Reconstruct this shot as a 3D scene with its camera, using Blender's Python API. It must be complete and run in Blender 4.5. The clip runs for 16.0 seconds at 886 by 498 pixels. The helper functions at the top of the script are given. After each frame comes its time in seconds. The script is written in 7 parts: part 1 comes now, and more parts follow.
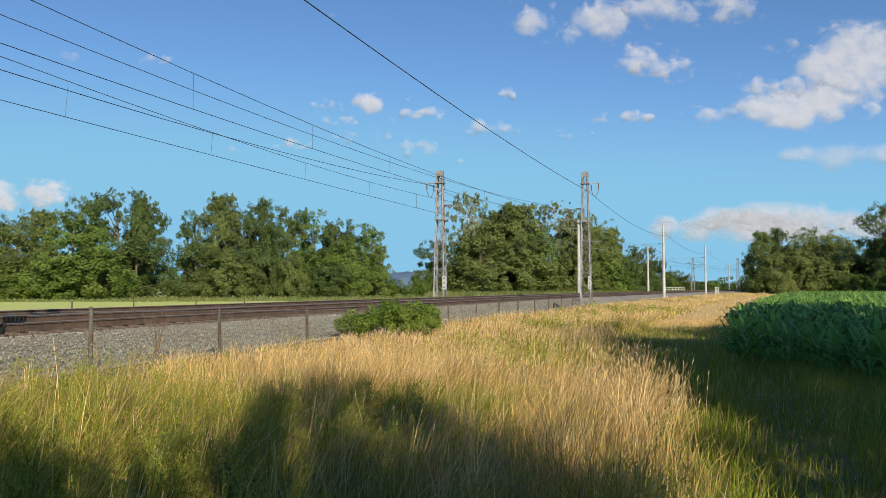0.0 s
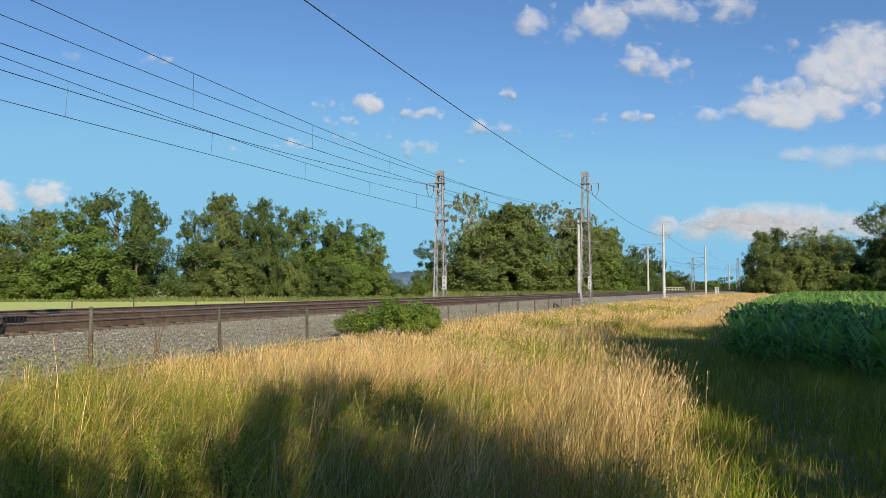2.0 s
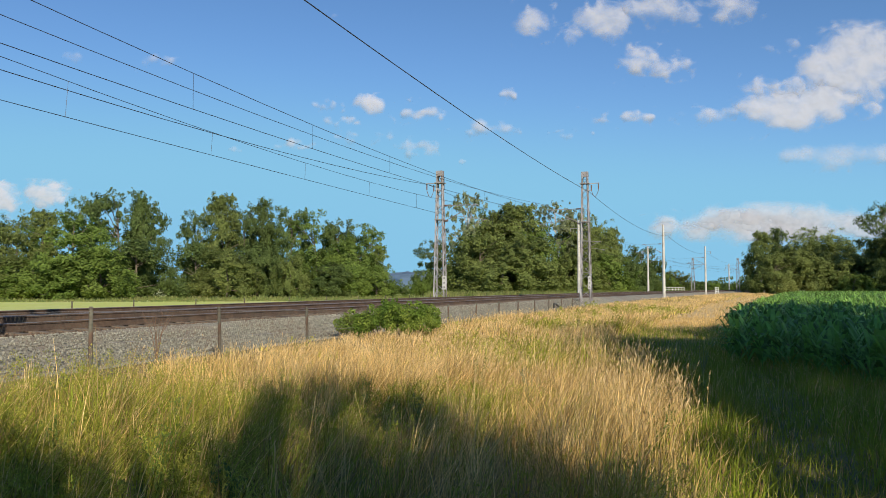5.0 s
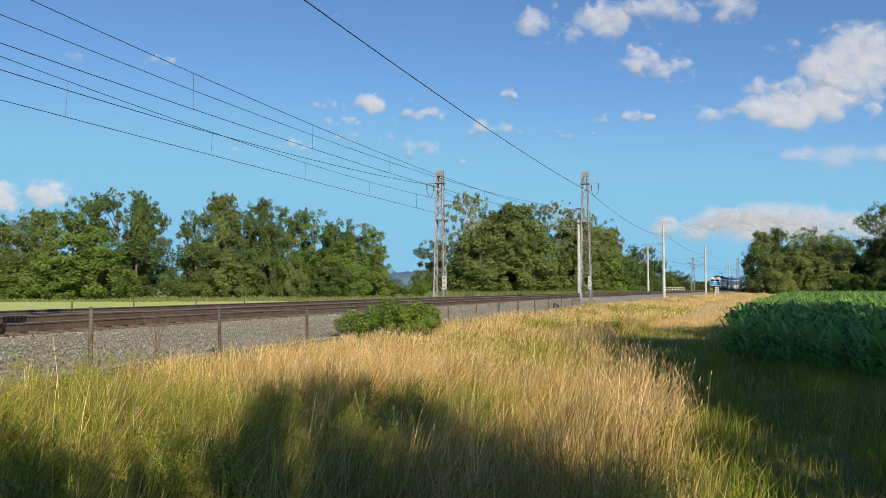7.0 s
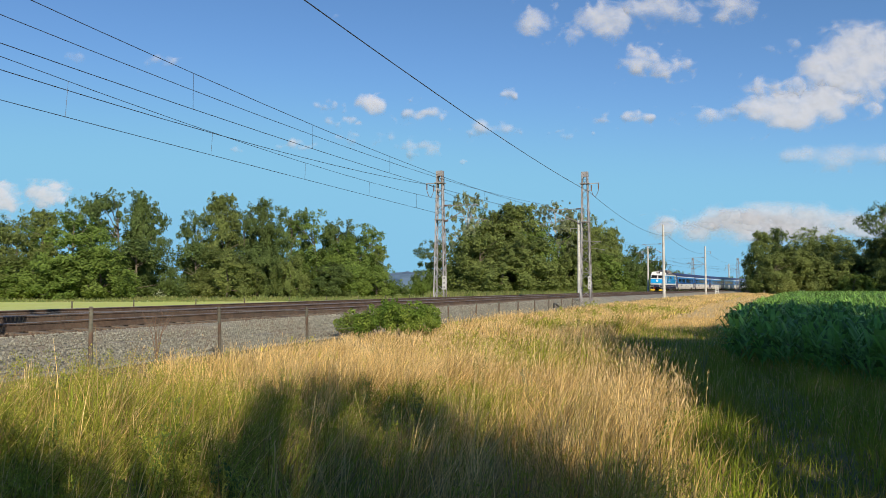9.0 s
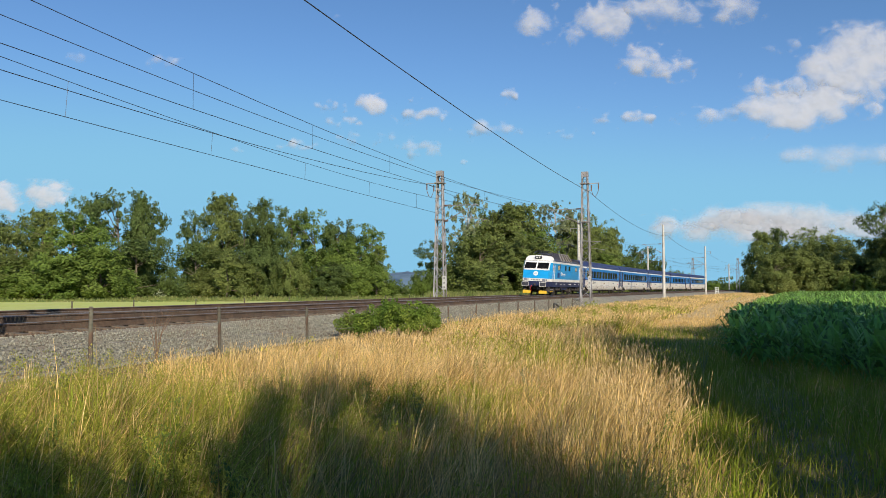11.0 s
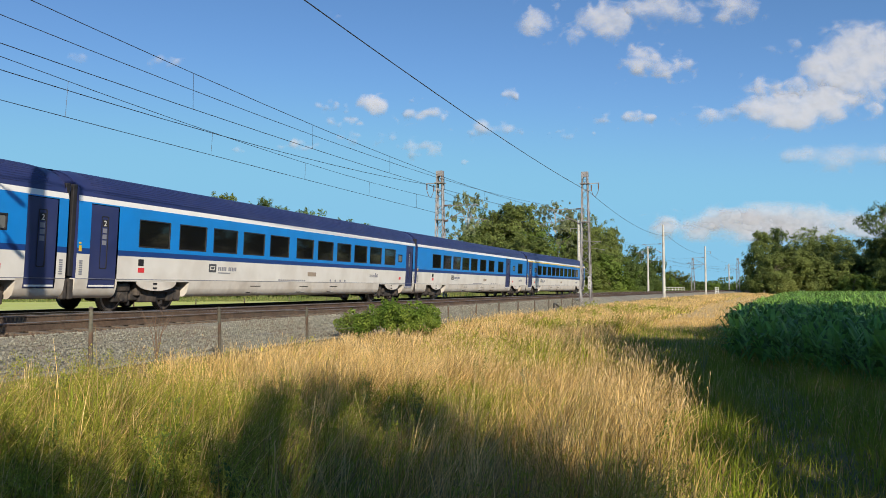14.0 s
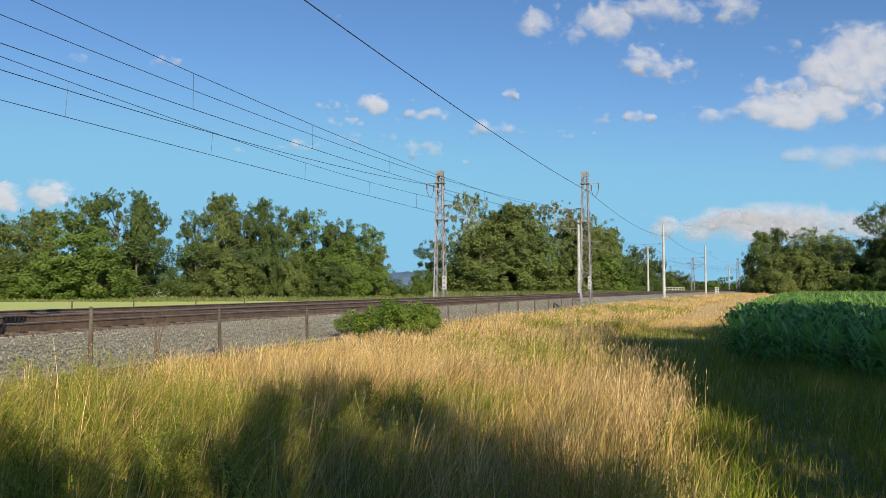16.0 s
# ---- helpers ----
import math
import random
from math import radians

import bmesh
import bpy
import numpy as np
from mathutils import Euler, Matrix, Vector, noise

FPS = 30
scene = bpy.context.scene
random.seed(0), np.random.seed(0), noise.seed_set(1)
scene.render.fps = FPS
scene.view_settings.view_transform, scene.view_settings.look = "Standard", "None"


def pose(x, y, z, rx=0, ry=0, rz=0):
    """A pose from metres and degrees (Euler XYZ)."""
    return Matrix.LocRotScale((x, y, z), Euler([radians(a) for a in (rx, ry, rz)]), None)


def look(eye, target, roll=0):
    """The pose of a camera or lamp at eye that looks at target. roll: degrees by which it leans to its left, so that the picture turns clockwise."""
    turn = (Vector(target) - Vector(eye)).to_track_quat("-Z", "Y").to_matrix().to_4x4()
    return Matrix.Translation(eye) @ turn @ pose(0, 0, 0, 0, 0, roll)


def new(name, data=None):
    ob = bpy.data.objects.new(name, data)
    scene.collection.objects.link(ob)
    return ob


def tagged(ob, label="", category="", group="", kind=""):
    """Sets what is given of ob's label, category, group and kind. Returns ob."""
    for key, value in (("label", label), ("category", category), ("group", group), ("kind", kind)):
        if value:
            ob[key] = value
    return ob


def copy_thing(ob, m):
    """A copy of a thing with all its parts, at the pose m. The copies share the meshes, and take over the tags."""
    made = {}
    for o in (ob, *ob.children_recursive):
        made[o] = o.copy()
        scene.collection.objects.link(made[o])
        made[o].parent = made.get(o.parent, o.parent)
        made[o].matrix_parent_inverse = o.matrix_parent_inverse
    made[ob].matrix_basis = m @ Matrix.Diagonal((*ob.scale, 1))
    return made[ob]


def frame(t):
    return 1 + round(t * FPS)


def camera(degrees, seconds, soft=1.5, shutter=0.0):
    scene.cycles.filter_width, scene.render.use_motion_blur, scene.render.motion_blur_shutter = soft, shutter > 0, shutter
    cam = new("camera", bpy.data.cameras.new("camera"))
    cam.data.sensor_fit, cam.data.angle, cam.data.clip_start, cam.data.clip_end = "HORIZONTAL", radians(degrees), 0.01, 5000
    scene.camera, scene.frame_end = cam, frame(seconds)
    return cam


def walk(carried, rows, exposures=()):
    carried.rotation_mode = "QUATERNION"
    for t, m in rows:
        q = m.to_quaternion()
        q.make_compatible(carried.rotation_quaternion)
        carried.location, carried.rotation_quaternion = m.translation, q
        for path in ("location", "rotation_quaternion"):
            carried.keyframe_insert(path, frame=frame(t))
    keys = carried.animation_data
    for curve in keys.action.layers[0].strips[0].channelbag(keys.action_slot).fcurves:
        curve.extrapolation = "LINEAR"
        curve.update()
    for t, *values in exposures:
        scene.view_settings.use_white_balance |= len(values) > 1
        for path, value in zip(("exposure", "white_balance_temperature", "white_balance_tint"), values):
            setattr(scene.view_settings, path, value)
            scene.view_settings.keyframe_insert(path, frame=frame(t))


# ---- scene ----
# ---------------------------------------------------------------- camera
cam = camera(56.74, 16.0, soft=0.8)
EYE = (0.0, 0.0, 0.663)
STAND = look(EYE, (0.0, 100.0, 0.663 + 100.0 * math.tan(radians(2.77))), -0.098)
walk(cam, [(0.0, STAND), (16.0, STAND)])

# ---------------------------------------------------------------- light
SUN_EL, SUN_AWAY = radians(25.6), Vector((0.32, -0.947, 0.0))   # level direction towards the sun
world = bpy.data.worlds.new("world")
scene.world = world
world.use_nodes = True
wn, wl = world.node_tree.nodes, world.node_tree.links
sky = wn.new("ShaderNodeTexSky")
sky.sky_type, sky.sun_disc = "NISHITA", False
sky.sun_elevation = SUN_EL
sky.sun_rotation = math.atan2(SUN_AWAY.x, SUN_AWAY.y)
sky.air_density, sky.dust_density, sky.ozone_density = 0.85, 0.0, 4.5
deep = wn.new("ShaderNodeHueSaturation")
deep.inputs["Saturation"].default_value = 1.06
wl.new(sky.outputs[0], deep.inputs["Color"])
split, join = wn.new("ShaderNodeSeparateColor"), wn.new("ShaderNodeCombineColor")   # keeps the horizon from washing out
wl.new(deep.outputs[0], split.inputs[0])
for k, (most, ease) in enumerate(((2.02, 1.2), (4.52, 1.6), (6.45, 1.6))):
    haze = wn.new("ShaderNodeMath")
    haze.operation = "SMOOTH_MIN"
    haze.inputs[1].default_value, haze.inputs[2].default_value = most, ease
    wl.new(split.outputs[k], haze.inputs[0])
    wl.new(haze.outputs[0], join.inputs[k])
wl.new(join.outputs[0], wn["Background"].inputs["Color"])
wn["Background"].inputs["Strength"].default_value = 0.097
sun = new("sun", bpy.data.lights.new("sun", "SUN"))
sun.data.energy, sun.data.angle, sun.data.color = 4.3, radians(0.53), (1.0, 0.87, 0.68)
toward = SUN_AWAY.normalized() * math.cos(SUN_EL) + Vector((0, 0, math.sin(SUN_EL)))
sun.matrix_world = look(toward * 50, (0, 0, 0))
scene.view_settings.exposure = 0.35

# ---------------------------------------------------------------- the line of the railway
# arc length runs away from the camera; lateral is positive towards the camera's side
STEP_S = np.arange(-260.0, 960.0, 1.0)
TURN_S = 0.30195 + 0.00074339 * STEP_S - 0.5 * 6.955e-7 * STEP_S ** 2
LINE_X, LINE_Y = np.cumsum(np.sin(TURN_S)), np.cumsum(np.cos(TURN_S))
LINE_X = LINE_X - LINE_X[260] - 17.694 * math.cos(0.30195)
LINE_Y = LINE_Y - LINE_Y[260] + 17.694 * math.sin(0.30195)


def turn_at(s):
    return float(np.interp(s, STEP_S, TURN_S))


def on(s, lat, z=0.0):
    """Arc length, offset from the far track's middle, height over the rail -> world."""
    a = turn_at(s)
    return Vector((float(np.interp(s, STEP_S, LINE_X)) + lat * math.cos(a),
                   float(np.interp(s, STEP_S, LINE_Y)) - lat * math.sin(a), z))


def on_many(s, lat):
    a = np.interp(s, STEP_S, TURN_S)
    return (np.interp(s, STEP_S, LINE_X) + lat * np.cos(a), np.interp(s, STEP_S, LINE_Y) - lat * np.sin(a))


def along(s, lat, z=0.0):
    """A pose on the line: its x points along the line away from the camera, its y away across the tracks."""
    p = on(s, lat, z)
    return Matrix.Translation(p) @ Matrix.Rotation(math.pi / 2 - turn_at(s), 4, "Z")


def lateral(x, y):
    """Offset from the far track's middle of many points, roughly."""
    d = np.full(x.shape, 1e9)
    lat = np.zeros(x.shape)
    arc = np.zeros(x.shape)
    for i in range(0, len(STEP_S), 10):
        ex, ey = x - LINE_X[i], y - LINE_Y[i]
        t = np.clip(ex * math.sin(TURN_S[i]) + ey * math.cos(TURN_S[i]), -5 if i else -1e5, 5 if i + 10 < len(STEP_S) else 1e5)
        fx, fy = ex - t * math.sin(TURN_S[i]), ey - t * math.cos(TURN_S[i])
        dd = fx * fx + fy * fy
        better = dd < d
        d = np.where(better, dd, d)
        lat = np.where(better, ex * math.cos(TURN_S[i]) - ey * math.sin(TURN_S[i]), lat)
        arc = np.where(better, STEP_S[i] + t, arc)
    return lat, arc


CANT = 0.08   # the outer rail of the curve stands higher on both tracks


def canted(lat, z):
    """Height of a point of the tracks, raised with the cant."""
    inner = 0.7535 if lat < 2.0 else 4.7535
    return z + CANT * (inner - lat) / 1.507


GROUND_LAT = [-60.0, -12.0, -7.0, -4.5, -2.0, 4.0, 7.0, 8.6, 10.5, 13.0, 60.0]
GROUND_Z = [-1.15, -1.05, -0.80, -0.62, -0.75, -0.75, -0.72, -0.62, -0.78, -0.95, -0.95]


def ground_z(lat):
    return np.interp(lat, GROUND_LAT, GROUND_Z)


# ---------------------------------------------------------------- small builders
def mesh_of(bm, name, materials):
    me = bpy.data.meshes.new(name)
    bm.to_mesh(me)
    bm.free()
    for m in materials if isinstance(materials, (list, tuple)) else [materials]:
        me.materials.append(m)
    return me


def part(name, bm, material, parent, label=""):
    ob = new(name, mesh_of(bm, name, material))
    ob.parent = parent
    return tagged(ob, label) if label else ob


def piece(name, me, parent, m):
    ob = new(name, me)
    ob.parent = parent
    ob.matrix_basis = m
    return ob


def root(name, m, label, category, group="", kind=""):
    ob = new(name)
    ob.empty_display_size = 0.2
    ob.matrix_basis = m
    return tagged(ob, label, category, group, kind)


def raw_mesh(name, verts, faces, materials, smooth=False, index=None):
    """verts (n, 3) and faces (m, 3 or 4) as arrays."""
    verts, faces = np.asarray(verts, np.float32), np.asarray(faces, np.int32)
    me = bpy.data.meshes.new(name)
    k = faces.shape[1]
    me.vertices.add(len(verts))
    me.vertices.foreach_set("co", verts.ravel())
    me.loops.add(faces.size)
    me.loops.foreach_set("vertex_index", faces.ravel())
    me.polygons.add(len(faces))
    me.polygons.foreach_set("loop_start", np.arange(0, faces.size, k, dtype=np.int32))
    for m in materials if isinstance(materials, (list, tuple)) else [materials]:
        me.materials.append(m)
    if index is not None:
        me.polygons.foreach_set("material_index", np.asarray(index, np.int32))
    me.polygons.foreach_set("use_smooth", np.full(len(faces), smooth))
    me.update(calc_edges=True)
    return me


def box(bm, x0, x1, y0, y1, z0, z1, bevel=0.0):
    made = bmesh.ops.create_cube(bm, size=1.0, matrix=Matrix.Translation(((x0 + x1) / 2, (y0 + y1) / 2, (z0 + z1) / 2)) @ Matrix.Diagonal((x1 - x0, y1 - y0, z1 - z0, 1)))
    if bevel:
        edges = {e for v in made["verts"] for e in v.link_edges}
        bmesh.ops.bevel(bm, geom=list(edges), offset=bevel, segments=2, affect="EDGES", profile=0.5)
    return made["verts"]


def rod(bm, a, b, r, sides=8, r2=None):
    a, b = Vector(a), Vector(b)
    d = b - a
    m = Matrix.Translation((a + b) / 2) @ d.to_track_quat("Z", "Y").to_matrix().to_4x4()
    return bmesh.ops.create_cone(bm, cap_ends=True, segments=sides, radius1=r, radius2=r if r2 is None else r2, depth=d.length, matrix=m)["verts"]


def bar(bm, a, b, w, h):
    """A square bar from a to b."""
    a, b = Vector(a), Vector(b)
    d = b - a
    m = Matrix.Translation((a + b) / 2) @ d.to_track_quat("Z", "Y").to_matrix().to_4x4() @ Matrix.Diagonal((w, h, d.length, 1))
    bmesh.ops.create_cube(bm, size=1.0, matrix=m)


def sweep(bm, ring, stations, closed=True, caps=True):
    """ring: list of (lat, z); stations: function index -> place; joins rings into a skin."""
    rows = [[bm.verts.new(p) for p in st] for st in stations]
    n = len(ring)
    for a, b in zip(rows, rows[1:]):
        for i in range(n if closed else n - 1):
            j = (i + 1) % n
            bm.faces.new((a[i], a[j], b[j], b[i]))
    if caps and closed:
        bm.faces.new(rows[0][::-1])
        bm.faces.new(rows[-1])
    return rows


def line_sweep(bm, ring, s_list):
    sweep(bm, ring, [[on(s, l, z) for l, z in ring] for s in s_list])


# ---------------------------------------------------------------- materials
def material(name, colour, rough=0.6, metal=0.0, spread=0.0, grain=0.0, scale=5.0, bump=0.0, bump_scale=40.0, alt=None, alt_scale=1.0,
             alt_low=0.45, alt_high=0.6, spec=0.5, translucent=0.0, alpha_socket=False, island=0.0, per_object=0.0, coat=0.0, tone=False):
    """A surface with two scales of variation: a broad mix towards alt, and a fine grain in value, with fine relief."""
    m = bpy.data.materials.new(name)
    m.use_nodes = True
    nt = m.node_tree
    b = nt.nodes["Principled BSDF"]
    tc = nt.nodes.new("ShaderNodeTexCoord")
    col = nt.nodes.new("ShaderNodeRGB")
    col.outputs[0].default_value = (*colour, 1)
    out = col.outputs[0]
    if alt:
        n = nt.nodes.new("ShaderNodeTexNoise")
        n.inputs["Scale"].default_value, n.inputs["Detail"].default_value = alt_scale, 6
        nt.links.new(tc.outputs["Object"], n.inputs["Vector"])
        r = nt.nodes.new("ShaderNodeMapRange")
        r.inputs["From Min"].default_value, r.inputs["From Max"].default_value = alt_low, alt_high
        nt.links.new(n.outputs["Fac"], r.inputs["Value"])
        mix = nt.nodes.new("ShaderNodeMix")
        mix.data_type = "RGBA"
        nt.links.new(r.outputs[0], mix.inputs["Factor"])
        nt.links.new(out, mix.inputs["A"])
        mix.inputs["B"].default_value = (*alt, 1)
        out = mix.outputs["Result"]
    value = None
    if grain:
        n = nt.nodes.new("ShaderNodeTexNoise")
        n.inputs["Scale"].default_value, n.inputs["Detail"].default_value = scale, 8
        nt.links.new(tc.outputs["Object"], n.inputs["Vector"])
        r = nt.nodes.new("ShaderNodeMapRange")
        r.inputs["From Min"].default_value, r.inputs["From Max"].default_value = 0.25, 0.75
        r.inputs["To Min"].default_value, r.inputs["To Max"].default_value = 1 - grain, 1 + grain
        nt.links.new(n.outputs["Fac"], r.inputs["Value"])
        value = r.outputs[0]
    for amount, node, socket in ((island, "ShaderNodeNewGeometry", "Random Per Island"), (per_object, "ShaderNodeObjectInfo", "Random")):
        if amount:
            g = nt.nodes.new(node)
            r = nt.nodes.new("ShaderNodeMapRange")
            r.inputs["To Min"].default_value, r.inputs["To Max"].default_value = 1 - amount, 1 + amount
            nt.links.new(g.outputs[socket], r.inputs["Value"])
            if value is None:
                value = r.outputs[0]
            else:
                mul = nt.nodes.new("ShaderNodeMath")
                mul.operation = "MULTIPLY"
                nt.links.new(value, mul.inputs[0])
                nt.links.new(r.outputs[0], mul.inputs[1])
                value = mul.outputs[0]
    if tone:
        # tufts differ as wholes: one stored value per tuft
        at = nt.nodes.new("ShaderNodeAttribute")
        at.attribute_name = "tone"
        mul = nt.nodes.new("ShaderNodeMath")
        mul.operation = "MULTIPLY_ADD"
        nt.links.new(at.outputs["Fac"], mul.inputs[0])
        nt.links.new(value, mul.inputs[1])
        nt.links.new(value, mul.inputs[2])
        value = mul.outputs[0]
    if value is not None:
        hsv = nt.nodes.new("ShaderNodeHueSaturation")
        nt.links.new(value, hsv.inputs["Value"])
        nt.links.new(out, hsv.inputs["Color"])
        out = hsv.outputs[0]
    nt.links.new(out, b.inputs["Base Color"])
    b.inputs["Roughness"].default_value, b.inputs["Metallic"].default_value = rough, metal
    b.inputs["Specular IOR Level"].default_value = spec
    b.inputs["Coat Weight"].default_value = coat
    if bump:
        n = nt.nodes.new("ShaderNodeTexNoise")
        n.inputs["Scale"].default_value, n.inputs["Detail"].default_value = bump_scale, 5
        nt.links.new(tc.outputs["Object"], n.inputs["Vector"])
        k = nt.nodes.new("ShaderNodeBump")
        k.inputs["Strength"].default_value, k.inputs["Distance"].default_value = bump, 0.02
        nt.links.new(n.outputs["Fac"], k.inputs["Height"])
        nt.links.new(k.outputs[0], b.inputs["Normal"])
    if translucent:
        t = nt.nodes.new("ShaderNodeBsdfTranslucent")
        nt.links.new(out, t.inputs["Color"])
        mx = nt.nodes.new("ShaderNodeMixShader")
        mx.inputs[0].default_value = translucent
        nt.links.new(b.outputs[0], mx.inputs[1])
        nt.links.new(t.outputs[0], mx.inputs[2])
        nt.links.new(mx.outputs[0], nt.nodes["Material Output"].inputs["Surface"])
    return m


M_SOIL = material("grassy_soil", (0.13, 0.12, 0.05), 0.95, grain=0.35, scale=3.0, bump=0.6, bump_scale=12, alt=(0.22, 0.18, 0.08), alt_scale=0.25)
M_MEADOW = material("mown_meadow", (0.54, 0.60, 0.14), 0.95, grain=0.12, scale=1.2, bump=0.4, bump_scale=9, alt=(0.56, 0.60, 0.20), alt_scale=0.05)
M_FIELD = material("far_field", (0.30, 0.33, 0.12), 0.95, grain=0.2, scale=0.05, alt=(0.45, 0.40, 0.20), alt_scale=0.004)
M_TRAIL = material("dry_trail", (0.58, 0.44, 0.24), 0.95, grain=0.2, scale=2.0, bump=0.5, bump_scale=14, alt=(0.46, 0.36, 0.17), alt_scale=0.4)
M_BALLAST = material("grey_ballast", (0.250, 0.245, 0.200), 0.9, grain=0.45, scale=14.0, bump=1.0, bump_scale=16, alt=(0.24, 0.20, 0.15), alt_scale=0.35)
M_RUSTBED = material("rusty_ballast", (0.082, 0.054, 0.035), 0.9, grain=0.4, scale=12.0, bump=1.0, bump_scale=16, alt=(0.115, 0.08, 0.055), alt_scale=0.5)
M_STONE = material("ballast_stone", (0.275, 0.272, 0.222), 0.85, grain=0.2, scale=20.0, island=0.28)
M_RUST = material("rail_rust", (0.080, 0.053, 0.038), 0.75, grain=0.3, scale=9.0, alt=(0.115, 0.075, 0.05), alt_scale=2.0)
M_RAILTOP = material("polished_rail", (0.38, 0.36, 0.34), 0.5, 0.7, grain=0.1, scale=8.0)
M_SLEEPER = material("concrete_sleeper", (0.16, 0.13, 0.10), 0.9, grain=0.3, scale=10.0, bump=0.4, per_object=0.15)
M_GALV = material("weathered_galvanised_steel", (0.335, 0.335, 0.355), 0.6, 0.25, grain=0.25, scale=3.0, alt=(0.26, 0.235, 0.225), alt_scale=0.9)
M_CONCRETE = material("pale_concrete", (0.56, 0.54, 0.50), 0.85, grain=0.15, scale=6.0, bump=0.3, alt=(0.44, 0.42, 0.38), alt_scale=0.8)
M_WIRE = material("dark_wire", (0.060, 0.062, 0.075), 0.5, 0.5, grain=0.1)
M_INSUL = material("brown_insulator", (0.16, 0.09, 0.06), 0.3, grain=0.1)
M_WHITE = material("white_paint", (0.78, 0.78, 0.76), 0.5, grain=0.06, scale=4.0, alt=(0.66, 0.66, 0.63), alt_scale=3.0)
M_INK = material("dark_print", (0.03, 0.03, 0.035), 0.6)
M_POST = material("mossy_post", (0.12, 0.12, 0.095), 0.85, grain=0.3, scale=12.0, alt=(0.10, 0.065, 0.045), alt_scale=2.5, per_object=0.2)
M_BARK = material("bark", (0.16, 0.13, 0.10), 0.9, grain=0.35, scale=6.0, bump=0.8, bump_scale=20)
M_BARKPALE = material("pale_bark", (0.45, 0.43, 0.38), 0.85, grain=0.3, scale=5.0, bump=0.5)


def leaf_material(name, colour, alt, translucent=0.3, island=0.35, alt_scale=0.35, tone=False, spec=0.22, rough=0.65):
    return material(name, colour, rough, alt=alt, alt_scale=alt_scale, island=island, per_object=0.12, translucent=translucent, spec=spec, tone=tone)


L_DARK = leaf_material("leaf_dark_green", (0.118, 0.170, 0.052), (0.165, 0.220, 0.068), 0.42)
L_MID = leaf_material("leaf_green", (0.160, 0.235, 0.050), (0.220, 0.290, 0.064), 0.42)
L_OLIVE = leaf_material("leaf_olive", (0.195, 0.245, 0.072), (0.265, 0.305, 0.095), 0.45)
L_PALE = leaf_material("leaf_grey_green", (0.215, 0.255, 0.130), (0.275, 0.300, 0.160))
L_CORN = leaf_material("corn_leaf", (0.175, 0.340, 0.070), (0.270, 0.440, 0.100), 0.42, 0.55, 0.6, spec=0.4, rough=0.45)
L_BUSH = leaf_material("bush_leaf", (0.150, 0.245, 0.038), (0.240, 0.320, 0.055), 0.3, 0.35, 1.5)
G_STRAW = leaf_material("ripe_grass", (0.57, 0.390, 0.145), (0.74, 0.555, 0.255), 0.30, 0.42, 1.6, True)
G_GREEN = leaf_material("green_grass", (0.33, 0.325, 0.042), (0.48, 0.415, 0.085), 0.35, 0.30, 1.2, True)
G_LUSH = leaf_material("lush_grass", (0.22, 0.275, 0.028), (0.31, 0.330, 0.045), 0.35, 0.30, 1.2, True)
G_VERGE = leaf_material("verge_grass", (0.15, 0.20, 0.06), (0.26, 0.26, 0.10), 0.35, 0.3, 0.3)
G_SEED = leaf_material("seed_head", (0.60, 0.44, 0.22), (0.72, 0.55, 0.30), 0.2, 0.25, 0.8)
# ---------------------------------------------------------------- ground, one sheet to the horizon
def ground_sheet():
    fine = np.concatenate([np.arange(-60, 100, 1.6), np.arange(100, 340, 8.0)])
    out = 340 * 1.18 ** np.arange(0, 17)
    ys = np.concatenate([-out[::-1][:-3] * 1.0, np.arange(-340, -60, 8.0), fine, out])
    xs = np.concatenate([-out[::-1], np.arange(-340, -70, 9.0), np.arange(-70, 90, 1.6), np.arange(90, 340, 8.0), out])
    gx, gy = np.meshgrid(xs, ys)
    lat, arc = lateral(gx.ravel(), gy.ravel())
    z = ground_z(lat)
    wob = np.sin(gx.ravel() * 0.9 + 1.3 * np.sin(gy.ravel() * 0.53)) * np.cos(gy.ravel() * 0.71 + 0.4) * 0.035
    z = z + np.where(np.abs(lat) > 9, wob, 0)
    verts = np.stack([gx.ravel(), gy.ravel(), z], 1)
    nx, ny = len(xs), len(ys)
    i = (np.arange(ny - 1)[:, None] * nx + np.arange(nx - 1)[None, :]).ravel()
    faces = np.stack([i, i + 1, i + 1 + nx, i + nx], 1)
    la = lat[faces].mean(1)
    ar = arc[faces].mean(1)
    index = np.zeros(len(faces), int)
    index[la < -8.5] = 1
    index[(np.abs(la) > 140) | (ar > 420) | (ar < -200)] = 2
    index[(la > 15.2) & (la < np.interp(ar, [36, 41, 76, 200], [19.3, 19.8, 21.8, 25.0])) & (ar > 35) & (ar < 260)] = 3
    ob = new("ground", raw_mesh("ground", verts, faces, [M_SOIL, M_MEADOW, M_FIELD, M_TRAIL], True, index))
    tagged(ob, "flat grassy ground with meadow and fields to the horizon", "ground", kind="structure")


ground_sheet()


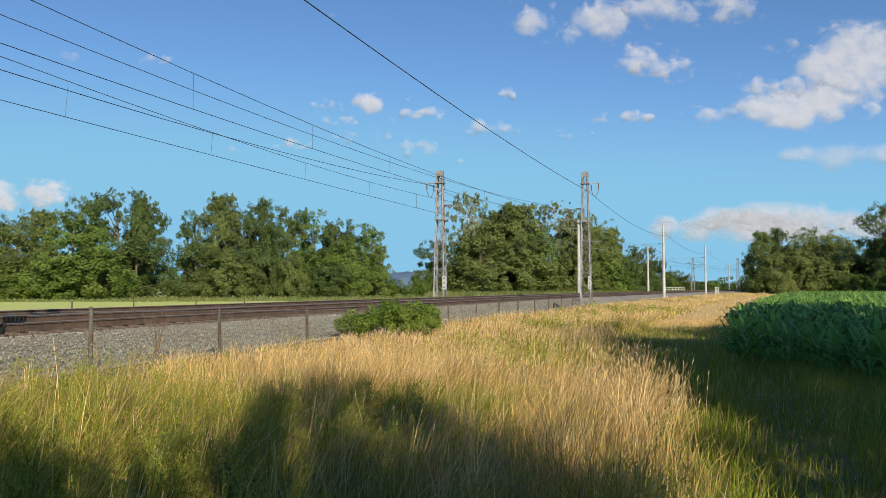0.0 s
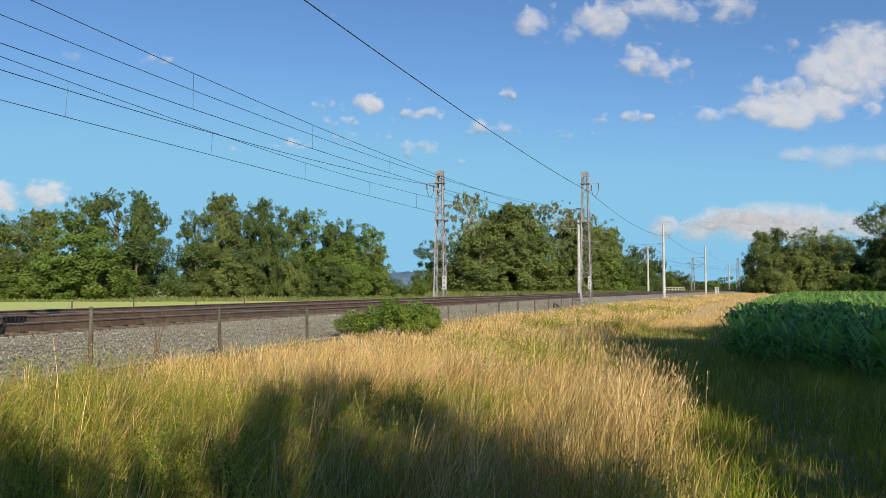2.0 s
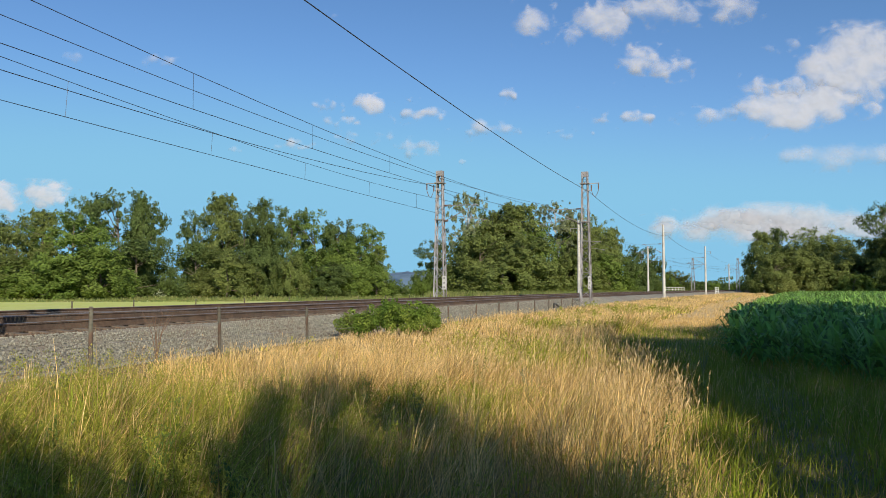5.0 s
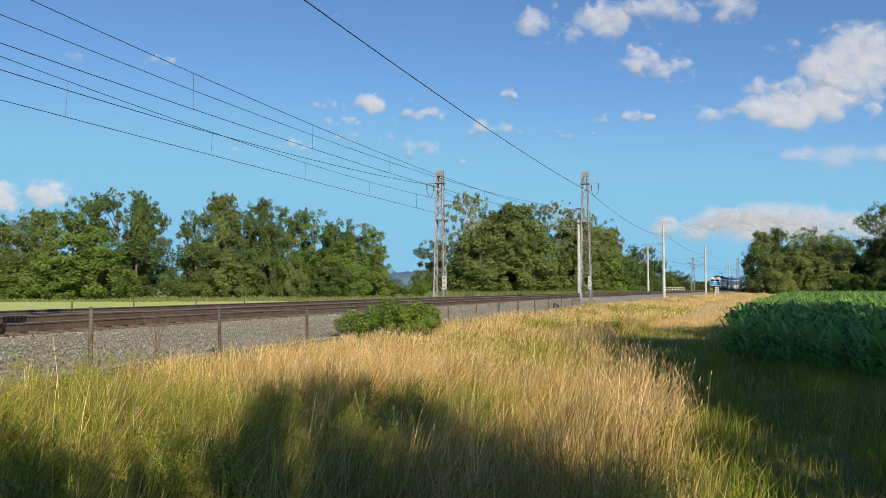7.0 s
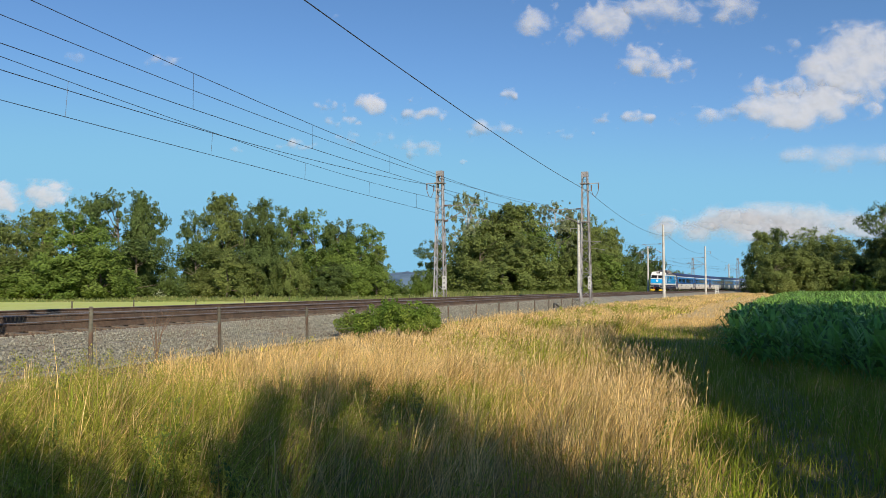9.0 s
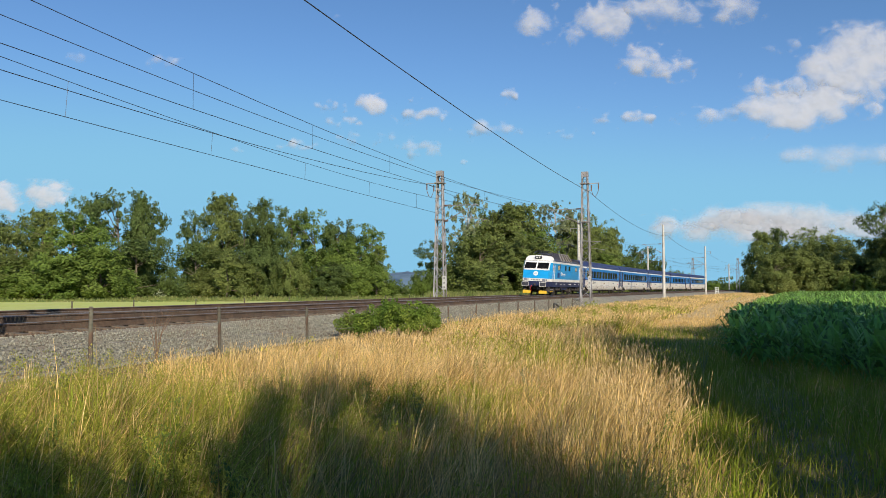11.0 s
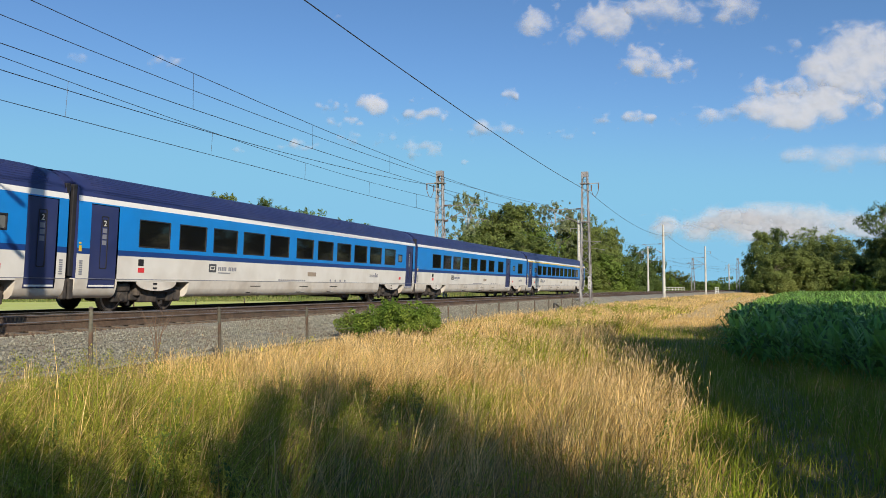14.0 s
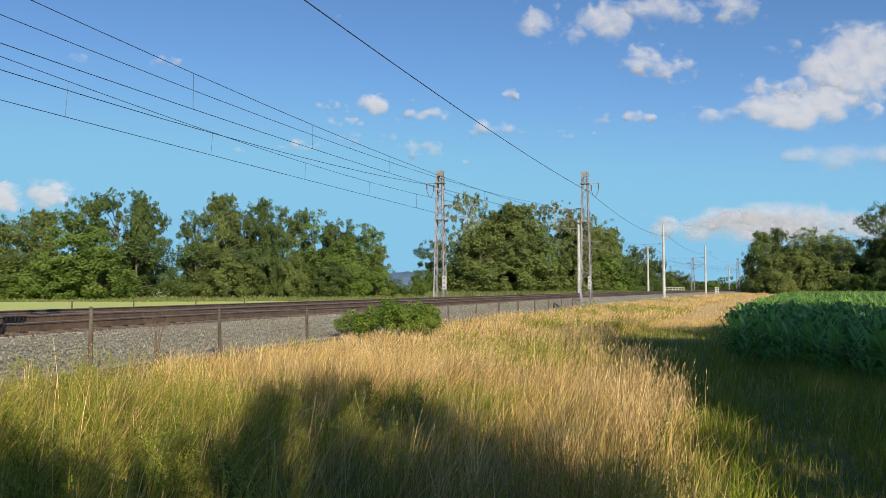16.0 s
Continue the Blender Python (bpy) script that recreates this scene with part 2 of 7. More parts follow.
# ---------------------------------------------------------------- ballast and tracks
def ballast_bed():
    ss = list(np.arange(-160, 60, 1.5)) + list(np.arange(60, 380, 5.0)) + list(np.arange(380, 940, 20.0))
    prof = [(-5.0, -1.0), (-2.35, -0.22), (-2.3, -0.2), (-1.3, -0.19), (1.3, -0.19), (2.0, -0.21), (2.7, -0.19), (5.3, -0.19), (6.0, -0.2), (6.25, -0.25), (7.9, -1.0)]
    bm = bmesh.new()
    rows = []
    for k, s in enumerate(ss):
        rows.append([bm.verts.new(on(s, l, (canted(l, z) if -2.6 < l < 5.6 else z) + (random.uniform(-0.03, 0.03) if 0 < i < 10 else 0))) for i, (l, z) in enumerate(prof)])
    for a, b in zip(rows, rows[1:]):
        for i in range(len(prof) - 1):
            f = bm.faces.new((a[i], b[i], b[i + 1], a[i + 1]))
            f.material_index = 0 if i in (0, 8, 9) else 1
            f.smooth = True
    bmesh.ops.recalc_face_normals(bm, faces=bm.faces)
    ob = new("ballast_bed", mesh_of(bm, "ballast_bed", [M_BALLAST, M_RUSTBED]))
    tagged(ob, "grey crushed-stone ballast bed stained brown beside the rails", "ballast", kind="structure")
    return ob


BED = ballast_bed()


def rail_mesh(lat, name, parent):
    ss = list(np.arange(-160, 60, 2.0)) + list(np.arange(60, 380, 5.0)) + list(np.arange(380, 940, 20.0))
    ring = [(-0.07, -0.172), (0.07, -0.172), (0.07, -0.155), (0.012, -0.135), (0.010, -0.05), (0.036, -0.035), (0.036, -0.008),
            (0.022, 0.0), (-0.022, 0.0), (-0.036, -0.008), (-0.036, -0.035), (-0.010, -0.05), (-0.012, -0.135), (-0.07, -0.155)]
    bm = bmesh.new()
    line_sweep(bm, [(lat + l, canted(lat, z)) for l, z in ring], ss)
    bm.faces.ensure_lookup_table()
    for f in bm.faces:
        if len(f.verts) == 4 and f.calc_center_median().z > canted(lat, -0.012):
            f.material_index = 1
    bmesh.ops.recalc_face_normals(bm, faces=bm.faces)
    return part(name, bm, [M_RUST, M_RAILTOP], parent)


def track(lat, label):
    t = root("railway_track", pose(0, 0, 0), label, "railway track", "double track", "structure")
    rail_mesh(lat - 0.7535, "rail", t)
    rail_mesh(lat + 0.7535, "rail", t)
    return t


TRACK_FAR = track(0.0, "far railway track of rusty rails with polished heads")
TRACK_NEAR = track(4.0, "near railway track of rusty rails with polished heads")


# ---------------------------------------------------------------- masts and overhead line
def lattice_mast(m, height, side, label):
    """A tapered four-legged steel lattice mast; side: +1 when its arms reach towards +y."""
    t = root("lattice_mast", m, label, "catenary mast", "masts along the railway")
    w0x, w1x, w0y, w1y = 0.41, 0.19, 0.45, 0.215
    base = -0.95
    legs = []
    for sx in (-1, 1):
        for sy in (-1, 1):
            bm = bmesh.new()
            a, b = Vector((sx * w0x, sy * w0y, base)), Vector((sx * w1x, sy * w1y, height))
            for dx, dy in ((0.035, 0.0), (0.0, 0.035)):
                bar(bm, a - Vector((sx * dx, sy * dy, 0)), b - Vector((sx * dx, sy * dy, 0)), 0.10 if dx else 0.022, 0.10 if dy else 0.022)
            legs.append((a, b))
            part("leg", bm, M_GALV, t)
    panels = 17
    for face in range(4):
        i, j = ((0, 1), (1, 3), (3, 2), (2, 0))[face]
        for k in range(panels):
            bm = bmesh.new()
            u, v = (k / panels) ** 0.93, ((k + 1) / panels) ** 0.93
            p, q = (legs[i], legs[j]) if k % 2 == face % 2 else (legs[j], legs[i])
            bar(bm, p[0].lerp(p[1], u), q[0].lerp(q[1], v), 0.085, 0.024)
            part("brace", bm, M_GALV, t)
            if k % 4 == 3:
                bm = bmesh.new()
                bar(bm, p[0].lerp(p[1], v), q[0].lerp(q[1], v), 0.055, 0.016)
                part("cross_bar", bm, M_GALV, t)
    bm = bmesh.new()
    box(bm, -0.22, 0.22, -0.27, 0.27, height - 0.42, height, 0.01)
    part("top_cap", bm, M_GALV, t)
    bm = bmesh.new()
    box(bm, -0.6, 0.6, -0.65, 0.65, base - 0.25, base + 0.28, 0.03)
    part("foundation", bm, M_CONCRETE, t)
    for z in (6.02, 9.15 if height > 10 else 8.9):
        bm = bmesh.new()
        box(bm, -0.34, 0.34, -0.38, 0.38, z, z + 0.07)
        part("clamp", bm, M_GALV, t)
    # feeder bracket with hanging jumper
    bm = bmesh.new()
    zf = height - 1.0
    bar(bm, (0, 0, zf), (0, -side * 1.15, zf + 0.05), 0.06, 0.06)
    bar(bm, (0, 0, zf - 0.55), (0, -side * 0.55, zf - 0.55), 0.05, 0.05)
    part("feeder_bracket", bm, M_GALV, t)
    bm = bmesh.new()
    pts = [Vector((0, -side * (0.5 + 0.62 * u), zf - 0.1 - 0.95 * math.sin(math.pi * (0.12 + 0.76 * u)))) for u in np.linspace(0, 1, 9)]
    for a, b in zip(pts, pts[1:]):
        rod(bm, a, b, 0.02, 5)
    rod(bm, (0, -side * 0.52, zf - 0.55), (0, -side * 0.52, zf - 0.1), 0.05, 6)
    rod(bm, (0, -side * 1.1, zf - 0.45), (0, -side * 1.1, zf), 0.05, 6)
    part("feeder_insulator", bm, M_INSUL, t)
    return t


def cantilever(t, reach, side, top=7.15, low=5.9, steady=5.95):
    """The arm of a mast, towards side * y."""
    bm = bmesh.new()
    y = side * 0.28
    rod(bm, (0, y, top), (0, side * (reach + 0.2), top - 0.02), 0.03, 6)
    rod(bm, (0, y, low), (0, side * (reach - 0.1), top - 0.05), 0.03, 6)
    rod(bm, (0, side * (0.3 + 0.35 * reach), low + 0.42), (0, side * (reach + 0.9), steady), 0.022, 6)
    rod(bm, (0, side * (reach + 0.8), steady), (0, side * (reach - 0.05), 5.66), 0.014, 5)
    part("cantilever", bm, M_GALV, t)
    for z, tilt in ((top, 0.0), (low, 0.2)):
        bm = bmesh.new()
        for k in range(6):
            rod(bm, (0, side * (0.34 + 0.06 * k), z + tilt * 0.07 * k), (0, side * (0.37 + 0.06 * k), z + tilt * 0.07 * k), 0.075, 8)
        part("insulator", bm, M_INSUL, t)


def concrete_mast(m, height, side, label):
    t = root("concrete_mast", m, label, "catenary mast", "masts along the railway")
    bm = bmesh.new()
    rod(bm, (0, 0, -1.0), (0, 0, height), 0.23, 14, 0.15)
    part("pole", bm, M_CONCRETE, t)
    bm = bmesh.new()
    box(bm, -0.55, 0.55, -0.55, 0.55, -1.15, -0.55, 0.04)
    part("foundation", bm, M_CONCRETE, t)
    bm = bmesh.new()
    bar(bm, (0, 0, height - 1.2), (0, -side * 1.15, height - 1.15), 0.06, 0.06)
    rod(bm, (0, -side * 1.1, height - 1.15), (0, -side * 1.1, height - 1.65), 0.05, 6)
    part("feeder_bracket", bm, M_GALV, t)
    cantilever(t, 2.9, side)
    return t


M_PLATE = material("weathered_plate", (0.46, 0.46, 0.45), 0.6, grain=0.2, scale=6.0)
M_FADED = material("faded_print", (0.22, 0.22, 0.23), 0.7, grain=0.2)


def plate(t, x, y, z, w, h, rows, facing):
    """A white mast plate with print too small to read, as bars."""
    bm = bmesh.new()
    box(bm, x - 0.012, x + 0.012, y - w / 2, y + w / 2, z, z + h, 0.004)
    p = part("number_plate", bm, M_PLATE, t, "white plate with dark unreadable marks")
    for k in range(rows):
        bm = bmesh.new()
        zz = z + h * (k + 0.5) / rows
        box(bm, x + facing * 0.014, x + facing * 0.018, y - w * 0.2, y + w * 0.2, zz - h * 0.2 / rows, zz + h * 0.2 / rows)
        part("print_bar", bm, M_FADED, p)


NEAR_MASTS = [(-46.5, 9.9, "L"), (9.0, 10.25, "C"), (67.3, 10.15, "L"), (124.5, 9.95, "C"), (183.5, 9.55, "C"), (247.5, 9.05, "L"), (310.0, 9.2, "C"), (372.0, 9.2, "C")]
FAR_MASTS = [(-54.0, 9.9, "L"), (4.0, 9.9, "L"), (61.0, 9.9, "L"), (114.5, 10.2, "C"), (174.0, 9.35, "C"), (235.5, 8.8, "L"), (301.5, 9.1, "C"), (362.0, 9.2, "C")]
for rows, lat, side in ((NEAR_MASTS, 7.3, 1), (FAR_MASTS, -2.96, -1)):
    for s, height, kind in rows:
        m = along(s, lat)
        if kind == "L":
            t = lattice_mast(m, height, side, "tall weathered steel lattice mast carrying the overhead line")
            cantilever(t, 2.9, side)
            if s in (67.3, 61.0):
                plate(t, -0.42, -0.35 if side > 0 else -0.5, 0.6, 0.22 if side > 0 else 0.34, 1.05, 3, -1)
        else:
            concrete_mast(m, height, side, "slender pale concrete mast carrying the overhead line")


def wire(name, points, r, label, group="overhead wires"):
    bm = bmesh.new()
    rows = []
    for i, p in enumerate(points):
        d = (points[min(i + 1, len(points) - 1)] - points[max(i - 1, 0)]).normalized()
        u = d.cross(Vector((0, 0, 1))).normalized()
        w = u.cross(d)
        rows.append([u * (r * math.cos(a)) + w * (r * math.sin(a)) + p for a in (0.5, 2.6, 4.7)])
    sweep(bm, [0, 0, 0], rows)
    ob = new(name, mesh_of(bm, name, M_WIRE))
    return tagged(ob, label, "wire", group)


def of_list(v, i):
    return v[min(i, len(v) - 1)] if isinstance(v, list) else v


def span_points(masts, lat, z, sag, parts=14):
    """A wire hung from mast to mast: chords of the curve, sagging. lat, z, sag: one value, or one for each mast or span (the last goes on)."""
    pts = []
    for i, (a, b) in enumerate(zip(masts, masts[1:])):
        p, q = on(a[0], of_list(lat, i), of_list(z, i)), on(b[0], of_list(lat, i + 1), of_list(z, i + 1))
        for k in range(parts):
            u = k / parts
            pts.append(p.lerp(q, u) - Vector((0, 0, 4 * of_list(sag, i) * u * (1 - u))))
    return pts


def droppers(masts, msg, con, spans, places):
    for i in spans:
        a, b = masts[i], masts[i + 1]
        for u in places:
            ends = []
            for lat, z, sag in (msg, con):
                p = on(a[0], of_list(lat, i), of_list(z, i)).lerp(on(b[0], of_list(lat, i + 1), of_list(z, i + 1)), u)
                ends.append(p - Vector((0, 0, 4 * of_list(sag, i) * u * (1 - u))))
            bm = bmesh.new()
            rod(bm, ends[0], ends[1], 0.007, 4)
            tagged(new("dropper", mesh_of(bm, "dropper", M_WIRE)), "thin dropper wire between messenger and contact wire", "wire", "droppers")


NEAR_MSG = ([2.07, 2.07, 3.99, 4.0], [7.95, 7.95, 7.26, 7.1], [0.69, 0.69, 0.9])
NEAR_CON = ([2.07, 2.07, 3.99, 4.0], [6.45, 6.45, 6.76, 5.65], [0.45, 0.45, 0.05, 0.0])
FAR_MSG = ([0.12, 0.12, -0.03, 0.0], [7.41, 7.41, 7.05, 7.1], [0.86, 0.86, 0.9])
FAR_CON = ([0.0], [5.65, 5.65, 5.74, 5.65], [0.07, 0.07, 0.0])
wire("contact_wire", span_points(NEAR_MASTS, *NEAR_CON), 0.012, "dark contact wire over the near track")
wire("messenger_wire", span_points(NEAR_MASTS, *NEAR_MSG), 0.012, "dark sagging messenger wire over the near track")
wire("messenger_wire", span_points(NEAR_MASTS[:4], [2.05, 2.05, 3.95, 4.0], [7.2, 7.2, 7.61, 7.1], 0.71), 0.011, "second messenger wire ending beyond the lattice mast")
wire("contact_wire", span_points(FAR_MASTS, *FAR_CON), 0.012, "dark contact wire over the far track")
wire("messenger_wire", span_points(FAR_MASTS, *FAR_MSG), 0.011, "dark sagging messenger wire over the far track")
droppers(NEAR_MASTS, NEAR_MSG, NEAR_CON, (1,), (0.092, 0.218, 0.344, 0.469, 0.595, 0.721, 0.846, 0.972))
droppers(FAR_MASTS, FAR_MSG, FAR_CON, (1,), (0.14, 0.265, 0.39, 0.517, 0.643, 0.77, 0.895))
for masts, msg, con in ((NEAR_MASTS, NEAR_MSG, NEAR_CON), (FAR_MASTS, FAR_MSG, FAR_CON)):
    droppers(masts, msg, con, (0, 2, 3, 4), (0.08, 0.25, 0.42, 0.58, 0.75, 0.92))
wire("feeder_wire", span_points(NEAR_MASTS, [7.64, 7.64, 7.61, 7.9], [8.43, 8.43, 8.53, 8.3, 8.0, 7.6, 7.7], [0.4, 0.4, 0.9]), 0.019, "thick dark feeder cable along the near masts")
wire("feeder_wire", span_points(FAR_MASTS, [-4.17, -4.17, -3.97, -4.1], [8.12, 8.12, 8.87, 8.8, 8.1, 7.6, 7.7], 0.72), 0.017, "thick dark feeder cable along the far masts")


# ---------------------------------------------------------------- trees
def leaf_quads(rng, centres, radii, count, size, squash=0.8, slim=0.55, form=0.0):
    """Leaves as small bent quads on and in round clumps: arrays of verts and faces."""
    pick = rng.choice(len(centres), count, p=radii ** 2 / (radii ** 2).sum())
    d = rng.normal(size=(count, 3))
    d /= np.linalg.norm(d, axis=1)[:, None]
    r = radii[pick] * (rng.uniform(0.45, 1.08, count) ** 0.6 + form * rng.normal(0, 0.26, count))
    c = centres[pick] + d * r[:, None] * np.array([1, 1, squash])
    out = c - centres.mean(0)
    out /= np.linalg.norm(out, axis=1)[:, None] + 1e-6
    nrm = d * (0.8 - 0.35 * form) + out * form + rng.normal(size=(count, 3)) * (0.55 - 0.2 * form) + np.array([0, 0, 0.35 - 0.15 * form])
    nrm /= np.linalg.norm(nrm, axis=1)[:, None]
    t = np.cross(nrm, rng.normal(size=(count, 3)))
    t /= np.linalg.norm(t, axis=1)[:, None]
    b = np.cross(nrm, t)
    k = size * rng.uniform(0.6, 1.3, count)[:, None]
    v = np.stack([c - t * k, c + b * k * slim + nrm * k * 0.12, c + t * k, c - b * k * slim + nrm * k * 0.12], 1).reshape(-1, 3)
    f = np.arange(count * 4).reshape(-1, 4)
    return v, f


def trunk_bm(rng, height, radius, clumps, start=0.25, limbs=8):
    bm = bmesh.new()
    n = 7
    axis = [Vector((0.02 * height * math.sin(3 * u + 1), 0.02 * height * math.sin(4 * u), height * 0.86 * u)) for u in np.linspace(0, 1, n)]
    for i in range(n - 1):
        u, v = i / (n - 1), (i + 1) / (n - 1)
        rod(bm, axis[i], axis[i + 1], radius * (1 - 0.85 * u), 8, radius * (1 - 0.85 * v))
    order = sorted(range(len(clumps)), key=lambda i: rng.random())[:limbs]
    for i in order:
        c = Vector(clumps[i])
        z0 = max(height * start * 0.7, min(c.z * 0.72, height * 0.8))
        u = z0 / (height * 0.86)
        a = axis[min(n - 2, int(u * (n - 1)))].lerp(axis[min(n - 1, int(u * (n - 1)) + 1)], (u * (n - 1)) % 1)
        mid = a.lerp(c, 0.5) + Vector((0, 0, 0.03 * height))
        rod(bm, a, mid, radius * 0.30, 6, radius * 0.2)
        rod(bm, mid, c, radius * 0.2, 5, radius * 0.06)
    return bm


def leaf_tris(rng, centres, radii, count, size, squash=0.7):
    """Small three-cornered sprays of leaves round clumps, turned every way but mostly outwards and up."""
    pick = rng.choice(len(centres), count, p=radii ** 2 / (radii ** 2).sum())
    d = rng.normal(size=(count, 3))
    d /= np.linalg.norm(d, axis=1)[:, None]
    r = radii[pick] * (rng.uniform(0.2, 1.1, count) ** 0.6 + np.abs(rng.normal(0, 0.22, count)))
    c = centres[pick] + d * r[:, None] * np.array([1, 1, squash])
    out = c - np.array([0, 0, 0.5])
    out /= np.linalg.norm(out, axis=1)[:, None] + 1e-6
    nrm = d * 0.35 + out * 0.75 + rng.normal(size=(count, 3)) * 0.42 + np.array([0, 0, 0.2])
    nrm /= np.linalg.norm(nrm, axis=1)[:, None]
    t = np.cross(nrm, rng.normal(size=(count, 3)))
    t /= np.linalg.norm(t, axis=1)[:, None]
    b = np.cross(nrm, t)
    k = size * rng.uniform(0.55, 1.35, count)[:, None]
    v = np.stack([c - t * k, c + b * k * 1.05, c + t * k], 1).reshape(-1, 3)
    return v, np.arange(count * 3).reshape(-1, 3)


def crown_clumps(rng, kind, n):
    """Clump middles and radii for a tree one metre high and about 0.8 wide, of a kind of outline: large boughs, each of many clumps."""
    cs, rs = [], []
    boughs = []
    while len(boughs) < n // 5:
        z = rng.uniform(0.08, 0.99)
        if kind == "round":
            w = 0.42 * math.sqrt(max(0.0, 1 - ((z - 0.56) / 0.47) ** 2))
        elif kind == "tall":
            w = 0.40 * min(1.0, (1.04 - z) * 2.2) * (0.72 + 0.28 * math.sin(z * 9))
        elif kind == "low":
            w = 0.5 * math.sqrt(max(0.0, 1 - ((z - 0.35) / 0.66) ** 2))
        else:
            w = 0.40 * math.sqrt(max(0.0, 1 - ((z - 0.66) / 0.38) ** 2)) + (0.06 if z < 0.4 else 0.0)
        a = rng.uniform(0, 2 * math.pi)
        rad = w * math.sqrt(rng.uniform(0.1, 1.0))
        boughs.append((rad * math.cos(a), rad * math.sin(a), z))
    while len(cs) < n:
        bx, by, bz = boughs[rng.integers(len(boughs))]
        spread = 0.062
        z = bz + rng.normal(0, spread * (1.1 if kind == "low" else 0.6))
        r = rng.uniform(0.030, 0.066) * (0.62 if kind == "sparse" else 1.0) * (1.15 - 0.45 * z)
        if z + r > 1.02 or z < 0.03:
            continue
        cs.append((bx + rng.normal(0, spread), by + rng.normal(0, spread), z))
        rs.append(r)
    return np.array(cs), np.array(rs)


def tree(seed, kind, leaf, bark, leaves, label, n=330, size=0.0155):
    rng = np.random.default_rng(seed)
    t = root("tree", pose(0, 0, -500), label, "tree", "trees beside the railway")
    cs, rs = crown_clumps(rng, kind, n)
    part("trunk", trunk_bm(rng, 1.0, 0.020, cs, limbs=26 if kind == "sparse" else 12), bark, t)
    v, f = leaf_tris(rng, cs, rs, leaves, size, 1.5 if kind == "low" else 0.75)
    crown = new("crown", raw_mesh("crown", v, f, leaf))
    crown.parent = t
    return t


TREES = {
    "round": tree(11, "round", L_MID, M_BARK, 16000, "broad leafy green deciduous tree with rounded crown"),
    "dark": tree(12, "round", L_DARK, M_BARK, 16000, "broad dark green deciduous tree with dense crown"),
    "tall": tree(13, "tall", L_DARK, M_BARK, 15000, "tall dark green alder with uneven crown", 300),
    "olive": tree(14, "tall", L_OLIVE, M_BARK, 15000, "tall olive green deciduous tree with ragged crown", 300),
    "pale": tree(15, "sparse", L_PALE, M_BARKPALE, 14000, "thin grey-green tree with pale trunk and gaps in its crown", 300, 0.0125),
    "willow": tree(16, "round", L_OLIVE, M_BARK, 18000, "olive green willow with a broad crown", 400, 0.0145),
    "low": tree(17, "low", L_MID, M_BARK, 13000, "low spreading green tree leafy to the ground", 300, 0.020),
    "lowdark": tree(18, "low", L_DARK, M_BARK, 13000, "low dark green thicket tree leafy to the ground", 300, 0.020),
    "lowolive": tree(19, "low", L_OLIVE, M_BARK, 13000, "low olive green thicket tree leafy to the ground", 300, 0.020),
}
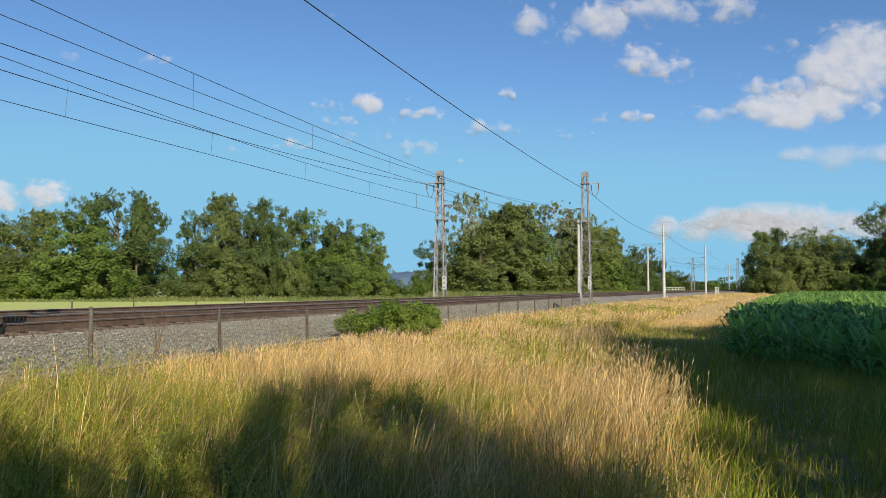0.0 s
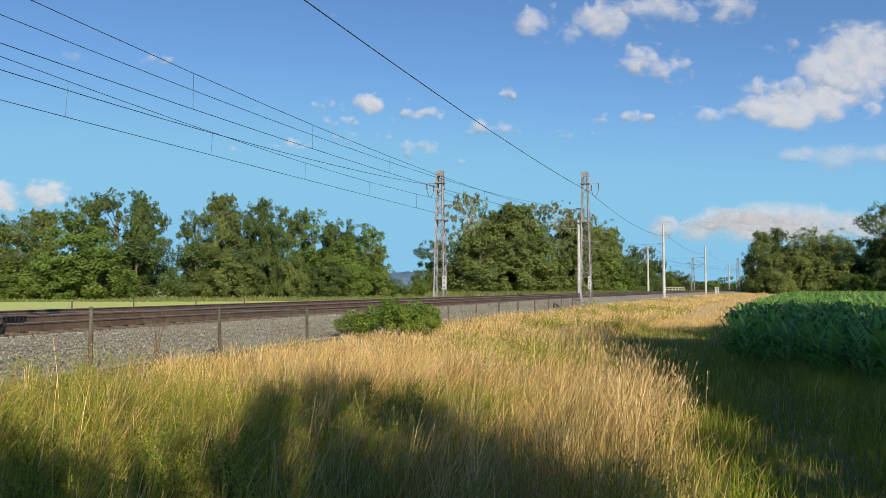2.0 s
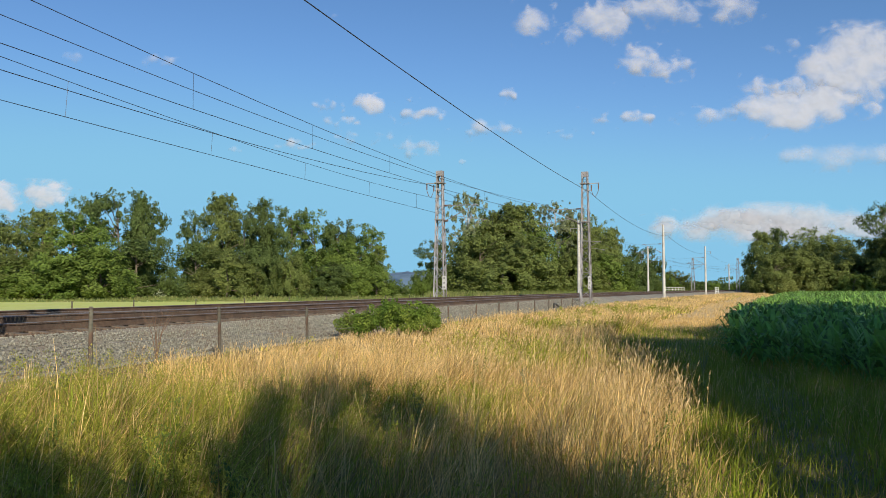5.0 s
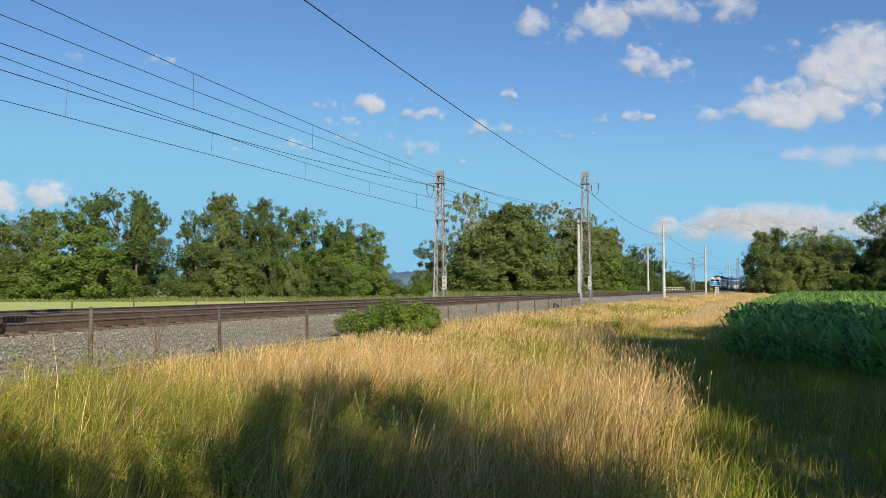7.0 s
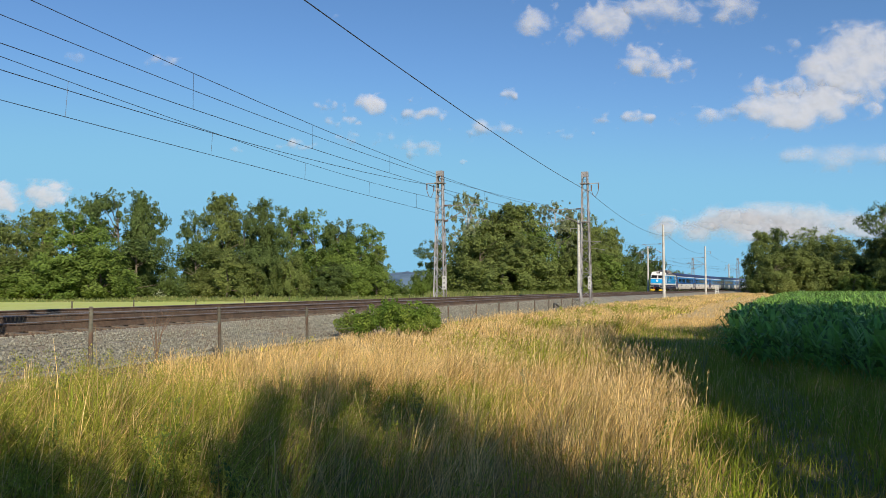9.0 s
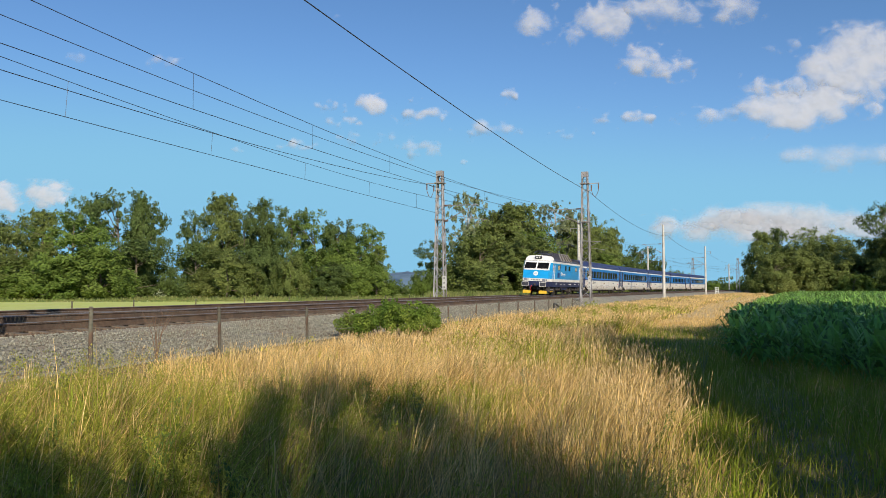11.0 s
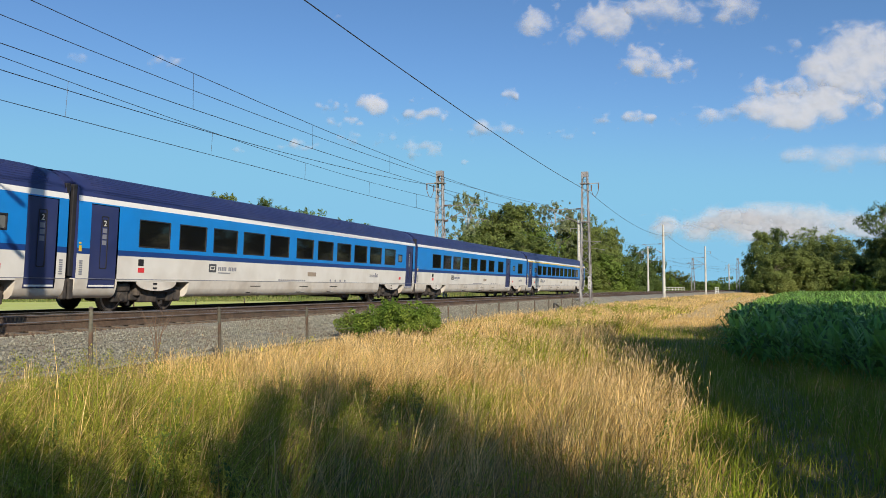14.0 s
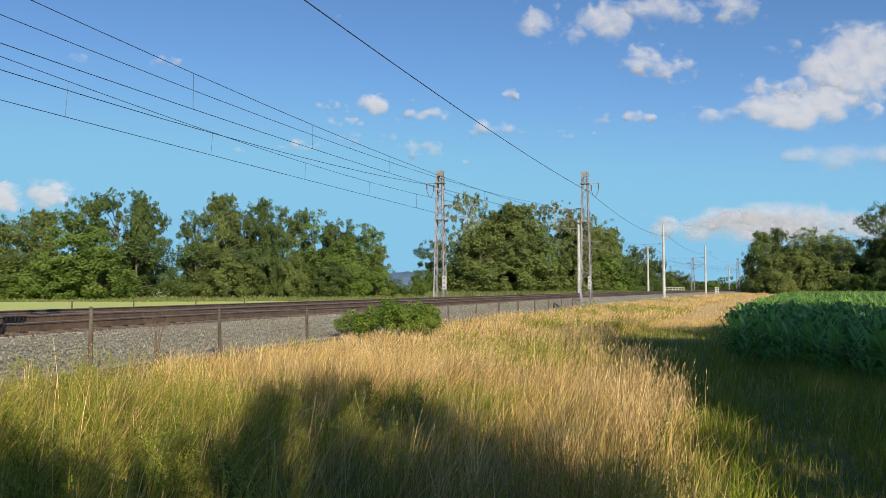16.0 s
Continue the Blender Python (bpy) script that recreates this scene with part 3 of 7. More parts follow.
# bearing across the view (x over y), distance, height, width, kind
PLANTED = [
    (-0.5606, 150, 15.3, 11.4, "willow"),
    (-0.5193, 150, 16.3, 11.4, "willow"),
    (-0.4883, 152, 17.0, 9.4, "olive"),
    (-0.4518, 142, 15.0, 13.7, "round"),
    (-0.4353, 172, 21.3, 8.3, "dark"),
    (-0.3967, 172, 22.7, 14.2, "dark"),
    (-0.3678, 168, 21.3, 7.2, "tall"),
    (-0.3623, 172, 20.6, 7.6, "dark"),
    (-0.3747, 158, 11.1, 12.0, "lowdark"),
    (-0.4194, 140, 8.6, 10.6, "low"),
    (-0.4986, 142, 7.3, 12.7, "low"),
    (-0.5468, 140, 7.7, 12.5, "lowolive"),
    (-0.4642, 138, 5.7, 10.5, "low"),
    (-0.2989, 165, 17.8, 7.0, "dark"),
    (-0.2700, 160, 20.8, 10.6, "olive"),
    (-0.2424, 166, 18.8, 6.9, "dark"),
    (-0.2197, 170, 20.6, 8.2, "tall"),
    (-0.1853, 168, 19.0, 8.6, "dark"),
    (-0.1570, 168, 17.9, 10.4, "round"),
    (-0.1267, 166, 16.1, 7.3, "dark"),
    (-0.0957, 164, 15.0, 8.8, "round"),
    (-0.0799, 160, 10.7, 5.5, "olive"),
    (-0.3023, 150, 9.9, 8.3, "lowdark"),
    (-0.2645, 148, 9.0, 9.2, "lowolive"),
    (-0.2266, 158, 10.6, 9.8, "lowdark"),
    (-0.1853, 146, 8.1, 5.2, "lowolive"),
    (-0.1543, 152, 9.2, 9.4, "low"),
    (-0.1129, 154, 10.4, 10.6, "low"),
    (-0.0820, 150, 6.0, 6.2, "low"),
    (-0.1336, 148, 6.5, 7.1, "lowdark"),
    (-0.0579, 150, 2.2, 4.2, "low"),
    (-0.0240, 180, 5.9, 5.0, "low"),
    (-0.0062, 196, 13.5, 8.9, "dark"),
    (0.0110, 190, 7.1, 7.9, "lowdark"),
    (0.0303, 200, 25.1, 12.4, "pale"),
    (0.0455, 204, 22.3, 9.8, "round"),
    (0.0661, 204, 21.6, 9.8, "olive"),
    (0.0950, 198, 22.6, 15.0, "olive"),
    (0.0455, 188, 14.2, 14.2, "lowolive"),
    (0.0971, 186, 13.4, 15.4, "lowolive"),
    (0.0730, 182, 9.4, 13.8, "lowolive"),
    (0.1212, 194, 12.6, 9.4, "low"),
    (0.1384, 204, 23.3, 11.8, "pale"),
    (0.1612, 205, 21.7, 10.2, "pale"),
    (0.1777, 203, 20.1, 11.7, "willow"),
    (0.0833, 201, 23.2, 11.1, "olive"),
    (0.0579, 196, 17.8, 14.8, "olive"),
    (0.1198, 198, 17.2, 12.3, "round"),
    (0.1749, 200, 16.0, 11.6, "olive"),
    (-0.2025, 172, 16.1, 8.3, "round"),
    (-0.1095, 170, 13.6, 8.2, "dark"),
    (-0.2438, 172, 14.9, 9.5, "round"),
    (0.1522, 206, 19.7, 9.9, "olive"),
    (0.1625, 194, 11.3, 10.7, "lowolive"),
    (0.1866, 206, 19.8, 11.9, "willow"),
    (0.2073, 208, 17.7, 6.3, "olive"),
    (0.1901, 198, 10.1, 12.3, "low"),
    (0.2176, 205, 10.1, 8.5, "lowdark"),
    (0.2328, 206, 7.6, 7.9, "lowdark"),
    (0.2417, 236, 14.3, 9.1, "dark"),
    (0.2576, 240, 9.9, 7.3, "lowdark"),
    (0.2831, 262, 7.4, 8.3, "lowolive"),
    (0.2693, 250, 6.1, 6.9, "low"),
    (0.3898, 236, 18.5, 10.7, "olive"),
    (0.3829, 230, 13.0, 7.0, "lowdark"),
    (0.4091, 240, 19.5, 9.3, "tall"),
    (0.4050, 226, 11.3, 10.9, "lowolive"),
    (0.4325, 236, 15.8, 13.0, "lowolive"),
    (0.4573, 250, 20.6, 18.9, "willow"),
    (0.4415, 232, 13.1, 14.4, "lowolive"),
    (0.4780, 246, 17.2, 15.2, "willow"),
    (0.4807, 230, 9.9, 14.3, "lowolive"),
    (0.5103, 236, 15.3, 14.6, "willow"),
    (0.5207, 226, 11.3, 12.5, "lowdark"),
    (0.5496, 215, 24.7, 13.3, "dark"),
    (0.5344, 220, 15.6, 9.1, "olive"),
    (0.5014, 215, 5.5, 8.3, "low"),
    (0.5620, 220, 14.1, 15.2, "round"),
    (0.2961, 620, 6.5, 9.4, "lowdark"),
    (0.3140, 640, 6.6, 11.5, "lowdark"),
    (0.3292, 660, 8.1, 10.9, "low"),
    (0.3485, 600, 5.5, 12.4, "lowdark"),
    (0.3678, 560, 6.0, 15.4, "low"),
    (0.3044, 700, 5.2, 10.6, "low"),
    (0.3388, 700, 5.6, 10.6, "lowdark"),
    (0.3581, 680, 5.1, 14.0, "lowdark"),
    # unseen row right of the view, added to darken reflections in the train windows
    (0.6200, 190, 19.0, 12.0, "willow"),
    (0.7000, 170, 20.0, 12.0, "dark"),
    (0.7800, 160, 18.0, 12.0, "round"),
    (0.8600, 150, 19.0, 12.0, "dark"),
    (0.9500, 140, 20.0, 12.0, "tall"),
    (1.0500, 130, 18.0, 12.0, "dark"),
    (1.1700, 120, 19.0, 12.0, "round"),
    (1.3000, 110, 18.0, 12.0, "dark"),
    (1.4500, 105, 20.0, 13.0, "dark"),
    (1.6500, 95, 19.0, 13.0, "round"),
    (1.9000, 88, 20.0, 13.0, "dark"),
    (2.2000, 80, 19.0, 13.0, "dark"),
    (2.7000, 70, 19.0, 13.0, "round"),
]
for k, (bearing, y, height, width, kind) in enumerate(PLANTED):
    x = bearing * y
    copy_thing(TREES[kind], pose(x, y, -1.12, 0, 0, (k * 77) % 360) @ Matrix.Diagonal((width * 1.3, width * 1.3, height, 1)))

# trees behind the camera, whose shade falls on the grass
for k, (x, y, height, width, kind) in enumerate([
    (3.3, -4.2, 8.2, 2.7, "dark"),
    (1.9, -3.1, 6.0, 1.2, "round"),
    (4.0, -3.0, 5.9, 1.3, "round"),
    (3.8, -4.7, 8.7, 1.8, "round"),
    (0.7, -3.0, 5.4, 1.0, "round"),
    (-0.7, -2.6, 5.2, 2.0, "dark"),
    (7.9, 0.6, 7.2, 2.6, "dark"),
    (7.9, -1.5, 8.0, 1.7, "dark"),
    (8.7, 0.3, 8.0, 2.6, "round"),
    (5.8, -0.7, 5.0, 1.7, "dark"),
    (16.6, -3.2, 15.5, 6.0, "dark"),
    (24.5, -1.5, 19.0, 8.0, "dark"),
    (-0.3, -2.0, 4.8, 1.8, "round"),
    (5.2, 1.0, 3.5, 1.7, "dark"),
    (6.2, 1.9, 3.9, 2.2, "dark"),
    (20.8, -3.9, 19.3, 5.0, "dark"),
    (30.2, -13.0, 18.3, 13.0, "round"),
    (13.6, -1.1, 13.0, 6.6, "dark"),
    (10.7, -2.4, 9.7, 4.6, "dark"),
    (8.6, -1.8, 6.8, 3.8, "dark"),
    (6.9, -0.6, 4.7, 2.4, "round"),
    (12.1, -1.7, 11.6, 6.0, "dark"),
    (14.8, -0.9, 14.5, 7.0, "dark"),
    (39.8, -15.9, 19.3, 13.0, "dark"),
    (11.3, -1.5, 8.2, 2.4, "dark"),
    (20.7, -7.3, 15.4, 8.0, "round"),
]):
    copy_thing(TREES[kind], pose(x, y, -1.0, 0, 0, 40 * k) @ Matrix.Diagonal((width * 1.3, width * 1.3, height, 1)))
for t in TREES.values():
    for o in (*t.children_recursive, t):
        bpy.data.objects.remove(o)


# ---------------------------------------------------------------- grasses
def waves(x, y, k, seed):
    """Smooth patchy variation between about -1 and 1."""
    r = np.random.default_rng(seed)
    v = np.zeros_like(x)
    for _ in range(6):
        a, b, c = r.uniform(-1, 1), r.uniform(-1, 1), r.uniform(0, 6.28)
        v += np.sin(k * (a * x + b * y) + c)
    return v / 3.0


def scatter(rng, s0, s1, l0, l1, per_m2):
    n = int((s1 - s0) * (l1 - l0) * per_m2)
    s, lat = rng.uniform(s0, s1, n), rng.uniform(l0, l1, n)
    x, y = on_many(s, lat)
    return s, lat, x, y


def strips(rng, x, y, z, height, width, levels, lean=0.25, wind=0.18, tip=0.15, push=None):
    """Blades as bent tapering strips. levels: heights of the rows from 0 to 1."""
    n = len(x)
    a = rng.uniform(0, 2 * np.pi, n)
    face = rng.uniform(0, 2 * np.pi, n)
    bend = np.abs(rng.normal(0, lean, n)) * height
    dx, dy = np.cos(a) * bend + wind * height * rng.uniform(0.4, 1.3, n), np.sin(a) * bend
    if push is not None:
        dx, dy = dx + push[0] * height, dy + push[1] * height
    wx, wy = np.cos(face) * width / 2, np.sin(face) * width / 2
    rows = []
    for u in levels:
        k = (1 - u) ** 0.6 * (1 - tip) + tip
        cx, cy = x + dx * u ** 1.8, y + dy * u ** 1.8
        cz = z + height * (u - 0.12 * u ** 3 * np.hypot(dx, dy) / height * 2)
        rows.append(np.stack([np.stack([cx - wx * k, cy - wy * k, cz], 1), np.stack([cx + wx * k, cy + wy * k, cz], 1)], 1))
    m = len(levels)
    v = np.stack(rows, 1).reshape(n * m * 2, 3)
    b = (np.arange(n) * m * 2)[:, None]
    f = np.concatenate([b + np.array([[2 * i, 2 * i + 1, 2 * i + 3, 2 * i + 2]]) for i in range(m - 1)], 0)
    return v, f, np.stack([x + dx, y + dy, z + height * (1 - 0.24 * np.hypot(dx, dy) / height)], 1)


def heads(rng, tips, size):
    """Seed heads: three crossed narrow lozenges at the tip of each stalk."""
    n = len(tips)
    size = size[:, None]
    out_v, out_f = [], []
    tilt = np.stack([rng.normal(0.35, 0.2, n), rng.normal(0, 0.2, n), np.ones(n)], 1)
    tilt /= np.linalg.norm(tilt, axis=1)[:, None]
    for k in range(2):
        a = rng.uniform(0, np.pi, n) + k * np.pi / 2
        w = np.stack([np.cos(a), np.sin(a), np.zeros(n)], 1) * size * 0.075
        v = np.stack([tips - tilt * size * 0.5, tips + w, tips + tilt * size * 0.55, tips - w], 1).reshape(-1, 3)
        out_v.append(v)
        out_f.append(np.arange(n * 4).reshape(-1, 4) + k * n * 4)
    return np.concatenate(out_v), np.concatenate(out_f)


def stuff(name, chunks, mat, label, category):
    vs, fs, tones, base = [], [], [], 0
    for v, f, *rest in chunks:
        vs.append(v)
        fs.append(f + base)
        tones.append(rest[0] if rest else np.zeros(len(v)))
        base += len(v)
    me = raw_mesh(name, np.concatenate(vs), np.concatenate(fs), mat)
    me.attributes.new("tone", "FLOAT", "POINT").data.foreach_set("value", np.concatenate(tones).astype(np.float32))
    ob = new(name, me)
    return tagged(ob, label, category, kind="stuff")


GREEN_PATCHES = [(1.9, 20.0, 2.0), (1.35, 14.9, 1.3), (-4.6, 8.6, 3.0), (-3.0, 6.0, 1.8), (-2.0, 4.4, 1.4), (1.4, 4.4, 1.4), (4.5, 30.0, 3.0), (0.2, 10.0, 0.9), (12.0, 55.0, 5.0), (-6.5, 11.5, 1.6), (6.0, 40.0, 3.0), (2.9, 7.2, 0.6)]


def greenness(x, y):
    g = 0.17 + 0.30 * waves(x, y, 0.9, 5) + 0.16 * waves(x, y, 2.6, 6)
    for px, py, r in GREEN_PATCHES:
        g = g + 0.80 * np.exp(-((x - px) ** 2 + (y - py) ** 2) / (r * r))
    return g


def in_view(x, y, margin=1.2):
    return (np.abs(x) < 0.56 * y + margin) & (y > 2.6)


def verge_edge(s):
    """Where the tall grass ends at the trail."""
    return np.interp(s, [6, 10, 14, 18, 26, 42, 60], [17.8, 17.5, 16.8, 15.9, 15.1, 15.4, 15.7])


def tall_grass():
    rng = np.random.default_rng(3)
    straw, green, lush, seeds = [], [], [], []
    # tufts, each with its own height, lean, tone and share of green blades
    for s0, s1, l0, l1, dens, blades, rad, w, levels in (
            (2, 13, 8.8, 18.5, 36, 21, 0.075, 0.0062, (0, 0.35, 0.7, 1.0)), (13, 24, 8.6, 17.6, 20, 18, 0.105, 0.0095, (0, 0.5, 1.0)),
            (24, 44, 8.6, 17.3, 10, 20, 0.19, 0.018, (0, 0.5, 1.0)), (44, 90, 8.4, 17.2, 3.2, 18, 0.34, 0.038, (0, 0.5, 1.0)),
            (90, 250, 8.2, 17.0, 0.75, 16, 0.65, 0.10, (0, 0.55, 1.0))):
        s, lat, x, y = scatter(rng, s0, s1, l0, l1, dens)
        edge = np.clip((lat - 8.65) / np.interp(s, [10, 15], [2.0, 0.9]), 0.12, 1.0) * np.clip((verge_edge(s) - lat) / 0.5, 0.0, 1.0)
        ok = in_view(x, y) & (rng.random(len(s)) < edge * np.clip(0.85 + 0.45 * waves(x, y, 4.5, 12), 0.12, 1.0))
        s, lat, x, y, edge = s[ok], lat[ok], x[ok], y[ok], edge[ok]
        n = len(s)
        g = greenness(x, y)
        share = np.where(rng.random(n) < np.clip(0.02 + 0.85 * g, 0.03, 0.97), 0.86, 0.07)
        tall = np.clip(rng.lognormal(0, 0.20, n), 0.6, 1.4) * (1 + 0.22 * waves(x, y, 1.7, 9) + 0.14 * waves(x, y, 5.5, 10))
        lean_x, lean_y = rng.normal(0.13, 0.15, n) + 0.12 * waves(x, y, 1.3, 31), rng.normal(0, 0.13, n)
        tuft_tone = np.clip(rng.normal(0, 0.30, n) + 0.14 * waves(x, y, 2.1, 41), -0.6, 0.6)
        k = np.repeat(np.arange(n), blades)
        ox, oy = rng.normal(0, rad, n * blades), rng.normal(0, rad, n * blades)
        s, lat, edge, g = s[k], lat[k], edge[k], g[k]
        x, y = x[k] + ox, y[k] + oy
        n = len(k)
        z = ground_z(lat) - 0.03
        is_green = rng.random(n) < share[k]
        h = np.where(is_green, rng.uniform(0.22, 0.52, n) * (1 + 0.35 * np.clip(g, 0, 1) * (y > 12)), rng.uniform(0.34, 0.74, n)) * tall[k] * (0.5 + 0.5 * edge)
        h *= np.interp(np.hypot(x, y), [3, 6], [0.7, 1.0]) * (1 - (1 - np.interp(lat, [12.5, 15.5], [0.62, 1.0])) * np.interp(s, [9, 14], [0, 1]))
        h *= np.interp(s, [34, 46], [1.0, 0.55]) * np.where(s < 24, np.interp(lat, [9.3, 11.5], [0.68, 1.0]), 1.0)
        deep = is_green & (rng.random(n) < np.clip(g * 0.8, 0.1, 0.7))
        ww = w * rng.uniform(0.7, 1.4, n) * np.where(is_green, 1.6, 1.05)
        px, py = lean_x[k] + 0.16 * ox / rad, lean_y[k] + 0.16 * oy / rad
        for mask, bag, lean in ((~is_green, straw, 0.20), (is_green & ~deep, green, 0.28), (deep, lush, 0.32)):
            if mask.any():
                v, f, tips = strips(rng, x[mask], y[mask], z[mask], h[mask], ww[mask], levels, lean, 0.08, push=(px[mask], py[mask]))
                bag.append((v, f, np.repeat(tuft_tone[k][mask], 2 * len(levels))))
                if bag is straw:
                    pick = rng.random(len(tips)) < np.interp(s[mask], [9, 16], [0.22, 0.42])
                    seeds.append(heads(rng, tips[pick], (0.06 + 0.05 * rng.random(pick.sum())) * np.interp(s[mask][pick], [9, 13, 20, 60, 250], [0.5, 0.7, 1, 1.8, 3.5])))
    stuff("tall_straw_grass", straw, G_STRAW, "tall ripe straw-coloured grass stalks on the verge", "grass")
    stuff("tall_green_grass", green, G_GREEN, "tall yellow-green grass blades on the verge", "grass")
    stuff("lush_weeds", lush, G_LUSH, "lush green weeds and blades among the grass", "grass")
    stuff("seed_heads", seeds, G_SEED, "pale tan seed heads on the grass stalks", "grass")
    # short grass on the trail, and the far margins
    short, dry = [], []
    for s0, s1, l0, l1, dens, w in ((4, 20, 16.0, 20.4, 560, 0.010), (20, 46, 15.0, 19.4, 150, 0.018), (46, 100, 15.5, 20.0, 22, 0.03), (100, 240, 15.6, 21.0, 4, 0.08)):
        s, lat, x, y = scatter(rng, s0, s1, l0, l1, dens)
        ok = in_view(x, y) & (lat > verge_edge(s) - 0.3)
        s, lat, x, y = s[ok], lat[ok], x[ok], y[ok]
        n = len(s)
        d = rng.random(n) < np.interp(s, [10, 30, 37], [0.15, 0.30, 1.0])
        h = rng.uniform(0.06, 0.22, n) * (1 + 0.7 * np.exp(-((lat - 17.9) / 0.35) ** 2) + 0.8 * (lat > 19)) * np.interp(s, [30, 50], [1.1, 0.7])
        z = ground_z(lat) - 0.02
        for mask, bag in ((~d, short), (d, dry)):
            if mask.any():
                v, f, _ = strips(rng, x[mask], y[mask], z[mask], h[mask], w * rng.uniform(0.7, 1.4, mask.sum()), (0, 0.55, 1.0), 0.5, 0.1)
                bag.append((v, f))
    stuff("trail_grass", short, G_LUSH, "short green grass on the field trail", "grass")
    stuff("dry_trail_grass", dry, G_STRAW, "short dry grass on the field trail", "grass")
    # verge beyond the tracks and below the trees
    far = []
    for s0, s1, l0, l1, dens, w, hh in ((10, 130, -9.0, -4.6, 16, 0.06, 0.32), (120, 300, -9.0, -4.8, 5, 0.13, 0.45)):
        s, lat, x, y = scatter(rng, s0, s1, l0, l1, dens)
        n = len(s)
        v, f, _ = strips(rng, x, y, ground_z(lat), hh * rng.uniform(0.4, 1.0, n), w * rng.uniform(0.6, 1.4, n), (0, 0.5, 1.0))
        far.append((v, f))
    for k in range(2):
        n = 7000
        y = rng.uniform(118, 150, n)
        x = rng.uniform(-0.62, 0.02, n) * y
        v, f, _ = strips(rng, x, y, np.full(n, -1.15), rng.uniform(0.2, 0.8, n) * (0.4 + 0.6 * np.clip((y - 126) / 16, 0, 1)), rng.uniform(0.10, 0.25, n), (0, 1.0))
        far.append((v, f))
    n = 6000
    y = rng.uniform(160, 180, n)
    x = rng.uniform(-0.02, 0.24, n) * y
    v, f, _ = strips(rng, x, y, np.full(n, -1.15), rng.uniform(0.4, 1.6, n), rng.uniform(0.1, 0.25, n), (0, 0.5, 1.0))
    far.append((v, f))
    stuff("far_verge_grass", far, G_VERGE, "rough green grass verge beyond the tracks", "grass")


tall_grass()


def stalk_tuft(rng, count, height):
    """A tuft of a few long stalks with seed heads, base at the origin."""
    x, y = rng.normal(0, 0.10, count), rng.normal(0, 0.10, count)
    h = height * rng.uniform(0.7, 1.1, count)
    v, f, tips = strips(rng, x, y, np.zeros(count), h, np.full(count, 0.005), (0, 0.35, 0.7, 1.0), 0.10, 0.16, 0.4)
    hv, hf = heads(rng, tips, rng.uniform(0.06, 0.10, count))
    return v, f, hv, hf


TUFTS = []
rng_t = np.random.default_rng(21)
TUFT_MESHES = []
for k in range(5):
    v, f, hv, hf = stalk_tuft(rng_t, 9 + k, 0.70)
    TUFT_MESHES.append((raw_mesh("stalk", v, f, G_STRAW), raw_mesh("seed_head", hv, hf, G_SEED)))
for k in range(84):
    s = rng_t.uniform(7.0, 15.0)
    lat = float(verge_edge(s)) - rng_t.uniform(0.0, 0.9)
    if k > 62:
        s, lat = rng_t.uniform(9.0, 16.0), rng_t.uniform(11.5, 16.0)
    p = on(s, lat, float(ground_z(lat)) - 0.02)
    if p.y < 4.2:
        continue
    t = root("grass_tuft", pose(p.x, p.y, p.z), "tuft of tall straw-coloured grass with drooping seed heads", "grass", "swaying grass tufts")
    a, b = TUFT_MESHES[k % 5]
    piece("stalk", a, t, Matrix())
    tagged(piece("seed_head", b, t, Matrix()), kind="stuff")
    TUFTS.append((t, p, float(rng_t.uniform(0, 6.28)), float(rng_t.uniform(0, 360))))


# small-leaved weeds woven through the grass
def leafy_cover():
    rng = np.random.default_rng(55)
    chunks = []
    for s0, s1, dens, r, size, leaves in ((4, 13, 44.0, 0.060, 0.0085, 60), (13, 26, 7.0, 0.11, 0.022, 26), (26, 60, 0.7, 0.18, 0.05, 22)):
        s, lat, x, y = scatter(rng, s0, s1, 9.2, 17.6, dens)
        g = greenness(x, y)
        ok = in_view(x, y) & (rng.random(len(x)) < np.clip(g * 1.5 - 0.42, 0.02, 1.0)) & (lat < verge_edge(s))
        x, y, lat = x[ok], y[ok], lat[ok]
        n = len(x)
        h = rng.uniform(0.25, 0.52, n)
        cs = np.concatenate([np.stack([x + rng.normal(0, 0.04, n), y + rng.normal(0, 0.04, n), ground_z(lat) + h * u], 1) for u in (0.35, 0.6, 0.85, 1.0)])
        chunks.append(leaf_quads(rng, cs, np.full(len(cs), r), len(cs) * leaves // 4, size * 1.8, slim=0.30))
    stuff("leafy_weeds", chunks, G_LEAF, "small-leaved yellow-green weeds among the grasses", "weeds")


G_LEAF = leaf_material("weed_leaf", (0.30, 0.34, 0.042), (0.46, 0.44, 0.080), 0.35, 0.4, 1.2)
leafy_cover()


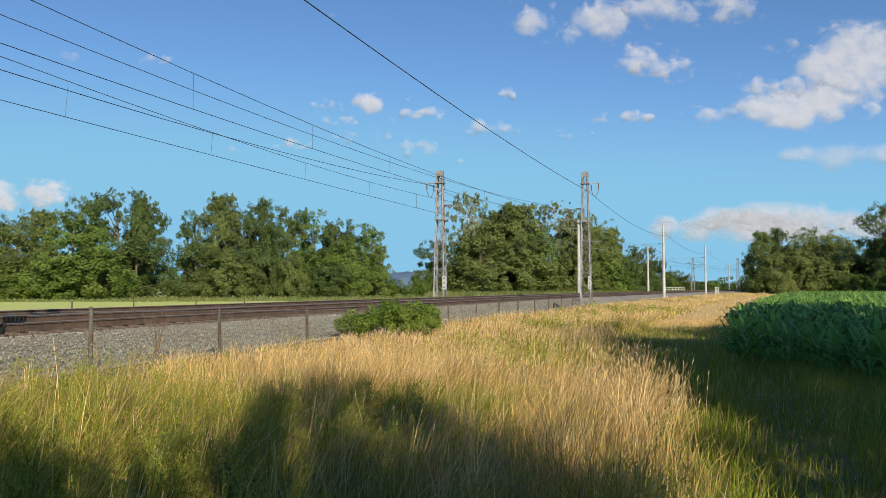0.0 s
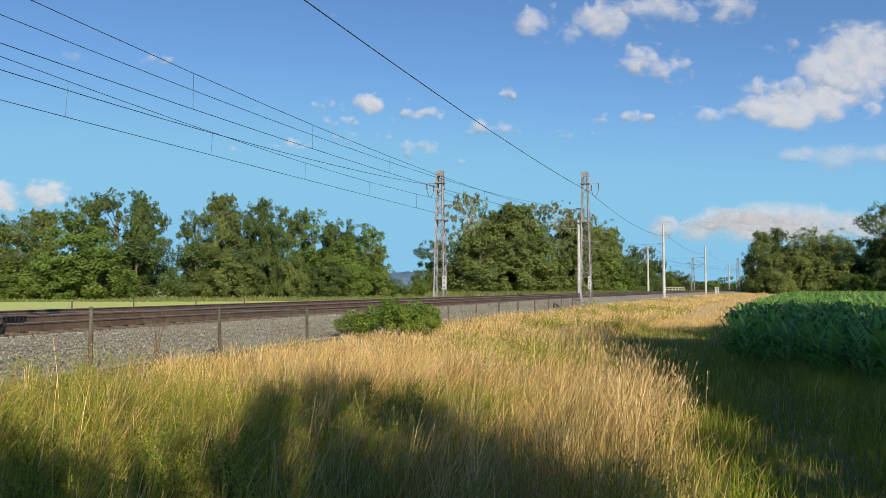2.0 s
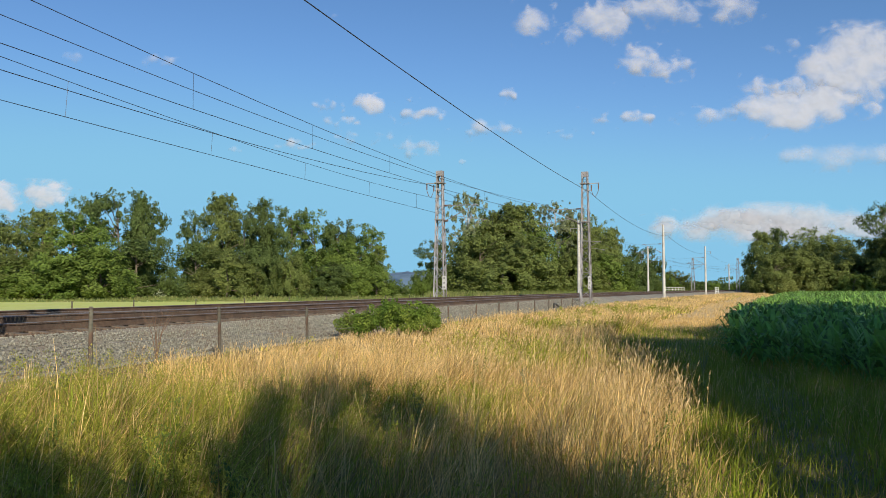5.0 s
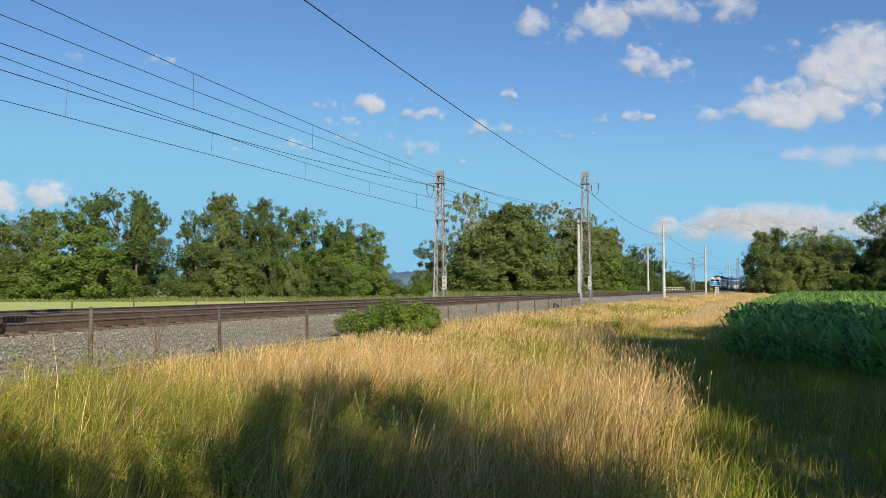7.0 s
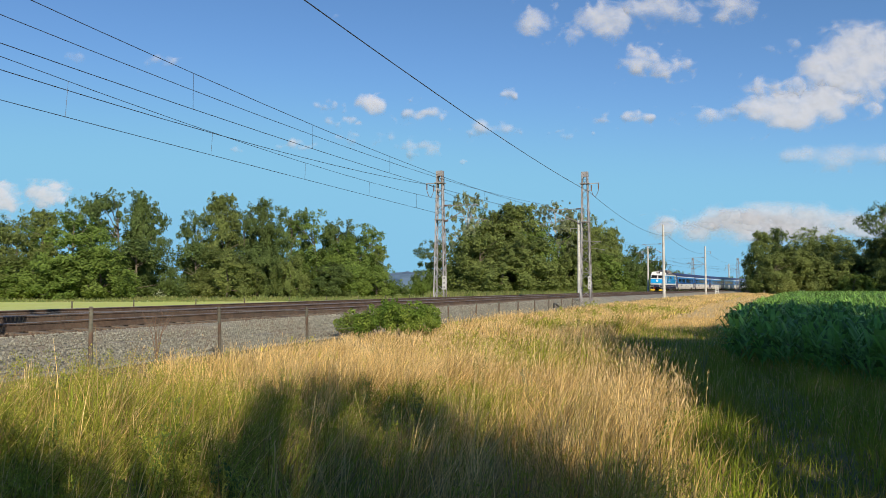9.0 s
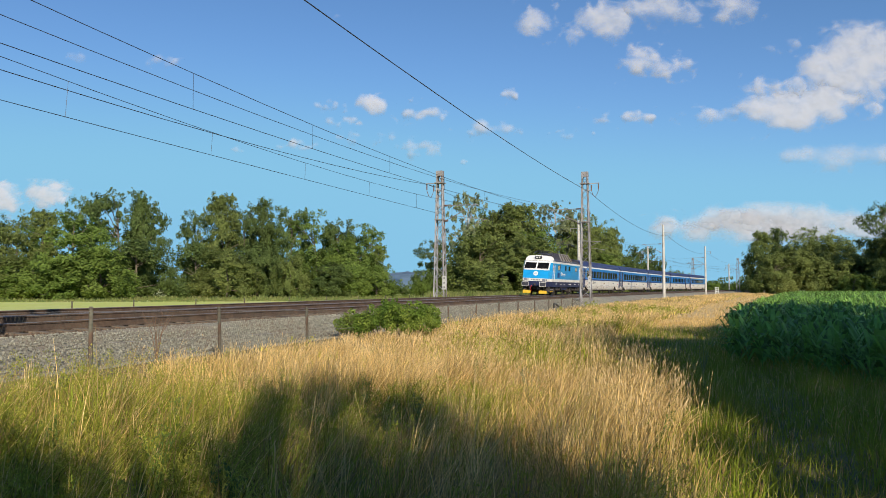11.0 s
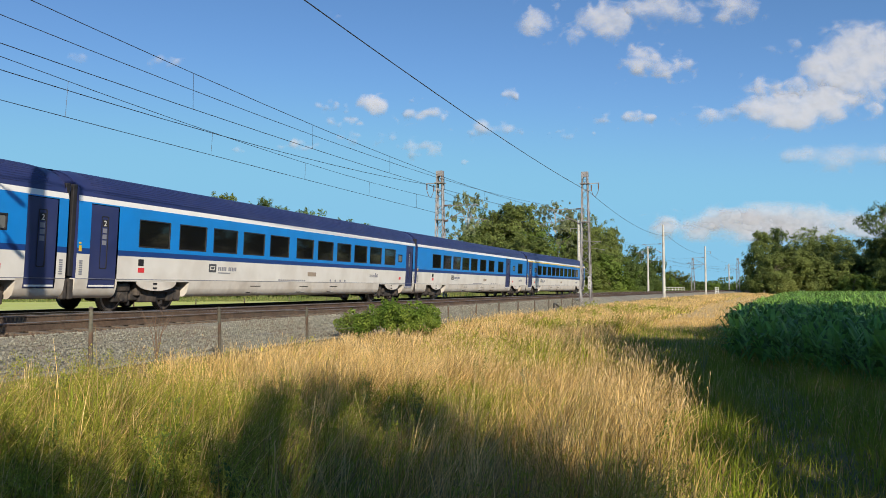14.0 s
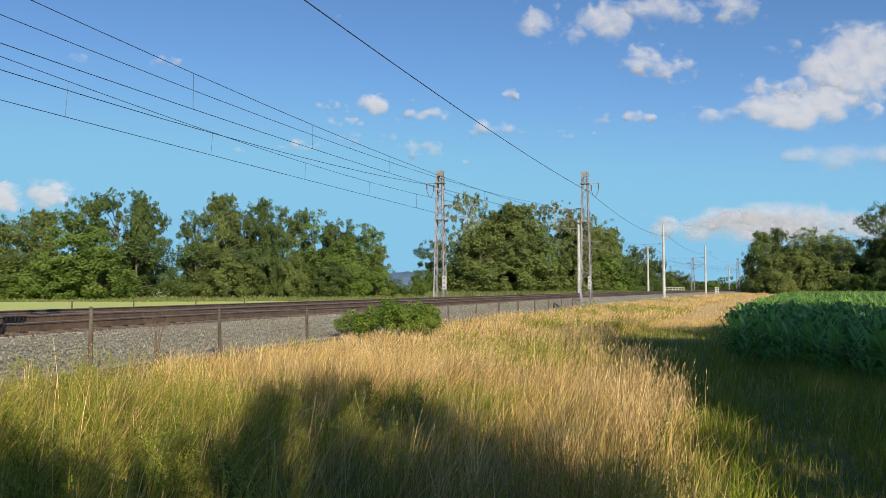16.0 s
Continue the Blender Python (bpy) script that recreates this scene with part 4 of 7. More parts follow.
# leafy weeds standing in the grass
def weed(seed, x, y, z, height, mat, label, leaves=60, size=0.03, spread=0.12, stems=4):
    rng = np.random.default_rng(seed)
    t = root("weed", pose(x, y, z), label, "weed", "weeds in the grass")
    pts = []
    for k in range(stems):
        bm = bmesh.new()
        a = rng.uniform(0, 6.28)
        top = Vector((math.cos(a) * spread * rng.uniform(0.4, 1.4), math.sin(a) * spread * rng.uniform(0.4, 1.4), height * rng.uniform(0.75, 1.05)))
        rod(bm, (0, 0, 0), top * 0.5 + Vector((0, 0, 0.03)), 0.006, 5, 0.004)
        rod(bm, top * 0.5 + Vector((0, 0, 0.03)), top, 0.004, 5, 0.002)
        pts += [top * u for u in np.linspace(0.3, 1.0, 8)]
        part("stem", bm, mat, t)
    cs = np.array([tuple(p) for p in pts])
    v, f = leaf_quads(rng, cs, np.full(len(cs), 0.05), leaves, size)
    ob = new("leaves", raw_mesh("leaves", v, f, mat))
    ob.parent = t


M_DEAD = material("dead_stem", (0.17, 0.105, 0.07), 0.9, grain=0.3, scale=20.0, island=0.2)
for k, (x, y, h, m, label) in enumerate([
        (1.95, 7.6, 0.75, L_MID, "dark green leafy weed stem among the grass"), (0.55, 12.2, 0.85, L_MID, "dark green leafy weed stem among the grass"),
        (-0.3, 8.2, 0.78, L_OLIVE, "brownish green weed with ragged leaves"), (-0.9, 9.6, 0.80, L_OLIVE, "brownish green weed with ragged leaves"),
        (1.1, 10.4, 0.86, L_PALE, "pale grey-green flowering weed in the grass"), (3.2, 16.2, 0.9, L_OLIVE, "brownish green weed with ragged leaves"),
        (4.6, 14.6, 0.82, L_PALE, "pale grey-green flowering weed in the grass"), (-3.6, 9.4, 0.8, L_PALE, "pale grey-green flowering weed in the grass"),
        (-2.2, 6.4, 0.7, L_MID, "fresh green leafy weed in the grass"), (-3.3, 7.2, 0.72, L_MID, "fresh green leafy weed in the grass"),
        (-4.6, 9.6, 0.75, L_MID, "fresh green leafy weed in the grass"), (-5.6, 11.2, 0.8, L_MID, "fresh green leafy weed in the grass"),
        (3.8, 19.5, 0.85, L_OLIVE, "brownish green weed with ragged leaves"), (-2.7, 8.3, 0.7, L_MID, "fresh green leafy weed in the grass"),
        (-1.4, 5.6, 0.6, L_DARK, "dark green leafy weed stem among the grass"), (0.4, 6.6, 0.6, L_PALE, "pale grey-green flowering weed in the grass")]):
    weed(100 + k, x, y, -0.93, h * 0.72, m, label, 240 if m != L_PALE else 260, 0.014 if m != L_PALE else 0.010, 0.14, 6)


def dead_weed(s, lat, height):
    rng = np.random.default_rng(77)
    bm = bmesh.new()
    for k in range(7):
        a = rng.uniform(0, 6.28)
        top = Vector((math.cos(a) * 0.28, math.sin(a) * 0.28, height * rng.uniform(0.7, 1.0)))
        mid = Vector((top.x * 0.3, top.y * 0.3, height * 0.5))
        rod(bm, (0, 0, 0), mid, 0.008, 5, 0.006)
        rod(bm, mid, top, 0.006, 5, 0.003)
        for j in range(4):
            q = mid.lerp(top, rng.uniform(0.2, 0.9))
            rod(bm, q, q + Vector((rng.normal(0, 0.07), rng.normal(0, 0.07), 0.1)), 0.004, 4, 0.002)
    p = on(s, lat, float(ground_z(lat)))
    ob = new("dead_weed", mesh_of(bm, "dead_weed", M_DEAD))
    ob.matrix_basis = Matrix.Translation(p)
    tagged(ob, "dry brown branching weed stalk beside the fence", "weed")


dead_weed(12.7, 8.3, 1.0)


# ---------------------------------------------------------------- bush by the fence
def bush():
    rng = np.random.default_rng(8)
    p = on(21.45, 9.25, -0.66)
    t = root("bush", Matrix.Translation(p), "dense bright green bush growing at the fence", "bush")
    cs, rs = [], []

    def crest(x):
        return float(np.interp(x, [-1.36, -1.0, -0.6, 0.2, 1.15, 1.5], [0.38, 0.66, 0.86, 0.97, 0.98, 0.72])) * (0.95 + 0.07 * math.sin(5 * x + 1))
    for k in range(170):
        x = rng.uniform(-1.24, 1.38)
        top = crest(x)
        cs.append((x, rng.uniform(-0.62, 0.5), rng.uniform(0.1, 1.0) ** 0.7 * (top - 0.1)))
        rs.append(rng.uniform(0.11, 0.21))
    cs, rs = np.array(cs), np.array(rs)
    v, f = leaf_quads(rng, cs, rs, 21000, 0.031)
    ob = new("foliage", raw_mesh("foliage", v, f, L_BUSH))
    ob.parent = t
    for k in range(14):
        bm = bmesh.new()
        c = Vector(cs[k])
        rod(bm, (c.x * 0.5, 0, 0), c, 0.016, 6, 0.006)
        part("branch", bm, M_BARK, t)
    for k in range(12):
        bm = bmesh.new()
        x = rng.uniform(-1.4, 1.4)
        z = crest(x) - 0.02
        rod(bm, (x, 0, z - 0.2), (x + rng.normal(0, 0.06), 0.05, z + rng.uniform(0.04, 0.12)), 0.007, 5, 0.004)
        tw = part("twig", bm, M_BARK, t)
        v, f = leaf_quads(rng, np.array([[x, 0, z + 0.06]]), np.array([0.1]), 26, 0.045)
        lv = new("twig_leaves", raw_mesh("twig_leaves", v, f, L_BUSH))
        lv.parent = tw


bush()


# ---------------------------------------------------------------- maize field
def corn_plant(rng, height, leaves, cuts):
    """Arrays for one maize plant with arching leaves, base at the origin."""
    vs, fs, base = [], [], 0
    for k in range(4):
        a, b = k * math.pi / 2, (k + 1) * math.pi / 2
        r = 0.012
        vs.append([[r * math.cos(a), r * math.sin(a), 0], [r * math.cos(b), r * math.sin(b), 0], [0.5 * r * math.cos(b), 0.5 * r * math.sin(b), height * 0.85], [0.5 * r * math.cos(a), 0.5 * r * math.sin(a), height * 0.85]])
        fs.append([base, base + 1, base + 2, base + 3])
        base += 4
    turn = rng.uniform(0, 3.14)
    for k in range(leaves):
        a = turn + (k % 2) * math.pi + rng.normal(0, 0.35)
        z0 = height * (0.12 + 0.72 * k / leaves)
        length = rng.uniform(0.42, 0.72) * (1.0 if k < leaves - 2 else 0.75)
        rise = rng.uniform(0.42, 0.70) * (1.25 if k > leaves - 4 else 1.0)
        w = rng.uniform(0.038, 0.052)
        row = []
        for u in np.linspace(0, 1, cuts):
            out = length * (u - 0.18 * u * u)
            z = z0 + rise * math.sin(min(1.0, u * 0.85) * 2.3) * 0.75 - 0.10 * u ** 3
            half = w * (0.5 + 1.1 * u) * (1 - u) ** 0.55 + 0.003
            c, d = math.cos(a), math.sin(a)
            row.append([[c * out - d * half, d * out + c * half, z + half * 0.5], [c * out + d * half, d * out - c * half, z + half * 0.5]])
        for p, q in zip(row, row[1:]):
            vs.append([p[0], p[1], q[1], q[0]])
            fs.append([base, base + 1, base + 2, base + 3])
            base += 4
    return np.array(vs).reshape(-1, 3), np.array(fs)


def field_edge(s):
    return float(np.interp(s, [12, 14, 16, 18, 19, 23, 30, 41, 76, 200], [21.0, 20.3, 19.6, 18.8, 18.25, 18.5, 19.0, 19.7, 21.8, 25.0]))


def corn_field():
    rng = np.random.default_rng(14)
    near = [corn_plant(rng, rng.uniform(1.0, 1.15), 10, 6) for _ in range(8)]
    mid = [corn_plant(rng, rng.uniform(1.0, 1.15), 8, 4) for _ in range(6)]
    far = [corn_plant(rng, 1.05, 6, 3) for _ in range(5)]
    # single plants along the open edge of the field
    meshes = [raw_mesh("maize_plant", v, f, L_CORN) for v, f in near]
    for k in range(150):
        s, row = 9.5 + (k % 75) * 0.29 + rng.uniform(-0.05, 0.05), k // 75
        lat = row * 0.7 + rng.normal(0, 0.05)
        p = on(s, lat + field_edge(s), -0.97)
        ob = new("maize_plant", meshes[k % 8])
        ob.matrix_basis = Matrix.Translation(p) @ Matrix.Rotation(rng.uniform(0, 6.28), 4, "Z") @ Matrix.Diagonal((1, 1, rng.uniform(0.74, 0.9), 1))
        tagged(ob, "dark green maize plant with long arching leaves", "maize plant", "maize plants at the field edge")
    chunks = []

    def add(bank, s, lat, grow=1.0):
        v, f = bank[int(rng.integers(len(bank)))]
        a = rng.uniform(0, 6.28)
        k = grow * rng.uniform(0.9, 1.12)
        p = on(s, lat + field_edge(s))
        c, d = math.cos(a), math.sin(a)
        w = np.stack([(v[:, 0] * c - v[:, 1] * d) * max(1.0, grow) + p.x, (v[:, 0] * d + v[:, 1] * c) * max(1.0, grow) + p.y, v[:, 2] * rng.uniform(0.74, 0.90) - 0.97], 1)
        if abs(p.x) < 0.57 * p.y + 3:
            chunks.append((w, f))
    for row in range(2, 14):
        for s in np.arange(8, 32, 0.24):
            add(near if row < 5 else mid, s + rng.uniform(-0.06, 0.06), row * 0.7 + rng.normal(0, 0.05))
    for row in range(0, 22):
        for s in np.arange(31.3, 62, 0.34 if row < 8 else 0.5):
            add(mid if row < 6 else far, s + rng.uniform(-0.1, 0.1), row * 0.72 + rng.normal(0, 0.06))
    for row in range(14, 24):
        for s in np.arange(14, 32, 0.4):
            add(far, s + rng.uniform(-0.1, 0.1), row * 0.72)
    for lat in np.arange(0, 55, 1.1):
        for s in np.arange(62, 215, 1.1):
            add(far, s + rng.uniform(-0.4, 0.4), lat + rng.uniform(-0.3, 0.3), 1.7)
    stuff("maize_field", chunks, L_CORN, "dense dark green maize crop reaching to the trees", "maize crop")


corn_field()


# ---------------------------------------------------------------- fences
def near_fence():
    f = root("chain_link_fence", pose(0, 0, 0), "rusty chain-link fence on weathered posts beside the ballast", "fence")
    stations = [3.55, 7.1, 10.65, 14.2, 17.9, 21.6, 25.25, 28.93, 32.63, 36.22, 39.88] + [43.55 + 3.66 * k for k in range(4)]
    tops = lambda s: float(np.interp(s, [10, 14, 18, 28, 60], [0.38, 0.29, 0.20, 0.07, 0.03]))
    for s in stations:
        bm = bmesh.new()
        rod(bm, (0, 0, -0.85), (0, 0, tops(s)), 0.036, 8, 0.032)
        rod(bm, (0, 0, tops(s)), (0, 0, tops(s) + 0.03), 0.045, 8, 0.02)
        ob = part("post", bm, M_POST, f)
        ob.matrix_basis = along(s, 8.62) @ Matrix.Rotation(random.uniform(-0.03, 0.03), 4, "X") @ Matrix.Rotation(random.uniform(-0.03, 0.03), 4, "Y")
    vs, fs, base = [], [], 0
    for s in np.arange(2.0, 58.0, 0.075):
        for d in (-1, 1):
            t0, t1 = tops(s) - 0.05, -0.72
            e = s + d * 0.5 * (t0 - t1)
            p, q = on(s, 8.62, t0), on(e, 8.62, t1)
            u = (q - p).cross(Vector((math.cos(turn_at(s)), -math.sin(turn_at(s)), 0))).normalized() * 0.0012
            n = Vector((math.cos(turn_at(s)), -math.sin(turn_at(s)), 0)) * 0.0012
            ring = [(p + u, q + u), (p - u + n, q - u + n), (p - u - n, q - u - n)]
            for a, b in ((0, 1), (1, 2), (2, 0)):
                vs += [tuple(ring[a][0]), tuple(ring[b][0]), tuple(ring[b][1]), tuple(ring[a][1])]
                fs.append((base, base + 1, base + 2, base + 3))
                base += 4
    ob = new("wire_mesh", raw_mesh("wire_mesh", np.array(vs), np.array(fs), M_POST))
    ob.parent = f
    tagged(ob, "thin galvanised diamond wire mesh", kind="stuff")
    for dz in (0.05, 0.55):
        ss = np.arange(2.0, 58.0, 1.0)
        bm = bmesh.new()
        pts = [on(s, 8.62, tops(s) - dz) for s in ss]
        for a, b in zip(pts, pts[1:]):
            rod(bm, a, b, 0.003, 4)
        part("tension_wire", bm, M_GALV, f)


near_fence()
FAR_FENCE = root("post_fence", pose(0, 0, 0), "row of thin dark fence posts at the meadow's edge", "fence")
for s in [14.0, 19.0, 23.5, 28.0, 31.8, 36.5, 41.0, 46.0, 51.0, 56.0, 61.0, 66.0, 71.0, 76.0]:
    bm = bmesh.new()
    rod(bm, (0, 0, -0.95), (0, 0, 0.16), 0.035, 6, 0.03)
    ob = part("post", bm, M_POST, FAR_FENCE)
    ob.matrix_basis = along(s, -7.6)


# ---------------------------------------------------------------- bridge railings beside the line
def railing(s0, s1, lat, label):
    t = root("bridge_railing", pose(0, 0, 0), label, "railing", "railings of the small bridge")
    ss = np.linspace(s0, s1, max(3, int((s1 - s0) / 3.5)))
    for s in ss:
        bm = bmesh.new()
        box(bm, -0.05, 0.05, -0.05, 0.05, -0.8, 0.85, 0.01)
        ob = part("post", bm, M_WHITE, t)
        ob.matrix_basis = along(float(s), lat)
    for z in (-0.05, 0.4, 0.85):
        bm = bmesh.new()
        for a, b in zip(ss, ss[1:]):
            bar(bm, on(a, lat, z), on(b, lat, z), 0.08, 0.08)
        part("rail", bm, M_WHITE, t)


railing(204.5, 232.0, -4.6, "white-painted steel railing of a small railway bridge")
railing(189.0, 195.0, 8.6, "short white-painted railing of a small railway bridge")

# black drain pipe by the ballast foot
bm = bmesh.new()
pts = [Vector((0.0, 0.0, 0.0)), Vector((0.0, 0.0, 0.42)), Vector((0.5, 0.0, 0.40)), Vector((1.1, -0.1, 0.22)), Vector((1.7, -0.2, 0.0))]
for a, b in zip(pts, pts[1:]):
    rod(bm, a, b, 0.06, 8)
    bmesh.ops.create_icosphere(bm, subdivisions=1, radius=0.062, matrix=Matrix.Translation(b))
ob = new("drain_pipe", mesh_of(bm, "drain_pipe", T_PIPE := material("black_plastic", (0.02, 0.02, 0.022), 0.45, grain=0.2)))
ob.matrix_basis = along(54.0, 7.5, -0.75)
tagged(ob, "bent black plastic pipe at the foot of the ballast", "pipe")


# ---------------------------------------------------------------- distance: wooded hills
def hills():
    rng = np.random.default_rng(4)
    # the blue of distance haze is put into the woods' own colour
    M_HILL = material("haze_blue_wood", (0.10, 0.17, 0.25), 1.0, grain=0.18, scale=0.02, alt=(0.13, 0.20, 0.28), alt_scale=0.006)
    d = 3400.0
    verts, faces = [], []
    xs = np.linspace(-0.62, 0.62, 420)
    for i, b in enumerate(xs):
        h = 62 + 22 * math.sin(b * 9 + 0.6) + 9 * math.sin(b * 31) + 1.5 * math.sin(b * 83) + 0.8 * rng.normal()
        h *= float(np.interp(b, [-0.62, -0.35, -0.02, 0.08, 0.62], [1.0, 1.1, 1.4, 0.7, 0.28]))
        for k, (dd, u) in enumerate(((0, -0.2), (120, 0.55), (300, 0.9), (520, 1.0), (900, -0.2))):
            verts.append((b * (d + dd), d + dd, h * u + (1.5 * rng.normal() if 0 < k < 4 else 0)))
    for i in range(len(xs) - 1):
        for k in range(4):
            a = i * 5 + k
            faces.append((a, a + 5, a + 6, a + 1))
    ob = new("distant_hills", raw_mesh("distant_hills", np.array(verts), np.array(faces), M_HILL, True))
    tagged(ob, "low wooded hills on the horizon, coloured blue for distance haze", "hills", kind="structure")
    # far wood line across the fields
    rng = np.random.default_rng(6)
    cs, rs = [], []
    for k in range(700):
        b = rng.uniform(-0.5, 0.62)
        dist = rng.uniform(900, 1100)
        top = 10 + 4 * math.sin(b * 40) + 3 * math.sin(b * 17)
        if -0.09 < b < -0.01:
            top *= 0.7
        cs.append((b * dist, dist, rng.uniform(0, top)))
        rs.append(rng.uniform(3, 6))
    v, f = leaf_quads(rng, np.array(cs), np.array(rs), 26000, 1.5)
    stuff("far_woods", [(v, f)], L_DARK, "dark line of far woods across the fields", "woods")


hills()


# ---------------------------------------------------------------- clouds, drifting slowly
def cloud_material():
    m = bpy.data.materials.new("cloud_vapour")
    m.use_nodes = True
    nt = m.node_tree
    b = nt.nodes["Principled BSDF"]
    b.inputs["Base Color"].default_value = (0.405, 0.420, 0.490, 1)
    b.inputs["Roughness"].default_value, b.inputs["Specular IOR Level"].default_value = 1.0, 0.0
    at = nt.nodes.new("ShaderNodeAttribute")
    at.attribute_name = "puff"
    tc = nt.nodes.new("ShaderNodeTexCoord")
    n = nt.nodes.new("ShaderNodeTexNoise")
    n.inputs["Scale"].default_value, n.inputs["Detail"].default_value, n.inputs["Roughness"].default_value = 0.02, 8, 0.6
    nt.links.new(tc.outputs["Object"], n.inputs["Vector"])
    add = nt.nodes.new("ShaderNodeMath")
    add.operation = "MULTIPLY_ADD"
    nt.links.new(n.outputs["Fac"], add.inputs[0])
    add.inputs[1].default_value = 0.5
    nt.links.new(at.outputs["Fac"], add.inputs[2])
    r = nt.nodes.new("ShaderNodeMapRange")
    r.interpolation_type = "SMOOTHSTEP"
    r.inputs["From Min"].default_value, r.inputs["From Max"].default_value = 0.30, 1.45
    r.inputs["To Max"].default_value = 0.84
    nt.links.new(add.outputs[0], r.inputs["Value"])
    nt.links.new(r.outputs[0], b.inputs["Alpha"])
    return m


M_CLOUD = cloud_material()
CLOUDS = []
SKY_D = 2600.0


def cloud(px, py, w, h, drift, seed, thick=1.0):
    """px, py: bearing and rise (over the distance); w, h: its angular size; drift: how far it goes in the clip."""
    nx, nz = max(40, int(w * 640)), max(24, int(h * 800))
    rng = np.random.default_rng(seed + 40)
    gu, gv = np.meshgrid(np.linspace(-1, 1, nx), np.linspace(-1, 1, nz))
    # heaped lumps over a flatter base, smaller towards the ends
    body = np.zeros_like(gu)
    for _ in range(int(6 + w * 60)):
        cu = rng.uniform(-0.74, 0.74)
        cv = rng.uniform(-0.42, 0.5) * (1 - abs(cu) ** 1.5)
        r = rng.uniform(0.40, 0.80) * (1.1 - 0.5 * abs(cu)) * (0.78 if w < 0.16 else 1.0)
        du, dv = (gu - cu) * min(w / h, 3.2), gv - cv
        body += np.exp(-1.6 * (du * du + np.where(dv < 0, 1.7, 1.0) * dv * dv) / (r * r))
    body = 1.35 * (1 - np.exp(-0.9 * body)) - 0.26
    verts, dens = [], []
    for j in range(nz):
        for i in range(nx):
            u, v = gu[j, i], gv[j, i]
            q = Vector((u * w * 30 + seed * 7.3, v * h * 40, seed * 3.1))
            warp = Vector((noise.noise(q * 0.8), noise.noise(q * 0.8 + Vector((9, 3, 1))), 0)) * 0.5
            t = noise.fractal(q + warp, 0.9, 2.1, 6)
            d = body[j, i] + t * (0.85 if w < 0.22 and h < 0.1 else 0.55) * (1 - 0.6 * min(1.0, max(0.0, body[j, i])))
            d = min(d, 4 * (1 - abs(u)) - 0.1, 4 * (1 - abs(v)) - 0.1)
            dens.append(d * thick if d > 0 else d)
            bulge = math.sqrt(max(0.0, body[j, i] + 0.26))
            verts.append((u * w * SKY_D / 2, -bulge * min(26.0, h * SKY_D * 0.25) - 2.2 * noise.fractal(q * 0.9, 1.3, 2.0, 3), v * h * SKY_D / 2))
    faces, keep = [], np.array(dens).reshape(nz, nx)
    for j in range(nz - 1):
        for i in range(nx - 1):
            if keep[j:j + 2, i:i + 2].max() > -0.02:
                a = j * nx + i
                faces.append((a, a + 1, a + nx + 1, a + nx))
    if not faces:
        return
    me = raw_mesh("cloud", np.array(verts), np.array(faces), M_CLOUD, True)
    at = me.attributes.new("puff", "FLOAT", "POINT")
    at.data.foreach_set("value", np.array(dens, np.float32))
    ob = new("cloud", me)
    tagged(ob, "soft white fair-weather cloud drifting in the blue sky", "cloud", "drifting clouds", "structure")
    CLOUDS.append((ob, Vector((px * SKY_D, SKY_D, EYE[2] + py * SKY_D)), drift * SKY_D))


